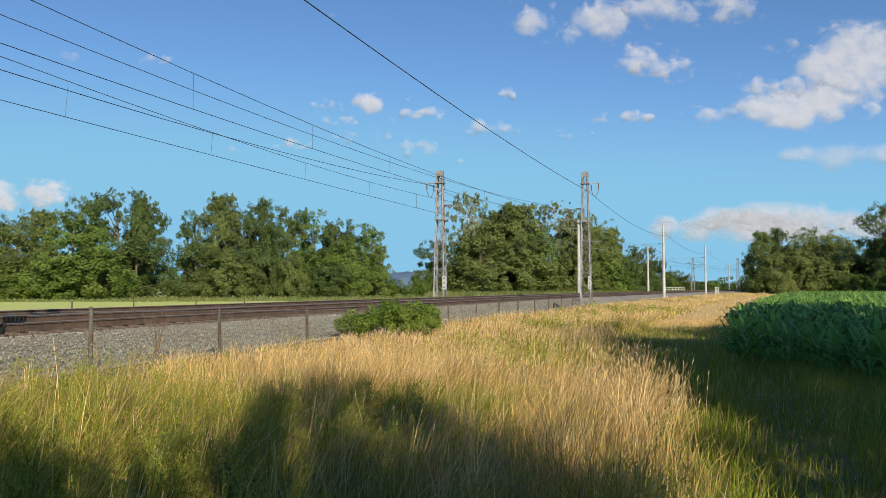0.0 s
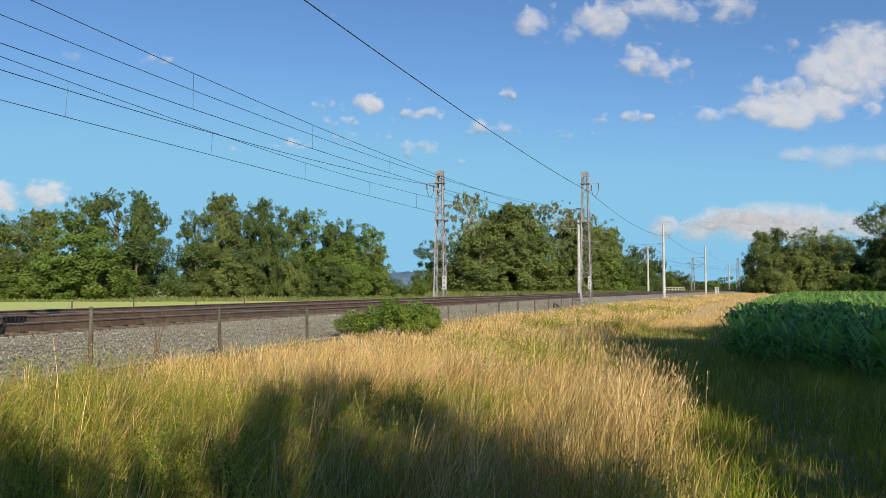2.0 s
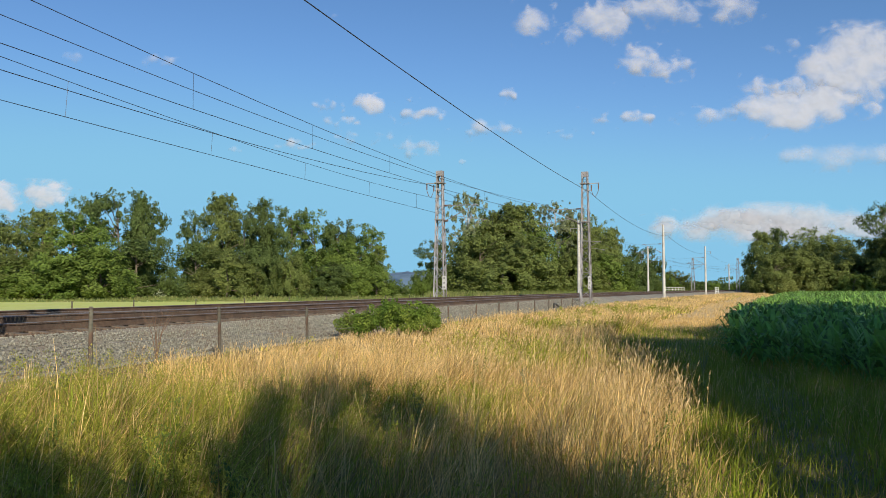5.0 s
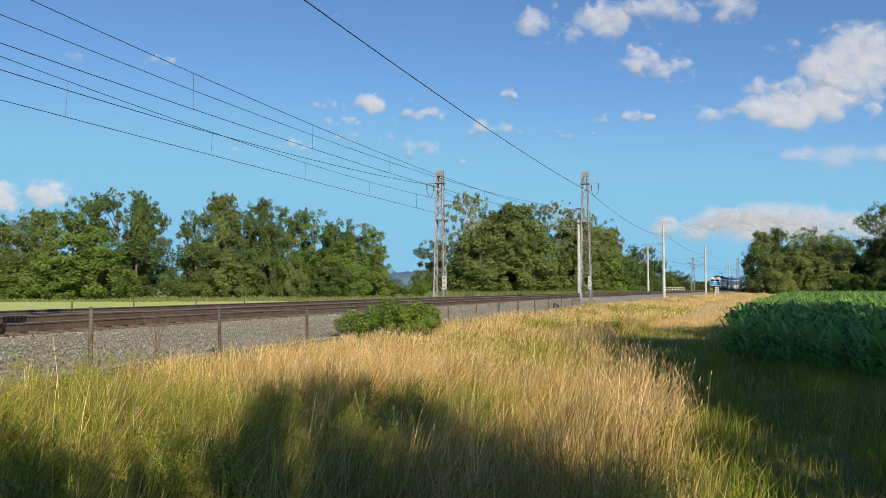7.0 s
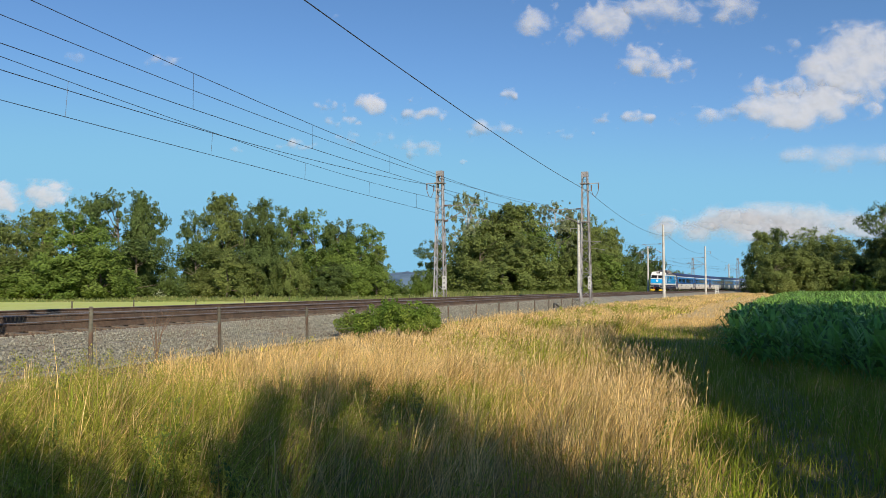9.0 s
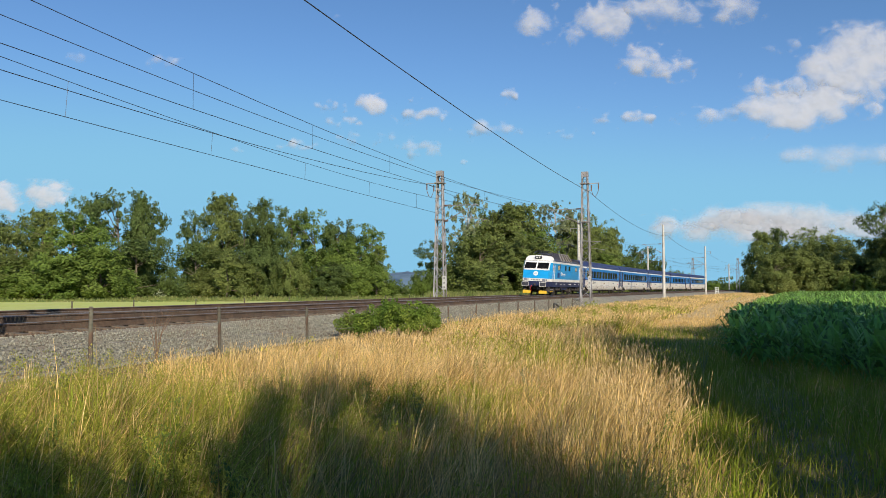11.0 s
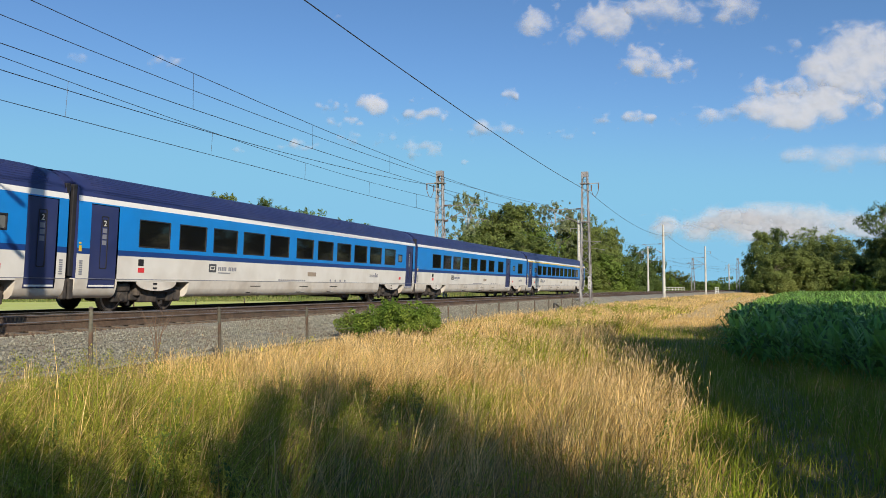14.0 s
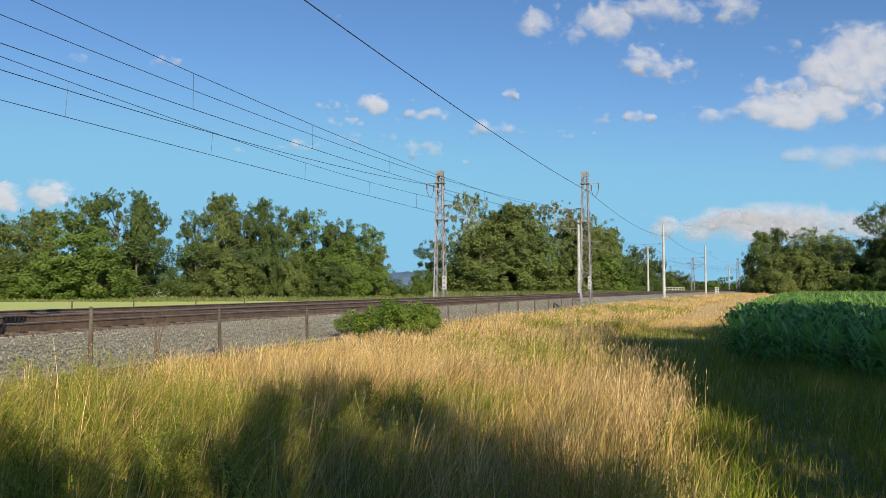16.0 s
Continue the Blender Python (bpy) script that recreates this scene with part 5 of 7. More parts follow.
for k, (x, y, w, h, d, thick) in enumerate([
    (-0.3618, 0.2794, 0.0752, 0.0298, 0.0124, 0.50),
    (-0.4610, 0.2851, 0.0475, 0.0215, 0.0110, 0.40),
    (-0.1461, 0.3360, 0.0396, 0.0198, 0.0083, 0.30),
    (-0.1488, 0.2259, 0.0396, 0.0215, 0.0069, 0.60),
    (-0.1001, 0.2217, 0.0871, 0.0430, 0.0069, 1.00),
    (-0.1970, 0.1755, 0.1030, 0.0248, 0.0069, 0.70),
    (-0.0271, 0.2112, 0.0752, 0.0347, 0.0055, 0.90),
    (0.0562, 0.1937, 0.1109, 0.0347, 0.0041, 0.70),
    (-0.0375, 0.1713, 0.0792, 0.0364, 0.0062, 0.75),
    (-0.0999, 0.1846, 0.0950, 0.0298, 0.0062, 0.60),
    (0.0772, 0.2351, 0.0285, 0.0281, 0.0041, 0.80),
    (-0.1278, 0.2056, 0.0475, 0.0248, 0.0062, 0.60),
    (0.1590, 0.3230, 0.1650, 0.0760, 0.0055, 0.85),
    (0.2600, 0.2759, 0.1100, 0.0600, 0.0041, 0.95),
    (0.3000, 0.3440, 0.2101, 0.0650, 0.0041, 0.75),
    (0.2161, 0.2105, 0.1109, 0.0298, 0.0028, 0.90),
    (0.3238, 0.2112, 0.1030, 0.0364, 0.0028, 0.75),
    (0.1569, 0.1895, 0.0792, 0.0231, 0.0021, 0.50),
    (0.4490, 0.2161, 0.2376, 0.0744, 0.0034, 1.10),
    (0.5200, 0.2740, 0.2050, 0.1200, 0.0034, 1.00),
    (0.4148, 0.2442, 0.1267, 0.0496, 0.0034, 0.90),
    (0.4825, 0.1587, 0.2059, 0.0413, 0.0028, 0.55),
    (0.4253, 0.0767, 0.3802, 0.0640, 0.0014, 0.80),
    (0.3630, 0.0684, 0.2851, 0.0545, 0.0014, 0.80),
    (0.4874, 0.0740, 0.2534, 0.0600, 0.0014, 0.60),
    (0.3218, 0.0795, 0.1901, 0.0413, 0.0014, 0.80),
    (-0.5150, 0.1090, 0.1605, 0.0579, 0.0041, 1.10),
    (0.4228, 0.2950, 0.0871, 0.0281, 0.0034, 0.50),
    (0.0180, 0.1552, 0.0238, 0.0132, 0.0055, 0.50),
    (-0.0376, 0.2336, 0.0238, 0.0132, 0.0055, 0.40),
    (-0.2525, 0.1706, 0.0317, 0.0149, 0.0069, 0.45),
]):
    cloud(x, y, w, h, d, k + 1, thick)


# ---------------------------------------------------------------- the train
T_BLUE = material("train_sky_blue", (0.008, 0.325, 0.745), 0.32, grain=0.06, scale=2.0, alt=(0.010, 0.300, 0.690), alt_scale=0.6, coat=0.3)
T_COACHBLUE = material("coach_bright_blue", (0.006, 0.225, 0.690), 0.32, grain=0.06, scale=2.0, alt=(0.008, 0.210, 0.630), alt_scale=0.6, coat=0.3)
T_NAVY = material("train_navy", (0.024, 0.035, 0.125), 0.42, grain=0.12, scale=2.0, alt=(0.032, 0.042, 0.130), alt_scale=0.7, bump=0.05)
T_DEEP = material("loco_dark_navy", (0.014, 0.020, 0.072), 0.45, grain=0.15, scale=2.0, alt=(0.022, 0.027, 0.075), alt_scale=0.9)
T_STRIPE = material("train_dark_blue", (0.012, 0.050, 0.220), 0.35, grain=0.08, scale=2.0)
T_GREY = material("train_light_grey", (0.74, 0.73, 0.70), 0.4, grain=0.06, scale=1.4, alt=(0.67, 0.65, 0.61), alt_scale=0.8, coat=0.15)
T_SKIRT = material("train_dusty_grey", (0.66, 0.63, 0.58), 0.5, grain=0.1, scale=2.5, alt=(0.50, 0.45, 0.39), alt_scale=1.1, alt_low=0.5, alt_high=0.75)
T_FROST = material("frosted_glass", (0.15, 0.16, 0.155), 0.35, grain=0.1, scale=6.0)
T_WHITE = material("train_white", (0.80, 0.80, 0.79), 0.38, grain=0.05, scale=2.0, coat=0.2)
T_YELLOW = material("train_yellow", (0.75, 0.48, 0.04), 0.4, grain=0.08, scale=3.0)
T_RED = material("train_red", (0.70, 0.05, 0.06), 0.4, grain=0.05)
T_DIRT = material("running_gear", (0.045, 0.040, 0.038), 0.75, 0.1, grain=0.4, scale=7.0, alt=(0.095, 0.078, 0.066), alt_scale=3.0)
T_STEEL = material("wheel_steel", (0.40, 0.38, 0.36), 0.35, 0.8, grain=0.2, scale=6.0)
T_RUBBER = material("gangway_rubber", (0.018, 0.018, 0.022), 0.7, grain=0.3, scale=8.0)
T_ROOFDARK = material("loco_roof", (0.045, 0.046, 0.062), 0.55, grain=0.2, scale=3.0)
T_SLAT = material("sooty_slat", (0.055, 0.042, 0.036), 0.7, 0.2, grain=0.4, scale=5.0, alt=(0.12, 0.09, 0.075), alt_scale=2.5)
T_GRILLE = material("dusty_grille", (0.36, 0.34, 0.32), 0.6, 0.3, grain=0.25, scale=6.0)
T_GRILLEDARK = material("grille_shadow", (0.030, 0.026, 0.024), 0.8, grain=0.3)
T_CURTAIN = material("tan_curtain", (0.34, 0.27, 0.16), 0.8, grain=0.2, scale=14.0)
T_SEAT = material("dim_upholstery", (0.025, 0.026, 0.032), 0.9, grain=0.2, scale=9.0)
T_VENT = material("beige_vent", (0.34, 0.28, 0.22), 0.7, grain=0.2, scale=9.0)
T_MARK = material("dark_print", (0.075, 0.08, 0.09), 0.5)
T_PRINT = material("grey_print", (0.22, 0.23, 0.28), 0.5)
T_LAMP = material("lamp_glass", (0.60, 0.60, 0.58), 0.12, grain=0.05)
T_GLASS = material("tinted_glass", (0.010, 0.011, 0.013), 0.04, grain=0.05, spec=0.6)
T_SCREEN = material("windscreen_glass", (0.018, 0.019, 0.022), 0.3, grain=0.1, scale=1.5, spec=0.16)
T_GLASS.node_tree.nodes["Principled BSDF"].inputs["Transmission Weight"].default_value = 0.3


def skin(bm, x0, x1, prof, holes=(), both=True, cuts=()):
    """A skin along x from a list of (y, z) going up, with rectangular holes (xa, xb, za, zb), on one or both sides."""
    xs = sorted({x0, x1, *cuts, *[v for h in holes for v in h[:2] if x0 < v < x1]})
    zs = sorted({prof[0][1], prof[-1][1], *[p[1] for p in prof], *[v for h in holes for v in h[2:4]]})
    zs = [z for z in zs if prof[0][1] <= z <= prof[-1][1]]
    pz, py = [p[1] for p in prof], [p[0] for p in prof]
    for sgn in ((-1, 1) if both else (-1,)):
        grid = {(i, j): bm.verts.new((x, sgn * float(np.interp(z, pz, py)), z)) for i, x in enumerate(xs) for j, z in enumerate(zs)}
        for i in range(len(xs) - 1):
            for j in range(len(zs) - 1):
                mx, mz = (xs[i] + xs[i + 1]) / 2, (zs[j] + zs[j + 1]) / 2
                if any(h[0] < mx < h[1] and h[2] < mz < h[3] for h in holes):
                    continue
                q = (grid[i, j], grid[i + 1, j], grid[i + 1, j + 1], grid[i, j + 1])
                f = bm.faces.new(q if sgn < 0 else q[::-1])
                f.smooth = True


def frame_ring(w, h, depth=0.05, rim=0.05):
    """A window frame round a w x h opening in the xz plane, its outer face at y = 0, its depth towards +y."""
    bm = bmesh.new()
    o = [(-w / 2, -h / 2), (w / 2, -h / 2), (w / 2, h / 2), (-w / 2, h / 2)]

    def ring(k, y, cut):
        pts = []
        for (x, z), (sx, sz) in zip(o, ((-1, -1), (1, -1), (1, 1), (-1, 1))):
            a, b = (x - sx * k - sx * cut, y, z - sz * k), (x - sx * k, y, z - sz * k - sz * cut)
            pts += [b, a] if sx * sz > 0 else [a, b]
        return [bm.verts.new(p) for p in pts]
    rings = [ring(0, -0.004, 0.03), ring(rim * 0.8, -0.004, 0.035), ring(rim, 0.012, 0.035), ring(rim, depth, 0.035)]
    for a, b in zip(rings, rings[1:]):
        for i in range(8):
            j = (i + 1) % 8
            bm.faces.new((a[i], a[j], b[j], b[i]))
    bmesh.ops.recalc_face_normals(bm, faces=bm.faces)
    return bm


def pane_bm(w, h, y=0.02):
    bm = bmesh.new()
    box(bm, -w / 2, w / 2, y, y + 0.008, -h / 2, h / 2)
    return bm


WINDOW_CACHE = {}


def window(parent, x, z, w, h, y, rim_mat, rim=0.05, name="window", pane_mat=None):
    """A window in the near side (y < 0) or, turned round, in the far side."""
    key = (round(w, 3), round(h, 3), rim_mat.name, rim, (pane_mat or T_GLASS).name)
    if key not in WINDOW_CACHE:
        WINDOW_CACHE[key] = (mesh_of(frame_ring(w, h, rim=rim), "window_frame", rim_mat), mesh_of(pane_bm(w - rim, h - rim), "pane", pane_mat or T_GLASS))
    fr, pn = WINDOW_CACHE[key]
    ob = piece(name, fr, parent, Matrix.Translation((x, y, z)) @ (Matrix.Rotation(math.pi, 4, "Z") if y > 0 else Matrix()))
    piece("pane", pn, ob, Matrix())
    return ob


def bars_bm(x, z, rows, y, dirn=-1, h=0.05):
    """Print too small to read: rows of (offset x, offset z, width, height)."""
    bm = bmesh.new()
    for ox, oz, w, hh in rows:
        box(bm, x + ox, x + ox + w, y - 0.004, y + 0.002, z + oz, z + oz + hh)
    return bm


def digit(parent, text, x, z, size, y, mat):
    cu = bpy.data.curves.new("class_numeral", "FONT")
    cu.body, cu.size, cu.extrude, cu.align_x = text, size, 0.002, "CENTER"
    tmp = bpy.data.objects.new("tmp", cu)
    me = bpy.data.meshes.new_from_object(tmp)
    bpy.data.objects.remove(tmp)
    me.materials.append(mat)
    piece("class_numeral", me, parent, pose(x, y, z, 90, 0, 0))


def wheelset(parent, x, r=0.46):
    for y in (-0.75, 0.75):
        bm = bmesh.new()
        s = -1 if y < 0 else 1
        rod(bm, (x, y - s * 0.06, r), (x, y + s * 0.06, r), r, 28)
        rod(bm, (x, y - s * 0.085, r), (x, y - s * 0.06, r), r + 0.028, 28)
        rod(bm, (x, y + s * 0.06, r), (x, y + s * 0.075, r), r * 0.93, 28, r * 0.8)
        rod(bm, (x, y + s * 0.05, r), (x, y + s * 0.16, r), 0.13, 12)
        for f in bm.faces:
            c = f.calc_center_median()
            d = math.hypot(c.x - x, c.z - r)
            f.material_index = 1 if d > r * 0.8 else 0
        part("wheel", bm, [T_DIRT, T_STEEL], parent)
    bm = bmesh.new()
    rod(bm, (x, -0.75, r), (x, 0.75, r), 0.085, 10)
    part("axle", bm, T_DIRT, parent)


def bogie(parent, x, base, r=0.46):
    b = new("bogie")
    b.parent = parent
    b.empty_display_size = 0.2
    wheelset(b, x - base / 2, r)
    wheelset(b, x + base / 2, r)
    for y in (-1.02, 1.02):
        s = -1 if y < 0 else 1
        bm = bmesh.new()
        box(bm, x - base / 2 - 0.55, x + base / 2 + 0.55, y - 0.06, y + 0.06, 0.60, 0.76, 0.02)
        box(bm, x - base / 2 + 0.25, x + base / 2 - 0.25, y - 0.09, y + 0.09, 0.34, 0.62, 0.04)
        box(bm, x - 0.42, x + 0.42, y - 0.16, y + 0.16, 0.28, 0.95, 0.05)
        part("side_frame", bm, T_DIRT, b)
        for ax in (-base / 2, base / 2):
            bm = bmesh.new()
            box(bm, x + ax - 0.34, x + ax + 0.34, y + s * 0.0, y + s * 0.16, r - 0.16, r + 0.2, 0.05)
            rod(bm, (x + ax, y + s * 0.13, r), (x + ax, y + s * 0.2, r), 0.12, 12)
            part("axle_box", bm, T_DIRT, b)
            for k in (-0.3, 0.3):
                bm = bmesh.new()
                for q in range(5):
                    rod(bm, (x + ax + k, y, r + 0.02 + q * 0.05), (x + ax + k, y, r + 0.05 + q * 0.05), 0.085, 10)
                rod(bm, (x + ax + k, y, r), (x + ax + k, y, r + 0.3), 0.06, 8)
                part("spring", bm, T_DIRT, b)
        bm = bmesh.new()
        rod(bm, (x - 0.35, y + s * 0.06, 0.95), (x + 0.55, y + s * 0.1, 0.50), 0.05, 8)
        rod(bm, (x - 0.5, y + s * 0.05, 0.5), (x - 0.5, y + s * 0.05, 1.0), 0.16, 12)
        part("damper", bm, T_DIRT, b)
        for xa in (x - base / 2 + 0.42, x + base / 2 - 0.52):
            bm = bmesh.new()
            box(bm, xa, xa + 0.1, y - 0.05, y + 0.05, 0.2, 0.6)
            part("brake_hanger", bm, T_DIRT, b)
    for y in (-1.12, 1.12):
        bm = bmesh.new()
        for k in range(4):
            rod(bm, (x, y, 0.70 + 0.07 * k), (x, y, 0.755 + 0.07 * k), 0.30 - 0.02 * (k % 2), 16)
        part("air_spring", bm, T_RUBBER, b)
        bm = bmesh.new()
        rod(bm, (x + 0.2, y * 1.06, 0.62), (x + 1.25, y * 1.06, 0.66), 0.055, 8)
        rod(bm, (x + 0.2, y * 1.06, 0.62), (x + 0.7, y * 1.06, 0.64), 0.075, 8)
        part("yaw_damper", bm, T_DIRT, b)
        bm = bmesh.new()
        box(bm, x - 1.5, x - 0.9, y - 0.1, y + 0.1, 0.62, 0.86, 0.04)
        part("gear_box", bm, T_DIRT, b)
    bm = bmesh.new()
    box(bm, x - 0.25, x + 0.25, -1.0, 1.0, 0.5, 0.85, 0.03)
    part("bolster", bm, T_DIRT, b)
    bm = bmesh.new()
    box(bm, x - base / 2 - 0.7, x + base / 2 + 0.7, -0.62, 0.62, 0.52, 0.82, 0.05)
    part("bogie_frame", bm, T_DIRT, b)
    for xa in (x - base / 2 + 0.55, x + base / 2 - 0.95):
        bm = bmesh.new()
        box(bm, xa, xa + 0.4, -0.66, 0.66, 0.24, 0.6, 0.06)
        part("brake_unit", bm, T_DIRT, b)


COACH = 26.4
LOWER = [(1.16, 0.44), (1.24, 0.47), (1.325, 0.56), (1.375, 0.70), (1.40, 0.88), (1.41, 1.0)]
GAPS = ((1.85, 5.25), (21.15, 24.55))


def coach(label, windows, doors, small, first=False, letters=19.9):
    """A long passenger coach; x runs from its leading end back along the train."""
    c = root("passenger_coach", pose(0, 0, 0), label, "railway coach", "coaches of the passing train")
    x0, x1 = 0.2, 26.2
    wz0, wz1 = 1.955, 2.795
    holes = [(a, a + 1.48, wz0, wz1) for a in windows] + [(a, b, 2.14, 2.56) for a, b in small]
    dh = [(a, b, 0.5, 3.08) for a, b in doors]
    # side skin in its colours
    bm = bmesh.new()
    skin(bm, x0, x1, [(1.41, 1.0), (1.412, 1.672)], dh)
    part("lower_side", bm, T_GREY, c, "light grey lower side panels")
    bm = bmesh.new()
    skin(bm, x0, x1, [(1.412, 1.672), (1.412, 1.83)], dh)
    part("waist_stripe", bm, T_STRIPE, c, "dark blue waist stripe")
    bm = bmesh.new()
    top = 3.115
    skin(bm, x0, x1, [(1.412, 1.83), (1.395, 3.0), (1.39, top - (0.07 if first else 0))], holes + dh)
    part("window_band", bm, T_COACHBLUE, c, "bright blue window band")
    if first:
        bm = bmesh.new()
        skin(bm, x0, x1, [(1.392, top - 0.07), (1.388, top + 0.025)])
        part("class_stripe", bm, T_YELLOW, c, "yellow first-class stripe")
    bm = bmesh.new()
    skin(bm, x0, x1, [(1.388, top + (0.025 if first else 0)), (1.375, 3.19), (1.36, 3.265)])
    part("cantrail_stripe", bm, T_WHITE, c, "white stripe below the roof")
    # roof with fine lengthwise ribs
    bm = bmesh.new()
    arc = [(1.36, 3.265), (1.335, 3.40), (1.28, 3.53), (1.18, 3.66), (1.04, 3.775), (0.86, 3.87), (0.62, 3.95), (0.33, 4.0), (0.0, 4.02)]
    for sgn in (-1, 1):
        rows = []
        xs = np.arange(x0, x1 + 0.01, 0.65)
        for x in xs:
            # the roof end drops a little towards the gangway
            e = max(0.0, 1 - min(x - x0, x1 - x) / 0.5)
            rows.append([bm.verts.new((x, sgn * y * (1 - 0.05 * e), z - 0.06 * e * (z - 3.265))) for y, z in arc])
        for a, b in zip(rows, rows[1:]):
            for i in range(len(arc) - 1):
                q = (a[i], b[i], b[i + 1], a[i + 1])
                bm.faces.new(q if sgn < 0 else q[::-1]).smooth = True
    part("roof", bm, T_NAVY, c, "dark navy arched roof")
    for y, z in ((1.337, 3.40), (1.31, 3.465), (1.28, 3.533), (1.232, 3.598), (1.182, 3.662), (1.113, 3.72), (1.042, 3.777), (0.95, 3.826), (0.86, 3.873), (0.74, 3.914)):
        for sgn in (-1, 1):
            bm = bmesh.new()
            bar(bm, (x0 + 0.6, sgn * y, z), (x1 - 0.6, sgn * y, z), 0.012, 0.014)
            part("roof_rib", bm, T_NAVY, c)
    # skirts with bogie openings, and the rounded apron in each
    edges = [x0, GAPS[0][0], GAPS[0][1], GAPS[1][0], GAPS[1][1], x1]
    for a, b in ((edges[0], edges[1]), (edges[2], edges[3]), (edges[4], edges[5])):
        bm = bmesh.new()
        cutdoor = [(p, q, 0.72, 1.2) for p, q, _, _ in dh]
        skin(bm, a, b, LOWER, cutdoor)
        for sgn in (-1, 1):
            for xe in (a, b):
                ring = [bm.verts.new((xe, sgn * y, z)) for y, z in LOWER] + [bm.verts.new((xe, 0.0, 1.0)), bm.verts.new((xe, 0.0, 0.44))]
                bm.faces.new(ring)
        q = [bm.verts.new(p) for p in ((a, -1.16, 0.44), (b, -1.16, 0.44), (b, 1.16, 0.44), (a, 1.16, 0.44))]
        bm.faces.new(q)
        part("skirt", bm, T_SKIRT, c)
    for a, b in GAPS:
        for sgn in (-1, 1):
            bm = bmesh.new()
            m = (a + b) / 2 + 0.1
            pts = [(m + 0.95 * math.cos(t), 0.945 - 0.30 * math.sin(t) ** 0.8 if math.sin(t) > 0 else 0.945) for t in np.linspace(0, math.pi, 15)]
            vs = [bm.verts.new((x, sgn * 1.40, z)) for x, z in pts]
            ws = [bm.verts.new((x, sgn * 1.36, z)) for x, z in pts]
            bm.faces.new(vs)
            bm.faces.new(ws[::-1])
            for i in range(len(pts) - 1):
                bm.faces.new((vs[i], vs[i + 1], ws[i + 1], ws[i]))
            part("apron", bm, T_SKIRT, c)
    for a, b in GAPS:
        bm = bmesh.new()
        skin(bm, a, b, [(1.405, 0.93), (1.41, 1.0)])
        part("sill_strip", bm, T_GREY, c)
    for y in (-1.414, 1.414):
        bm = bmesh.new()
        box(bm, x0, x1, y - 0.004, y + 0.004, 0.985, 1.0)
        part("panel_joint", bm, T_PRINT, c)
    # windows and doors, both sides
    for y in (-1.405, 1.405):
        for a in windows:
            window(c, a + 0.74, (wz0 + wz1) / 2, 1.48, wz1 - wz0, y, T_RUBBER, 0.04)
        for a, b in small:
            window(c, (a + b) / 2, 2.35, b - a, 0.42, y, T_RUBBER, 0.05, "small_window", T_FROST)
        for a, b in doors:
            bm = bmesh.new()
            yy = y * 0.985
            box(bm, a + 0.02, b - 0.02, min(yy, yy * 0.97), max(yy, yy * 0.97), 0.74, 3.06, 0.015)
            d = part("door", bm, T_NAVY, c, "navy plug door with a tall narrow window")
            w = window(d, (a + b) / 2, 2.02, 0.3, 1.5, yy * 1.004, T_RUBBER, 0.035, "door_window", T_SCREEN)
            if y < 0:
                bm = bars_bm((a + b) / 2 - 0.08, 1.95, [(0, 0, 0.16, 0.13), (0, 0.17, 0.16, 0.13), (0, 0.34, 0.16, 0.13)], yy * 1.006)
                part("notice", bm, T_PRINT, d, "grey notices too small to read")
                bm = bars_bm((a + b) / 2 - 0.1, 2.47, [(0, 0, 0.2, 0.2)], yy * 1.006)
                part("class_plate", bm, T_RUBBER, d, "black plate with white class numeral")
                digit(d, "1" if first else "2", (a + b) / 2, 2.49, 0.22, yy * 1.006 - 0.006, T_WHITE)
            bm = bmesh.new()
            box(bm, a + 0.05, b - 0.05, min(yy * 1.003, yy), max(yy * 1.003, yy), 0.77, 0.82)
            part("step_edge", bm, T_WHITE, d)
    # dark furnished interior, floor and ends
    bm = bmesh.new()
    box(bm, x0 + 0.3, x1 - 0.3, -0.12, 0.12, 1.12, 3.3)
    box(bm, x0 + 0.3, x1 - 0.3, -1.3, 1.3, 3.05, 3.1)
    for k in range(24):
        for y in (-1.2, 0.25):
            box(bm, 2.2 + 0.95 * k, 2.32 + 0.95 * k, y, y + 0.95, 1.12, 2.25)
    part("interior", bm, T_SEAT, c, "dim interior with rows of dark seats")
    bm = bmesh.new()
    box(bm, x0 + 0.05, x1 - 0.05, -1.25, 1.25, 0.95, 1.12)
    part("floor_pan", bm, T_DIRT, c)
    for xe in (x0 + 0.02, x1 - 0.02):
        bm = bmesh.new()
        ring = [(1.39, 1.0), (1.39, 3.0), (1.34, 3.265)] + [(y * 0.985, z - 0.03) for y, z in arc[1:]]
        ring = ring + [(-y, z) for y, z in ring[::-1][1:]]
        vs = [bm.verts.new((xe, y, z)) for y, z in ring]
        bm.faces.new(vs)
        part("end_wall", bm, T_NAVY, c)
        s = -1 if xe < 5 else 1
        bm = bmesh.new()
        box(bm, min(xe, xe + s * 0.17), max(xe, xe + s * 0.17), -0.78, 0.78, 1.05, 3.35, 0.03)
        box(bm, min(xe, xe + s * 0.15), max(xe, xe + s * 0.15), -1.30, -1.18, 1.05, 3.55, 0.02)
        box(bm, min(xe, xe + s * 0.15), max(xe, xe + s * 0.15), 1.18, 1.30, 1.05, 3.55, 0.02)
        part("gangway", bm, T_RUBBER, c, "black rubber gangway bellows")
        for ya in (-1.36, 0.5):
            bm = bmesh.new()
            box(bm, min(xe, xe + s * 0.18), max(xe, xe + s * 0.18), ya, ya + 0.86, 0.42, 0.98, 0.04)
            part("buffer_block", bm, T_DIRT, c)
        bm = bmesh.new()
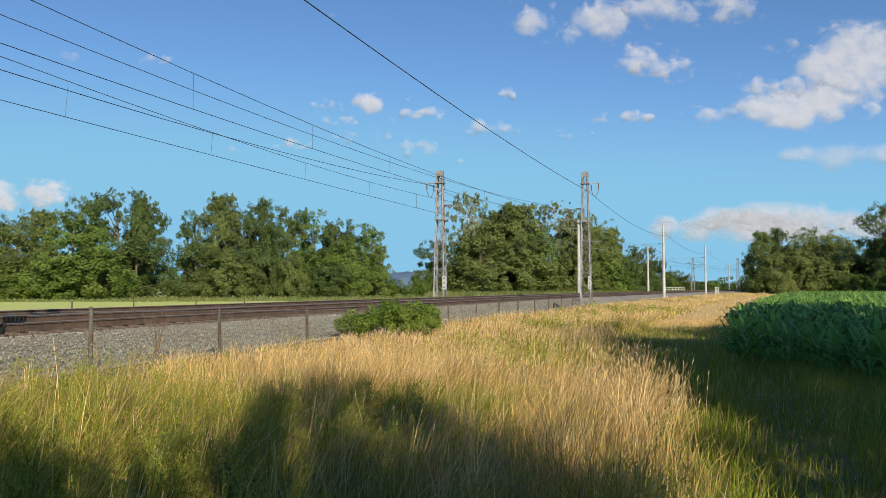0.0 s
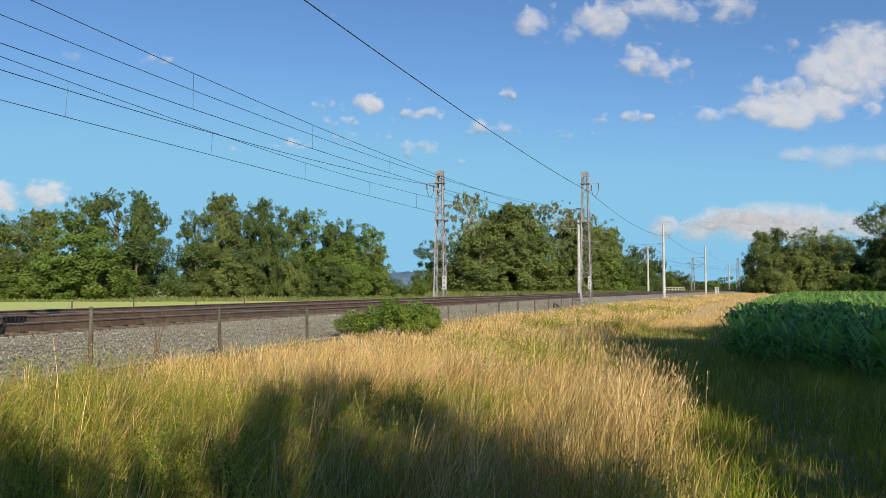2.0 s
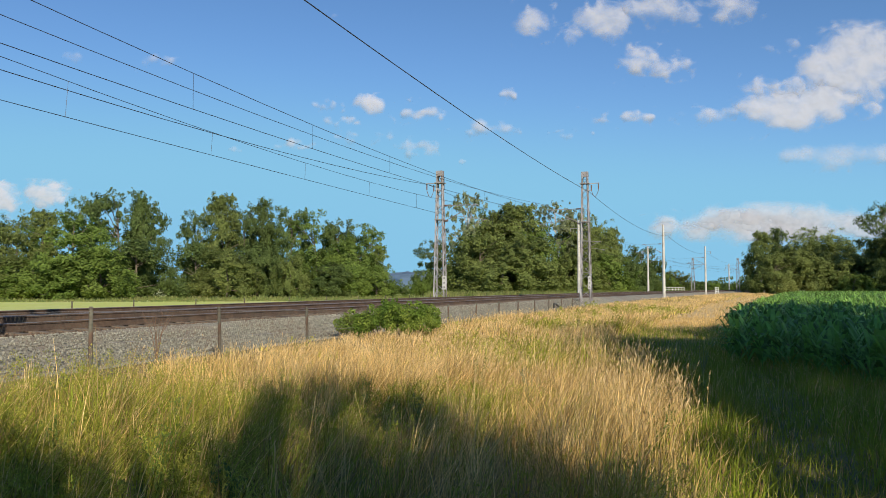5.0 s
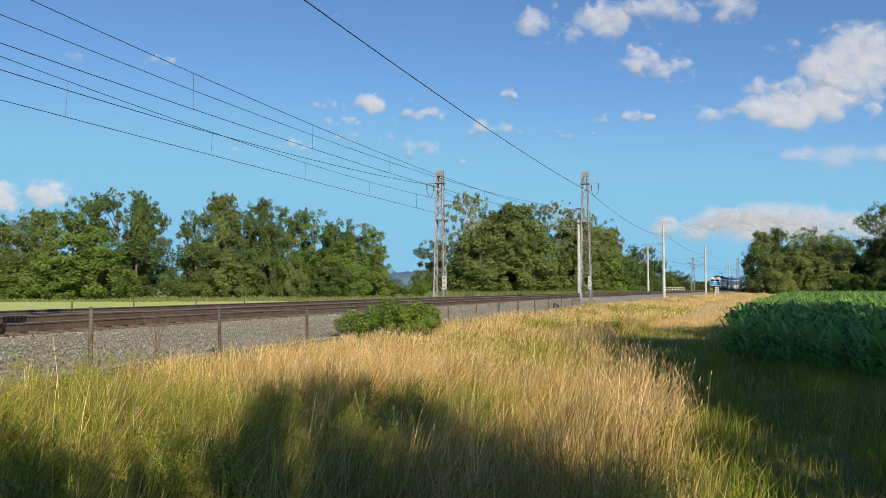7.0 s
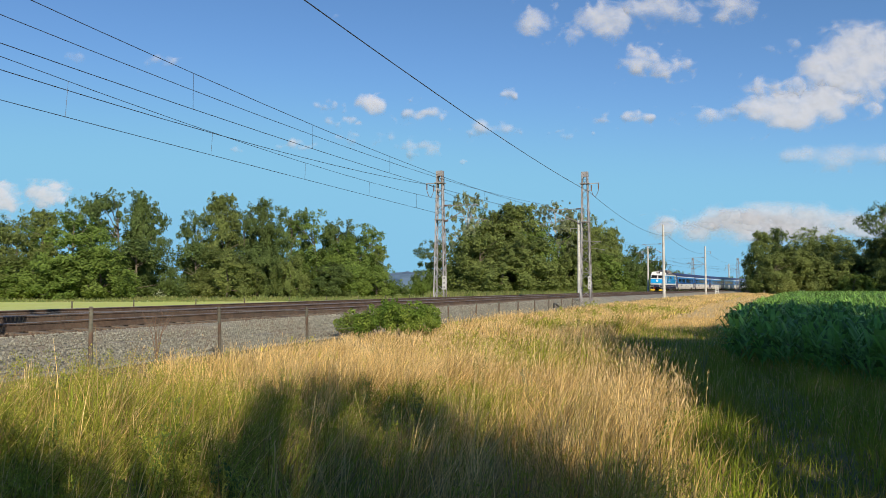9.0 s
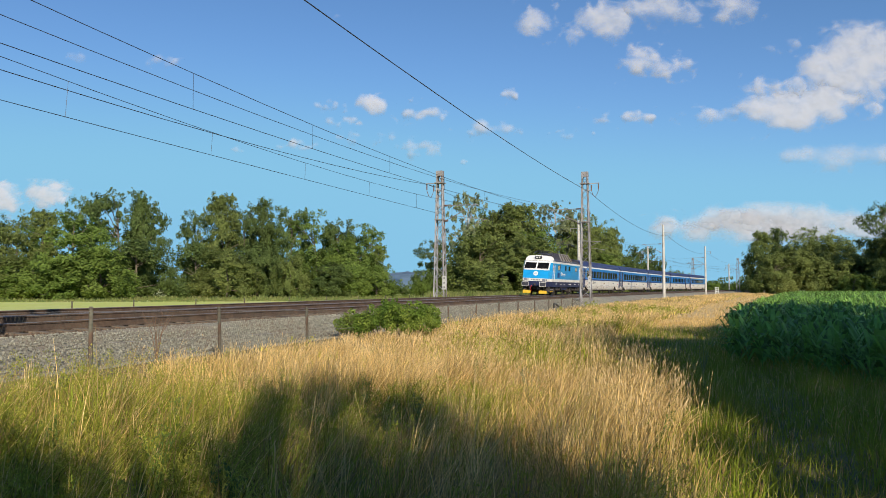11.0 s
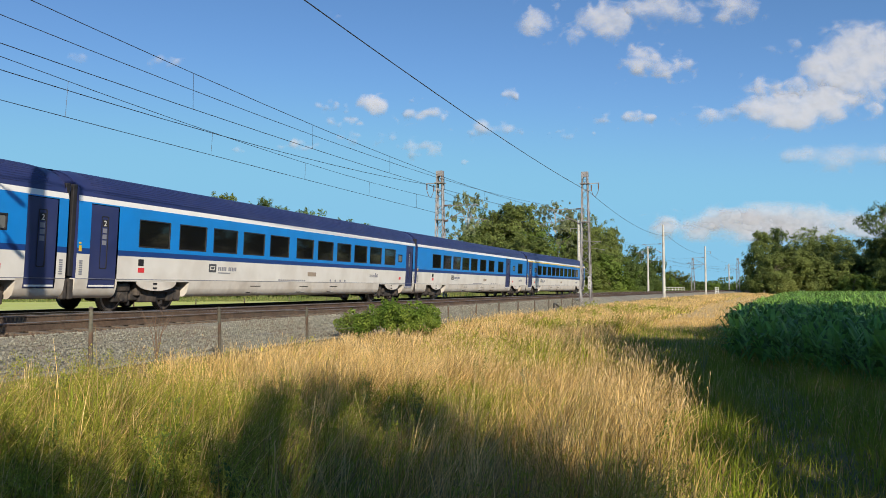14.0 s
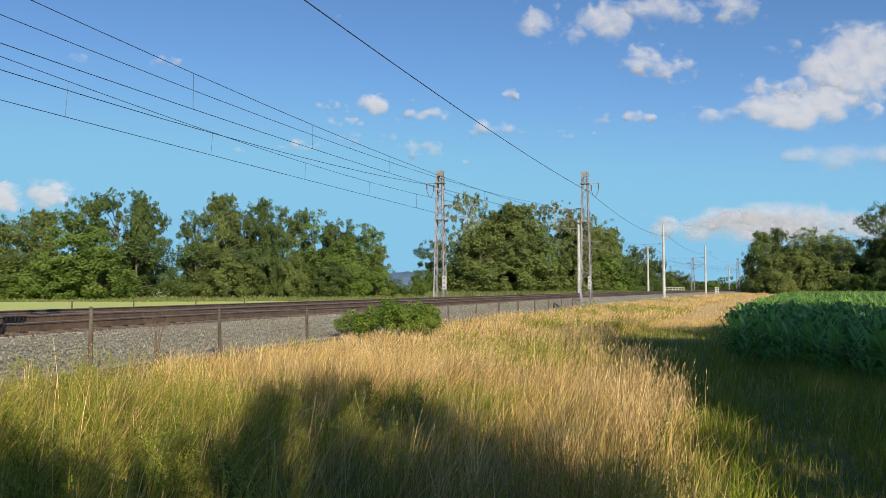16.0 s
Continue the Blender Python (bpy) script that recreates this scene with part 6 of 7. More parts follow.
        pts = [Vector((xe + s * (0.02 + 0.16 * u), -0.5, 0.8 - 0.75 * u * (1 - u) * 2)) for u in np.linspace(0, 1, 7)]
        for p, q in zip(pts, pts[1:]):
            rod(bm, p, q, 0.025, 6)
        part("brake_hose", bm, T_RUBBER, c)
    # marks on the near side
    bm = bars_bm(0.26, 1.74, [(0, 0, 0.1, 0.16), (0, 0.2, 0.08, 0.05)], -1.418)
    part("warning_mark", bm, T_YELLOW, c, "small yellow warning mark")
    bm = bars_bm(0.3, 1.1, [(0, 0.06 * k, 0.12, 0.035) for k in range(7)], -1.418)
    tagged(part("small_print", bm, T_PRINT, c), kind="stuff")
    bm = bars_bm(25.95, 1.1, [(0, 0.06 * k, 0.12, 0.035) for k in range(7)], -1.418)
    tagged(part("small_print", bm, T_PRINT, c), kind="stuff")
    bm = bars_bm(2.7, 1.2, [(0, 0, 0.28, 0.14)], -1.416)
    part("red_plate", bm, T_RED, c, "small red plate")
    bm = bars_bm(doors[-1][0] - 1.0 if len(doors) > 1 else doors[0][1] + 0.75, 1.2, [(0, 0, 0.26, 0.14)], -1.416)
    part("red_plate", bm, T_RED, c, "small red plate")
    if not first:
        bm = bars_bm(2.7, 1.4, [(0, 0, 0.24, 0.2)], -1.416)
        part("destination_plate", bm, T_RUBBER, c, "small dark display")
    bm = bars_bm(6.3 if not first else 5.0, 1.28, [(0, 0, 0.07, 0.28), (0.36, 0, 0.07, 0.28), (0, 0, 0.43, 0.07), (0, 0.21, 0.43, 0.07), (0.13, 0.105, 0.18, 0.07)], -1.416)
    part("emblem", bm, T_MARK, c, "plain dark operator emblem")
    bm = bars_bm(6.85 if not first else 5.55, 1.34, [(0.105 * k, 0, 0.07, 0.13) for k in range(11) if k != 5] + [(0, -0.09, 0.75, 0.03)], -1.416)
    part("lettering", bm, T_PRINT, c, "grey lettering as plain bars")
    bm = bars_bm(letters if not first else 21.0, 1.28, [(0.13 * k, 0, 0.075, 0.13) for k in range(5)] + [(0.66, 0, 0.10, 0.22), (0.80, 0, 0.08, 0.14), (0.92, 0, 0.06, 0.18)], -1.416)
    part("lettering", bm, T_PRINT, c, "grey-blue lettering as plain bars")
    bm = bars_bm(11.0, 1.03, [(0.16 * k, 0, 0.1, 0.05) for k in range(14)] + [(4.5 + 0.5 * k, 0, 0.12, 0.09) for k in range(4)], -1.416)
    tagged(part("small_print", bm, T_PRINT, c), kind="stuff")
    bm = bars_bm(13.4, 1.24, [(0, 0, 0.75, 0.17)], -1.416)
    part("vent_plate", bm, T_VENT, c, "beige brown vent plate")
    # flat vents: dark plate paints the recess's shade, pale triangle its sunlit inside
    for a in ((8.9, 12.0) if first else (8.8, 12.6, 15.4)):
        bm = bmesh.new()
        q = [bm.verts.new(p) for p in ((a, -1.325, 0.55), (a + 0.75, -1.325, 0.55), (a + 0.95, -1.396, 0.82), (a + 0.2, -1.396, 0.82))]
        bm.faces.new(q)
        bmesh.ops.solidify(bm, geom=bm.faces[:], thickness=0.006)
        vent = part("skirt_grille", bm, T_DIRT, c, "flat dark plate coloured as the shaded recess of a skirt vent")
        bm = bmesh.new()
        q = [bm.verts.new(p) for p in ((a + 0.30, -1.336, 0.56), (a + 0.72, -1.336, 0.56), (a + 0.88, -1.392, 0.77))]
        bm.faces.new(q)
        bmesh.ops.solidify(bm, geom=bm.faces[:], thickness=0.006)
        part("cheek", bm, T_SKIRT, vent)
    bm = bmesh.new()
    box(bm, 17.8, 18.5, -1.0, 1.0, 0.26, 0.5, 0.08)
    part("underfloor_box", bm, T_DIRT, c)
    for x in (3.55, 22.85):
        bogie(c, x, 2.5)
    return c


LONG = [2.68, 4.62, 6.50, 8.37, 10.25, 12.35, 14.24, 16.12, 17.98, 19.82, 21.72]
COACHES = [coach("blue and grey second-class coach with navy roof, behind the locomotive", LONG, [(0.68, 1.80), (24.80, 25.86)], [(23.62, 24.2)])]
COACHES.append(copy_thing(COACHES[0], pose(0, 0, 0)))
COACHES.append(copy_thing(COACHES[0], pose(0, 0, 0)))
for c in COACHES[1:]:
    c["label"] = "blue and grey second-class coach with navy roof, doors at both ends"
COACHES.append(coach("blue and grey coach with one inset door and fewer windows", [2.72, 4.66, 6.55, 8.42, 10.32, 12.46, 14.60, 17.15, 23.25], [(19.43, 20.76)], [(21.58, 22.28)], letters=23.6))
COACHES.append(coach("blue and grey first-class coach with yellow stripe, last of the train", [3.82, 5.74, 7.65, 9.52, 11.28, 13.10, 15.08, 17.0, 18.88, 20.70], [(0.58, 1.86), (24.78, 25.80)], [(2.66, 3.36)], True))


# the locomotive: x = 0 at its front buffers, 16.74 at its rear ones
def loco():
    c = root("electric_locomotive", pose(0, 0, 0), "blue electric locomotive with white cab front and yellow rail guards", "locomotive")
    W = 1.47
    BX0, BX1 = 0.62, 16.12
    TAPER = 0.86   # the cab ends narrow towards the front

    def nose(z):
        """How far the end face stands back, by height."""
        return float(np.interp(z, [0.85, 1.36, 1.64, 2.48, 3.38, 3.62], [0.10, 0.02, 0.0, 0.16, 0.80, 1.15]))

    def shell(z_list, name, mat, holes=(), label="", width=None, xa=None, xb=None):
        bm = bmesh.new()
        wid = width or (lambda z: W - 0.02 * max(0.0, (z - 1.6)) / 1.7)
        xs = sorted({0.0, 1.0, 1.7, 15.1, *[h for q in holes for h in q[:2]]})
        zs = sorted({*z_list, *[v for q in holes for v in q[2:4] if z_list[0] < v < z_list[-1]]})
        for sgn in (-1, 1):
            def place(u, z):
                a, b = BX0 + nose(z), BX1 - nose(z)
                x = a if u == 0.0 else b if u == 1.0 else u
                return bm.verts.new((x, sgn * wid(z) * (TAPER if u in (0.0, 1.0) else 1.0), z))
            g = {(i, j): place(u, z) for i, u in enumerate(xs_sorted(xs)) for j, z in enumerate(zs)}
            us = xs_sorted(xs)
            for i in range(len(us) - 1):
                for j in range(len(zs) - 1):
                    mz = (zs[j] + zs[j + 1]) / 2
                    lo = BX0 if us[i] == 0.0 else us[i]
                    hi = BX1 if us[i + 1] == 1.0 else us[i + 1]
                    mx = (lo + hi) / 2
                    if any(q[0] < mx < q[1] and q[2] < mz < q[3] for q in holes):
                        continue
                    f = (g[i, j], g[i + 1, j], g[i + 1, j + 1], g[i, j + 1])
                    bm.faces.new(f if sgn < 0 else f[::-1])
        for end in (0, 1):
            for j in range(len(zs) - 1):
                v = []
                for z in (zs[j], zs[j + 1]):
                    x = BX0 + nose(z) if end == 0 else BX1 - nose(z)
                    v.append([bm.verts.new((x, s * wid(z) * TAPER, z)) for s in (-1, 1)])
                q = (v[0][0], v[0][1], v[1][1], v[1][0])
                bm.faces.new(q if end else q[::-1])
        bmesh.ops.remove_doubles(bm, verts=bm.verts, dist=0.0005)
        return part(name, bm, mat, c, label)

    def xs_sorted(xs):
        return [0.0] + sorted(x for x in xs if x not in (0.0, 1.0)) + [1.0]

    sides = [(3.93, 4.80, 2.53, 3.05), (7.23, 7.92, 2.55, 3.05), (8.98, 9.84, 2.55, 3.05), (12.38, 13.22, 2.56, 3.02), (1.75, 2.25, 2.40, 3.10), (14.62, 15.05, 2.40, 3.08)]
    shell([0.84, 1.36], "underframe_side", T_DEEP, label="navy lower frame side")
    shell([1.36, 1.64], "belt_stripe", T_GREY, label="light grey belt stripe")
    shell([1.64, 2.0, 2.48, 3.2], "body_side", T_BLUE, sides, "ribbed sky-blue body side")
    shell([3.2, 3.385], "cantrail_stripe", T_WHITE)
    # horizontal ribs on the sides
    for k in range(13):
        z = 1.70 + 0.115 * k
        for y in (-W - 0.004 + 0.012 * (z - 1.6), W + 0.004 - 0.012 * (z - 1.6)):
            xs = [(3.0, 14.3)]
            for q in sides[:4]:
                if q[2] - 0.03 < z < q[3] + 0.03:
                    xs = [r for a, b in xs for r in (((a, q[0] - 0.04), (q[1] + 0.04, b)) if a < q[0] and q[1] < b else ((a, b),))]
            if 1.75 < z < 2.4:
                xs = [r for a, b in xs for r in (((a, 3.75), (4.72, b)) if a < 3.75 and b > 4.72 else ((a, b),))]
            for a, b in xs:
                if b > a:
                    bm = bmesh.new()
                    bar(bm, (a, y, z), (b, y, z), 0.02, 0.012)
                    part("rib", bm, T_BLUE, c)
    # roof shoulder and deck
    bm = bmesh.new()
    for sgn in (-1, 1):
        prof = [(1.45, 3.385), (1.36, 3.52), (1.15, 3.66), (0.0, 3.72)]
        for i in range(3):
            (ya, za), (yb, zb) = prof[i], prof[i + 1]
            q = [bm.verts.new(p) for p in ((BX0 + 1.3 + 0.5 * (za - 3.385), sgn * ya, za), (BX1 - 0.85 - 0.5 * (za - 3.385), sgn * ya, za),
                                           (BX1 - 0.85 - 0.5 * (zb - 3.385), sgn * yb, zb), (BX0 + 1.3 + 0.5 * (zb - 3.385), sgn * yb, zb))]
            bm.faces.new(q if sgn < 0 else q[::-1])
    for xe, d in ((BX0 + 1.3, 1), (BX1 - 0.85, -1)):
        prof = [(1.45, 3.385), (1.36, 3.52), (1.15, 3.66), (0.0, 3.72), (-1.15, 3.66), (-1.36, 3.52), (-1.45, 3.385)]
        vs = [bm.verts.new((xe + d * 0.5 * (z - 3.385), y, z)) for y, z in prof]
        bm.faces.new(vs)
    part("roof", bm, T_ROOFDARK, c, "dark grey roof")
    # white cab brow at both ends, with the light box
    for end in (0, 1):
        def ex(x):
            return BX0 + x if end == 0 else BX1 - x
        bm = bmesh.new()
        prof = [(1.455, 3.40), (1.41, 3.68), (1.22, 3.86), (0.6, 3.92), (0.0, 3.94), (-0.6, 3.92), (-1.22, 3.86), (-1.41, 3.68), (-1.455, 3.40)]
        a = [bm.verts.new((ex(0.86 + 0.9 * (z - 3.46)), y * (TAPER + 0.02), z)) for y, z in prof]
        b = [bm.verts.new((ex(1.6), y * 0.995, z - 0.005)) for y, z in prof]
        for i in range(len(prof) - 1):
            bm.faces.new((a[i], a[i + 1], b[i + 1], b[i]))
        bm.faces.new(a)
        bm.faces.new(b)
        bmesh.ops.recalc_face_normals(bm, faces=bm.faces)
        part("cab_brow", bm, T_WHITE if end == 0 else T_ROOFDARK, c, "white brow above the windscreen" if end == 0 else "dark brow above the rear cab")
        bm = bmesh.new()
        for k in range(6):
            za, zb = 2.46 + k * 0.18, 2.46 + (k + 1) * 0.18
            rows = [[bm.verts.new((ex(nose(z) - 0.012 + dx), y, z)) for y, dx in ((-1.300, 0.16), (-1.262, 0.0), (1.262, 0.0), (1.300, 0.16))] for z in (za, zb)]
            for i in range(3):
                bm.faces.new((rows[0][i], rows[0][i + 1], rows[1][i + 1], rows[1][i]))
        bmesh.ops.remove_doubles(bm, verts=bm.verts, dist=0.0005)
        bmesh.ops.recalc_face_normals(bm, faces=bm.faces)
        part("cab_mask", bm, T_WHITE, c, "white mask round the windscreens")
        # windscreen surround and panes, lying in the sloped face
        for k in (-1, 1):
            bm = bmesh.new()
            rim = [(-0.66, 2.56), (0.62, 2.56), (0.62, 3.50), (-0.60, 3.50)] if k < 0 else [(-0.62, 2.56), (0.66, 2.56), (0.60, 3.50), (-0.62, 3.50)]
            o = [bm.verts.new((ex(nose(z) - 0.07), k * 0.625 + y * 0.97, z)) for y, z in rim]
            i_ = [bm.verts.new((ex(nose(z) - 0.07), k * 0.625 + y * 0.89, 3.03 + (z - 3.03) * 0.90)) for y, z in rim]
            for v in i_:
                v.co.x = ex(nose(v.co.z) - 0.07)
            back = [bm.verts.new((ex(nose(v.co.z) + 0.02), v.co.y, v.co.z)) for v in i_]
            for j in range(4):
                n = (j + 1) % 4
                bm.faces.new((o[j], o[n], i_[n], i_[j]))
                bm.faces.new((i_[j], i_[n], back[n], back[j]))
            s = part("windscreen", bm, T_WHITE, c, "white windscreen surround")
            bm = bmesh.new()
            p = [bm.verts.new((ex(nose(3.03 + (z - 3.03) * 0.92) - 0.055), k * 0.625 + y * 0.91, 3.03 + (z - 3.03) * 0.92)) for y, z in rim]
            bm.faces.new(p)
            bmesh.ops.solidify(bm, geom=bm.faces[:], thickness=0.008)
            part("pane", bm, T_SCREEN, s)
            bm = bmesh.new()
            bar(bm, (ex(0.15), k * 0.5, 2.56), (ex(0.42), k * 0.85, 3.0), 0.02, 0.02)
            part("wiper", bm, T_RUBBER, s)
        bm = bmesh.new()
        box(bm, min(ex(0.82), ex(1.3)), max(ex(0.82), ex(1.3)), -0.32, 0.32, 3.56, 3.84, 0.03)
        hl = part("light_box", bm, T_RUBBER, c)
        for k in (-0.13, 0.13):
            bm = bmesh.new()
            rod(bm, (ex(0.84), k, 3.70), (ex(0.80), k, 3.70), 0.09, 14)
            part("headlight", bm, T_LAMP, hl)
        for k in (-0.93, 0.93):
            bm = bmesh.new()
            box(bm, min(ex(-0.02), ex(0.1)), max(ex(-0.02), ex(0.1)), k - 0.24, k + 0.24, 1.42, 1.62, 0.03)
            lp = part("lamp_cluster", bm, T_PRINT, c)
            for q, mt in ((-0.12, T_LAMP), (0.12, T_PRINT)):
                bm = bmesh.new()
                rod(bm, (ex(-0.015), k + q, 1.52), (ex(-0.04), k + q, 1.52), 0.07, 12)
                part("lamp", bm, mt, lp)
        bm = bmesh.new()
        rod(bm, (ex(0.09), 0, 2.12), (ex(0.05), 0, 2.12), 0.23, 20)
        em = part("emblem", bm, T_WHITE, c, "plain white round emblem")
        bm = bmesh.new()
        box(bm, min(ex(0.045), ex(0.06)), max(ex(0.045), ex(0.06)), -0.12, 0.12, 2.06, 2.10)
        box(bm, min(ex(0.045), ex(0.06)), max(ex(0.045), ex(0.06)), -0.12, 0.02, 2.15, 2.19)
        part("emblem_mark", bm, T_BLUE, em)
        bm = bmesh.new()
        for k in range(6):
            box(bm, min(ex(-0.008), ex(0.0)), max(ex(-0.008), ex(0.0)), -0.45 + 0.15 * k, -0.35 + 0.15 * k, 1.44, 1.56)
        part("number_bars", bm, T_PRINT, c)
        # buffer beam, buffers, hook, hoses and yellow rail guards
        bm = bmesh.new()
        box(bm, min(ex(-0.02), ex(0.25)), max(ex(-0.02), ex(0.25)), -1.22, 1.22, 0.84, 1.34, 0.03)
        part("buffer_beam", bm, T_DEEP, c)
        for k in (-0.875, 0.875):
            bm = bmesh.new()
            rod(bm, (ex(0.0), k, 1.06), (ex(-0.45), k, 1.06), 0.13, 14)
            box(bm, min(ex(-0.45), ex(-0.50)), max(ex(-0.45), ex(-0.50)), k - 0.30, k + 0.30, 0.88, 1.24, 0.03)
            b_ = part("buffer", bm, T_ROOFDARK, c)
            bm = bmesh.new()
            for p, q in (((-0.32, 0.86), (0.32, 0.86)), ((0.32, 0.86), (0.32, 1.26)), ((0.32, 1.26), (-0.32, 1.26)), ((-0.32, 1.26), (-0.32, 0.86))):
                bar(bm, (ex(-0.49), k + p[0], p[1]), (ex(-0.49), k + q[0], q[1]), 0.03, 0.03)
            part("buffer_rim", bm, T_GREY, b_)
            bm = bmesh.new()
            box(bm, min(ex(-0.12), ex(0.02)), max(ex(-0.12), ex(0.02)), k * 0.92 - 0.40, k * 0.92 + 0.40, 0.14, 0.46, 0.05)
            if end == 0:
                part("rail_guard", bm, T_YELLOW, c, "yellow rail guard plate")
            else:
                bm.free()
        bm = bmesh.new()
        box(bm, min(ex(-0.28), ex(0)), max(ex(-0.28), ex(0)), -0.06, 0.06, 0.95, 1.12, 0.02)
        part("hook", bm, T_DIRT, c)
        for k in (-0.5, -0.35, 0.35, 0.5):
            bm = bmesh.new()
            pts = [Vector((ex(-0.03 - 0.25 * math.sin(math.pi * u)), k, 0.9 - 0.5 * u)) for u in np.linspace(0, 1, 6)]
            for p, q in zip(pts, pts[1:]):
                rod(bm, p, q, 0.028, 6)
            part("hose", bm, T_RUBBER if k != 0.35 else T_RED, c)
    # windows with tan curtains, doors, grilles and rails
    for y in (-1.455, 1.455):
        s = -1 if y < 0 else 1
        for k, q in enumerate(sides[:4]):
            w = window(c, (q[0] + q[1]) / 2, (q[2] + q[3]) / 2, q[1] - q[0], q[3] - q[2], y, T_RUBBER, 0.05)
            if k in (0, 3):
                for a, b in ((q[0] + 0.2, q[0] + 0.42), (q[1] - 0.28, q[1] - 0.08)):
                    bm = bmesh.new()
                    for j in range(4):
                        xx = a + (b - a) * j / 4
                        rod(bm, (xx, y - s * 0.012, q[2] + 0.05), (xx, y - s * 0.012, q[3] - 0.05), 0.03, 8)
                    part("curtain", bm, T_CURTAIN, c, "tan pleated window curtain")
        for q in sides[4:]:
            window(c, (q[0] + q[1]) / 2, (q[2] + q[3]) / 2, q[1] - q[0], q[3] - q[2], y, T_PRINT, 0.05, "door_window")
        for a in (1.62, 2.36, 14.5, 15.2):
            bm = bmesh.new()
            rod(bm, (a, y - s * -0.055, 1.62), (a, y - s * -0.05, 3.0), 0.022, 8)
            part("handrail", bm, T_WHITE, c)
        bm = bmesh.new()
        box(bm, 4.86, 5.0, min(y, y + s * 0.02), max(y, y + s * 0.02), 2.28, 3.18, 0.006)
        part("air_slot", bm, T_ROOFDARK, c)
        bm = bmesh.new()
        box(bm, 3.8, 4.68, min(y + s * 0.012, y + s * 0.03), max(y + s * 0.012, y + s * 0.03), 1.80, 2.30, 0.006)
        gr = part("grille", bm, T_STRIPE, c, "dark blue louvred grille")
        for k in range(7):
            bm = bmesh.new()
            bar(bm, (3.84, y + s * 0.036, 1.85 + 0.067 * k), (4.64, y + s * 0.036, 1.85 + 0.067 * k), 0.02, 0.03)
            part("louvre", bm, T_STRIPE, gr)
    bm = bmesh.new()
    box(bm, 5.25, 5.78, -1.488, -1.474, 2.02, 2.36, 0.006)
    bmesh.ops.bevel(bm, geom=[e for e in bm.edges if abs((e.verts[0].co - e.verts[1].co).y) > 0.004 and abs((e.verts[0].co - e.verts[1].co).x) < 0.001], offset=0.09, segments=4, affect="EDGES")
    em = part("emblem", bm, T_WHITE, c, "plain white operator emblem")
    bm = bars_bm(5.34, 2.09, [(0, 0, 0.16, 0.05), (0, 0.14, 0.16, 0.05), (0, 0, 0.05, 0.19), (0.22, 0, 0.13, 0.05), (0.30, 0, 0.05, 0.19), (0.20, 0.14, 0.15, 0.05)], -1.490)
    part("emblem_mark", bm, T_BLUE, em)
    bm = bars_bm(5.92, 2.08, [(0.0, 0, 0.13, 0.19), (0.17, 0, 0.09, 0.12), (0.30, 0, 0.08, 0.12), (0.42, 0, 0.09, 0.16), (0.55, 0, 0.10, 0.12),
                              (0.78, 0, 0.10, 0.18), (0.92, 0, 0.07, 0.12), (1.03, 0, 0.09, 0.16), (1.16, 0, 0.10, 0.18), (1.30, -0.04, 0.10, 0.15), (0, -0.12, 0.42, 0.035), (0.46, -0.12, 0.55, 0.035)], -1.482)
    part("lettering", bm, T_WHITE, c, "white lettering as plain bars")
    bm = bars_bm(9.1, 1.08, [(0.0, 0, 0.45, 0.06), (0.55, 0, 0.5, 0.12), (1.1, 0, 0.3, 0.12)] + [(-3.9, 0.0, 0.1, 0.1), (-3.4, 0, 0.1, 0.1), (3.0, 0, 0.3, 0.1), (3.6, 0, 0.2, 0.12), (5.1, 0, 0.3, 0.14), (-5.9, 0.0, 0.2, 0.22), (-2.2, 0, 0.3, 0.1)], -1.478)
    part("number_bars", bm, T_GREY, c, "white number bars")
    # raised hood with slanted cooling grilles
    bm = bmesh.new()
    hood = [(5.75, 1.34, 3.40), (6.42, 0.82, 4.32), (10.95, 0.82, 4.32), (11.5, 1.34, 3.40)]
    for sgn in (-1, 1):
        q = [bm.verts.new((x, sgn * y, z)) for x, y, z in hood]
        bm.faces.new(q if sgn > 0 else q[::-1])
    for i, j in ((0, 1), (2, 3), (1, 2)):
        q = [bm.verts.new((hood[k][0], sg * hood[k][1], hood[k][2])) for k, sg in ((i, -1), (j, -1), (j, 1), (i, 1))]
        bm.faces.new(q)
    bmesh.ops.recalc_face_normals(bm, faces=bm.faces)
    part("roof_hood", bm, T_ROOFDARK, c, "dark raised roof hood with slanted sides")
    for sgn in (-1, 1):
        for k in range(4):
            xa, xb = 6.55 + k * 1.1, 7.53 + k * 1.1
            def g(x, u, lift):
                return Vector((x + 0.32 * (1 - u) * (-1 if k == 0 else 0.2 * k), sgn * (1.31 - 0.48 * u + lift * 0.85), 3.46 + 0.83 * u + lift * 0.53))
            bm = bmesh.new()
            q = [bm.verts.new(p) for p in (g(xa, 0.06, 0.012), g(xb, 0.06, 0.012), g(xb, 0.98, 0.012), g(xa, 0.98, 0.012))]
            bm.faces.new(q)
            bmesh.ops.solidify(bm, geom=bm.faces[:], thickness=0.008)
            gr = part("cooling_grille", bm, T_GRILLEDARK, c, "slanted cooling grille with pale frame")
            for u in (0.02, 0.98):
                bm = bmesh.new()
                bar(bm, g(xa - 0.05, u, 0.035), g(xb + 0.08, u, 0.035), 0.09 if u < 0.5 else 0.05, 0.05)
                part("grille_frame", bm, T_GRILLE, gr)
            for x in (xa, xb):
                bm = bmesh.new()
                bar(bm, g(x, 0.0, 0.035), g(x, 1.0, 0.035), 0.1, 0.05)
                part("grille_frame", bm, T_GRILLE, gr)
            for j in range(8):
                bm = bmesh.new()
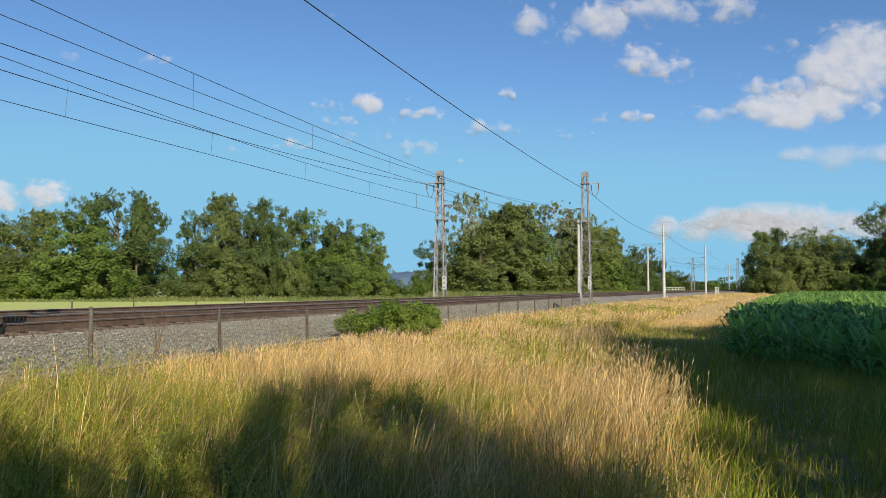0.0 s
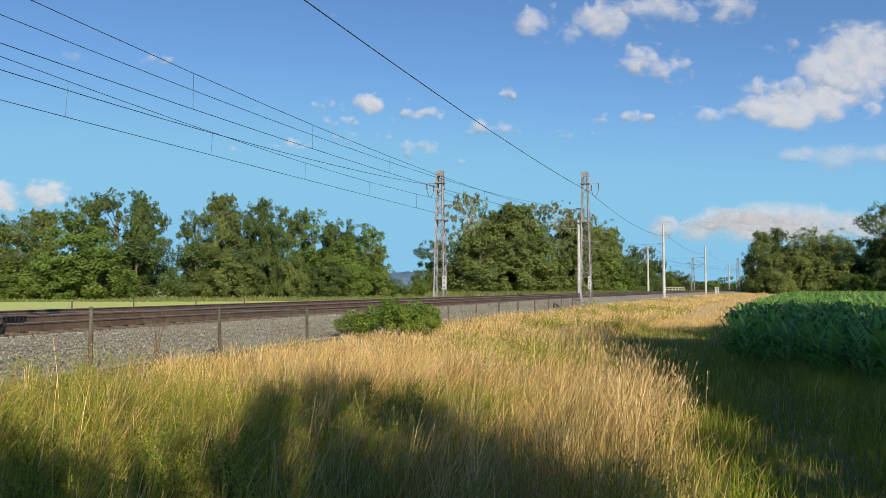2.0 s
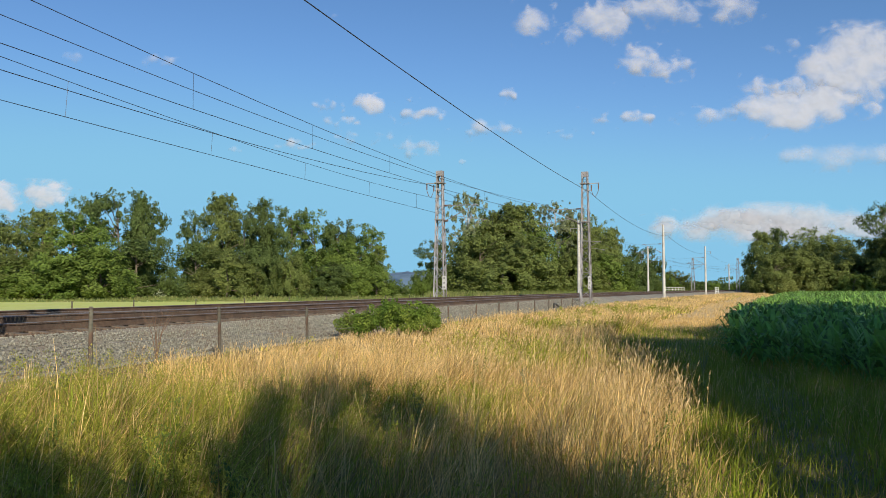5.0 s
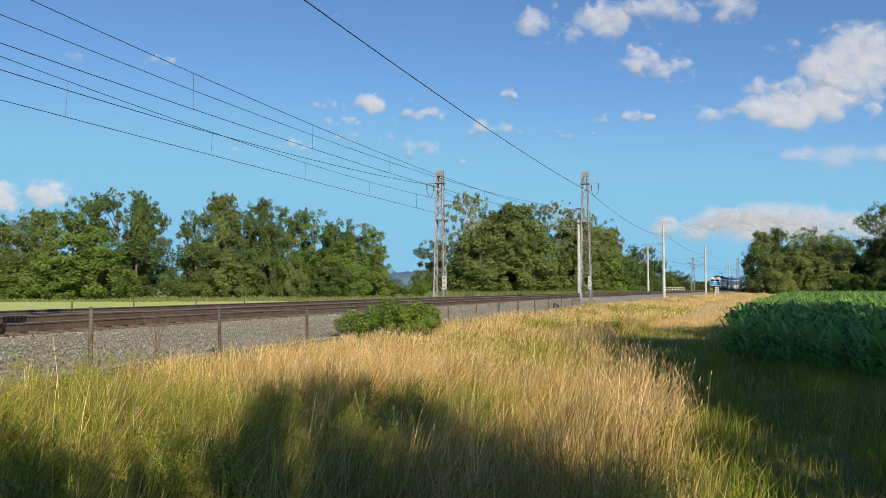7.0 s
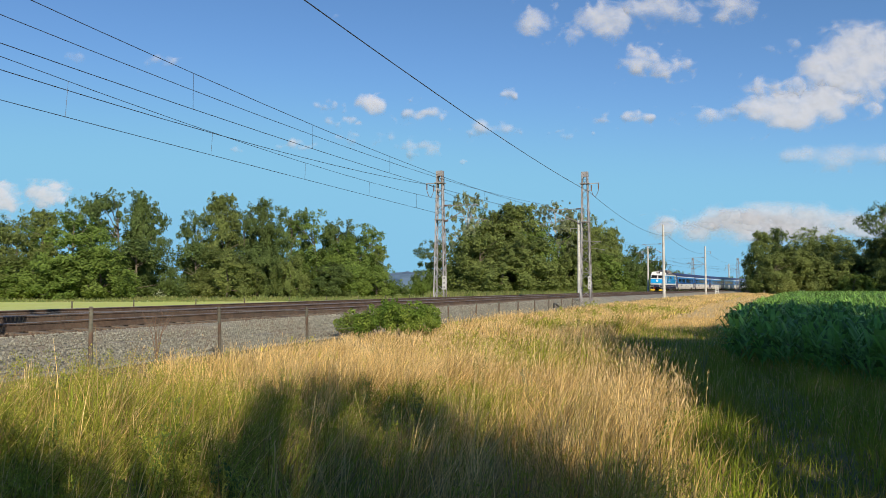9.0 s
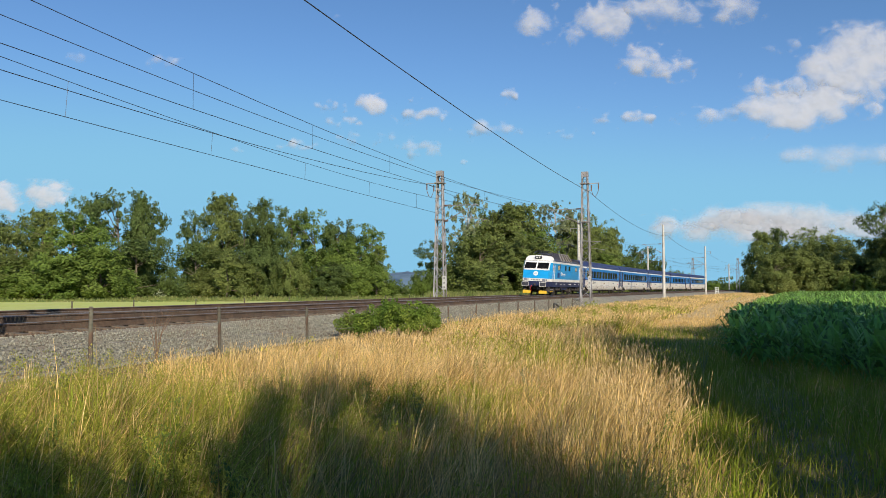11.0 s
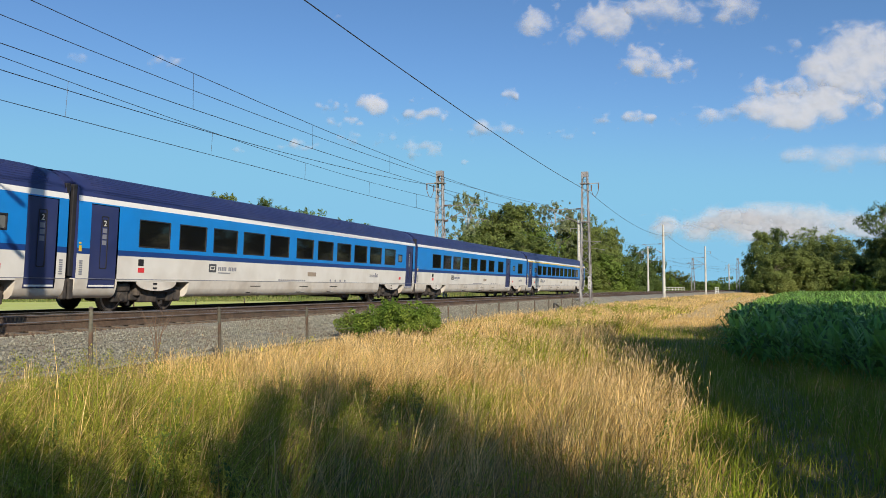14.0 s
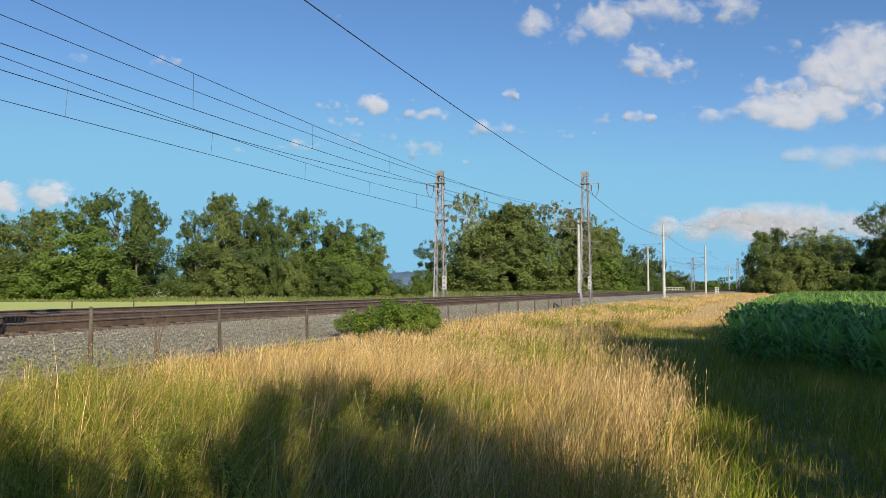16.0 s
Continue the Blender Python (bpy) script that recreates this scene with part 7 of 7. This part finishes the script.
                bar(bm, g(xa, 0.14 + 0.1 * j, 0.035), g(xb, 0.14 + 0.1 * j, 0.035), 0.03, 0.05)
                part("grille_slat", bm, T_SLAT, gr)
    # roof gear
    for x in (2.3, 3.1, 4.0, 4.9, 11.6, 12.3, 13.3, 14.2):
        for y in (-0.6, 0.6):
            bm = bmesh.new()
            for k in range(4):
                rod(bm, (x, y, 3.66 + 0.06 * k), (x, y, 3.70 + 0.06 * k), 0.075, 10)
            rod(bm, (x, y, 3.62), (x, y, 3.94), 0.045, 8)
            part("roof_insulator", bm, T_INSULATOR, c)
    for a, b in ((2.3, 4.9), (11.6, 14.2)):
        bm = bmesh.new()
        for y in (-0.6, 0.6):
            bar(bm, (a - 0.2, y, 3.95), (b + 0.2, y, 3.95), 0.07, 0.05)
        bar(bm, (a + 0.3, -0.6, 3.95), (a + 0.3, 0.6, 3.95), 0.07, 0.05)
        bar(bm, (b - 0.3, -0.6, 3.95), (b - 0.3, 0.6, 3.95), 0.07, 0.05)
        part("pantograph_base", bm, T_ROOFDARK, c)
    # folded arms, springs and cables lying over the front pantograph's base
    for y, za, zb in ((-0.34, 4.06, 4.22), (0.34, 4.06, 4.22), (-0.12, 4.16, 4.10), (0.12, 4.16, 4.10)):
        bm = bmesh.new()
        rod(bm, (2.35, y, za), (3.7, y * 0.8, zb), 0.045, 7)
        rod(bm, (3.7, y * 0.8, zb), (5.1, y * 0.6, za - 0.02), 0.038, 7)
        part("folded_arm", bm, T_ROOFDARK, c)
    for xa in (2.7, 4.6):
        bm = bmesh.new()
        rod(bm, (xa, -0.55, 4.02), (xa + 0.5, -0.55, 4.02), 0.09, 10)
        part("lift_spring", bm, T_ROOFDARK, c)
    for x in (10.9, 11.3):
        bm = bmesh.new()
        box(bm, x, x + 0.35, -0.5, 0.5, 3.68, 3.95, 0.04)
        part("roof_box", bm, T_ROOFDARK, c)
    bm = bmesh.new()
    for p, q in (((4.3, -0.9, 3.72), (4.3, -0.9, 4.1)), ((4.3, -0.9, 4.1), (5.3, -0.9, 4.12)), ((5.3, -0.9, 4.12), (5.3, -0.7, 3.8))):
        rod(bm, p, q, 0.025, 6)
    part("roof_conduit", bm, T_ROOFDARK, c)

    def pantograph(x, head, knee, up):
        pg = new("pantograph")
        pg.parent = c
        pg.empty_display_size = 0.2
        bm = bmesh.new()
        rod(bm, (x, 0, 4.0), (x + knee, 0, (4.0 + head) / 2 - (0.1 if up else 0.0)), 0.05, 8, 0.035)
        rod(bm, (x + 0.2, 0.2, 3.98), (x + knee, 0.06, (4.0 + head) / 2 - 0.12), 0.018, 6)
        part("lower_arm", bm, T_ROOFDARK, pg)
        kz = (4.0 + head) / 2 - (0.1 if up else 0.0)
        for y in (-1, 1):
            bm = bmesh.new()
            rod(bm, (x + knee, y * 0.05, kz), (x - 0.35, y * 0.42, head - 0.1), 0.026, 7)
            part("upper_arm", bm, T_ROOFDARK, pg)
        bm = bmesh.new()
        rod(bm, (x - 0.35, -0.45, head - 0.1), (x - 0.35, 0.45, head - 0.1), 0.025, 7)
        rod(bm, (x + 0.1, -0.26, (kz + head) / 2), (x + 0.1, 0.26, (kz + head) / 2), 0.018, 6)
        part("cross_tube", bm, T_ROOFDARK, pg)
        for dx in (-0.22, 0.18):
            bm = bmesh.new()
            pts = [Vector((x - 0.35 + dx, y, head - dz)) for y, dz in ((-0.98, 0.28), (-0.92, 0.16), (-0.78, 0.05), (-0.55, 0.0), (0.55, 0.0), (0.78, 0.05), (0.92, 0.16), (0.98, 0.28))]
            for p, q in zip(pts, pts[1:]):
                bar(bm, p, q, 0.05, 0.035)
            part("contact_strip", bm, T_ROOFDARK, pg)
        return pg
    pantograph(13.6, 5.62, 1.0, True)
    pantograph(4.0, 4.42, 1.2, False)
    # running gear, steps and boxes
    for x in (3.45, 11.45):
        bogie(c, x, 3.0, 0.62)
    for y in (-1.2, 1.2):
        bm = bmesh.new()
        prof = [(5.7, 0.84), (6.3, 0.55), (8.6, 0.55), (9.2, 0.84)]
        for yy in (y - 0.15, y + 0.15):
            bm.faces.new([bm.verts.new((x, yy, z)) for x, z in prof])
        va = list(bm.verts)
        for i in range(3):
            bm.faces.new((va[i], va[i + 1], va[i + 5], va[i + 4]))
        bmesh.ops.recalc_face_normals(bm, faces=bm.faces)
        part("underfloor_case", bm, T_DEEP, c)
        for k in range(5):
            bm = bmesh.new()
            box(bm, 1.85, 2.3, y - 0.02, y + 0.2 * (1 if y > 0 else -1) + 0.02, 0.36 + 0.23 * k, 0.40 + 0.23 * k) if y > 0 else box(bm, 1.85, 2.3, y - 0.22, y + 0.02, 0.36 + 0.23 * k, 0.40 + 0.23 * k)
            part("step", bm, T_YELLOW if k in (0, 4) else T_PRINT, c)
        bm = bmesh.new()
        rod(bm, (1.3, y * 0.95, 0.55), (1.3, y * 0.75, 0.55), 0.27, 16)
        rod(bm, (15.4, y * 0.95, 0.6), (15.4, y * 0.75, 0.6), 0.24, 16)
        part("air_tank", bm, T_DIRT, c)
    rng = np.random.default_rng(9)
    for y in (-1.16, 1.16):
        for x in (0.95, 2.75, 4.35, 5.35, 9.35, 10.6, 12.2, 13.6, 14.6):
            bm = bmesh.new()
            w, z = rng.uniform(0.3, 0.7), rng.uniform(0.28, 0.5)
            box(bm, x, x + w, y - 0.14, y + 0.14, z, 0.9, 0.03)
            part("equipment_box", bm, T_DIRT, c)
        for x in (0.8, 5.2, 9.0, 13.3):
            bm = bmesh.new()
            pts = [Vector((x + 1.9 * u, y * 1.1, 0.72 - 0.22 * math.sin(math.pi * u) + 0.04 * math.sin(9 * u))) for u in np.linspace(0, 1, 9)]
            for p, q in zip(pts, pts[1:]):
                rod(bm, p, q, 0.022, 6)
            part("pipe", bm, T_RUBBER, c)
    bm = bmesh.new()
    box(bm, 1.0, 15.7, -1.2, 1.2, 0.80, 0.98)
    part("frame_plate", bm, T_DIRT, c)
    return c


T_INSULATOR = M_INSUL
LOCO = loco()


def motions():
    """The train runs along the far track at a steady 43.4 m/s."""
    def run(vehicle, lead, pivots):
        rows = []
        for t in np.arange(0.0, 16.01, 0.5):
            s = 47.85 - 43.448 * (t - 12.1) + lead
            p, q = on(s + pivots[0], 0.0), on(s + pivots[1], 0.0)
            d = (q - p).normalized()
            o = p - d * pivots[0]
            lean = Matrix.Translation((0, -0.7535, 0)) @ Matrix.Rotation(math.asin(CANT / 1.507), 4, "X") @ Matrix.Translation((0, 0.7535, 0))
            rows.append((float(t), pose(o.x, o.y, o.z, 0, 0, math.degrees(math.atan2(d.y, d.x))) @ lean))
        walk(vehicle, rows)
    run(LOCO, -16.70, (3.45, 11.45))
    for k, c in enumerate(COACHES):
        run(c, COACH * k, (3.55, 22.85))
    # clouds drift to the right, and the grass tufts sway in a light breeze
    for ob, p, drift in CLOUDS:
        walk(ob, [(0.0, Matrix.Translation(p)), (16.0, Matrix.Translation(p + Vector((drift, 0, -0.2 * drift))))])
    for t, p, phase, spin in TUFTS:
        rows = []
        for k in range(33):
            a = 2.0 + 2.2 * math.sin(1.9 * k * 0.5 + phase) + 1.2 * math.sin(3.1 * k * 0.5 + 2 * phase)
            rows.append((k * 0.5, Matrix.Translation(p) @ Matrix.Rotation(radians(a), 4, "Y") @ Matrix.Rotation(radians(spin), 4, "Z")))
        walk(t, rows)


# ---------------------------------------------------------------- sleepers and loose ballast stones
def sleepers():
    bm = bmesh.new()
    prof = [(-0.15, -0.36), (0.15, -0.36), (0.11, -0.165), (-0.11, -0.165)]
    a = [bm.verts.new((x, -1.25, z)) for x, z in prof]
    b = [bm.verts.new((x, 1.25, z)) for x, z in prof]
    for i in range(4):
        bm.faces.new((a[i], a[(i + 1) % 4], b[(i + 1) % 4], b[i]))
    bm.faces.new(a[::-1])
    bm.faces.new(b)
    bmesh.ops.recalc_face_normals(bm, faces=bm.faces)
    me = mesh_of(bm, "sleeper", M_SLEEPER)
    for t, lat in ((TRACK_FAR, 0.0), (TRACK_NEAR, 4.0)):
        for k in range(150):
            piece("sleeper", me, t, along(2.0 + 0.6 * k, lat, CANT / 2) @ Matrix.Rotation(math.asin(CANT / 1.507), 4, "X"))


sleepers()


def loose_stones():
    rng = np.random.default_rng(31)
    parts = []
    for s0, s1, l0, l1, dens, size in ((5, 24, 5.8, 8.3, 380, 0.024), (24, 48, 5.8, 8.2, 120, 0.036), (48, 80, 5.8, 8.0, 45, 0.05), (5, 34, 1.6, 5.6, 55, 0.03)):
        s, lat, x, y = scatter(rng, s0, s1, l0, l1, dens)
        n = len(s)
        z = np.interp(lat, [1.3, 2.0, 2.7, 5.3, 6.0, 6.25, 7.9, 8.3], [-0.22, -0.17, -0.08, -0.22, -0.20, -0.25, -0.80, -0.72]) + 0.01
        z = np.where(lat > 7.3, np.maximum(z, ground_z(lat)), z)
        r = size * rng.uniform(0.5, 1.25, n)
        octa = np.array([[1, 0, 0], [0, 1, 0], [-1, 0, 0], [0, -1, 0], [0, 0, 0.85], [0, 0, -0.7]])
        p = octa[None] * rng.uniform(0.55, 1.25, (n, 6, 1)) + rng.normal(0, 0.18, (n, 6, 3))
        a = rng.uniform(0, 6.28, n)
        c, d = np.cos(a)[:, None], np.sin(a)[:, None]
        q = np.stack([p[..., 0] * c - p[..., 1] * d, p[..., 0] * d + p[..., 1] * c, p[..., 2]], 2) * r[:, None, None]
        v = (q + np.stack([x, y, z], 1)[:, None, :]).reshape(-1, 3)
        f = np.array([[0, 1, 4], [1, 2, 4], [2, 3, 4], [3, 0, 4], [1, 0, 5], [2, 1, 5], [3, 2, 5], [0, 3, 5]])
        parts.append((v, (np.arange(n)[:, None, None] * 6 + f[None]).reshape(-1, 3)))
    shoulder, bed = parts[:3], parts[3:]
    stuff("ballast_stones", shoulder, M_STONE, "loose grey crushed stones on the ballast shoulder", "stones")
    stuff("stained_stones", bed, M_STONEBROWN, "brown-stained crushed stones between the rails", "stones")


M_STONEBROWN = material("stained_stone", (0.13, 0.088, 0.06), 0.9, grain=0.2, scale=20.0, island=0.4)
loose_stones()


motions()
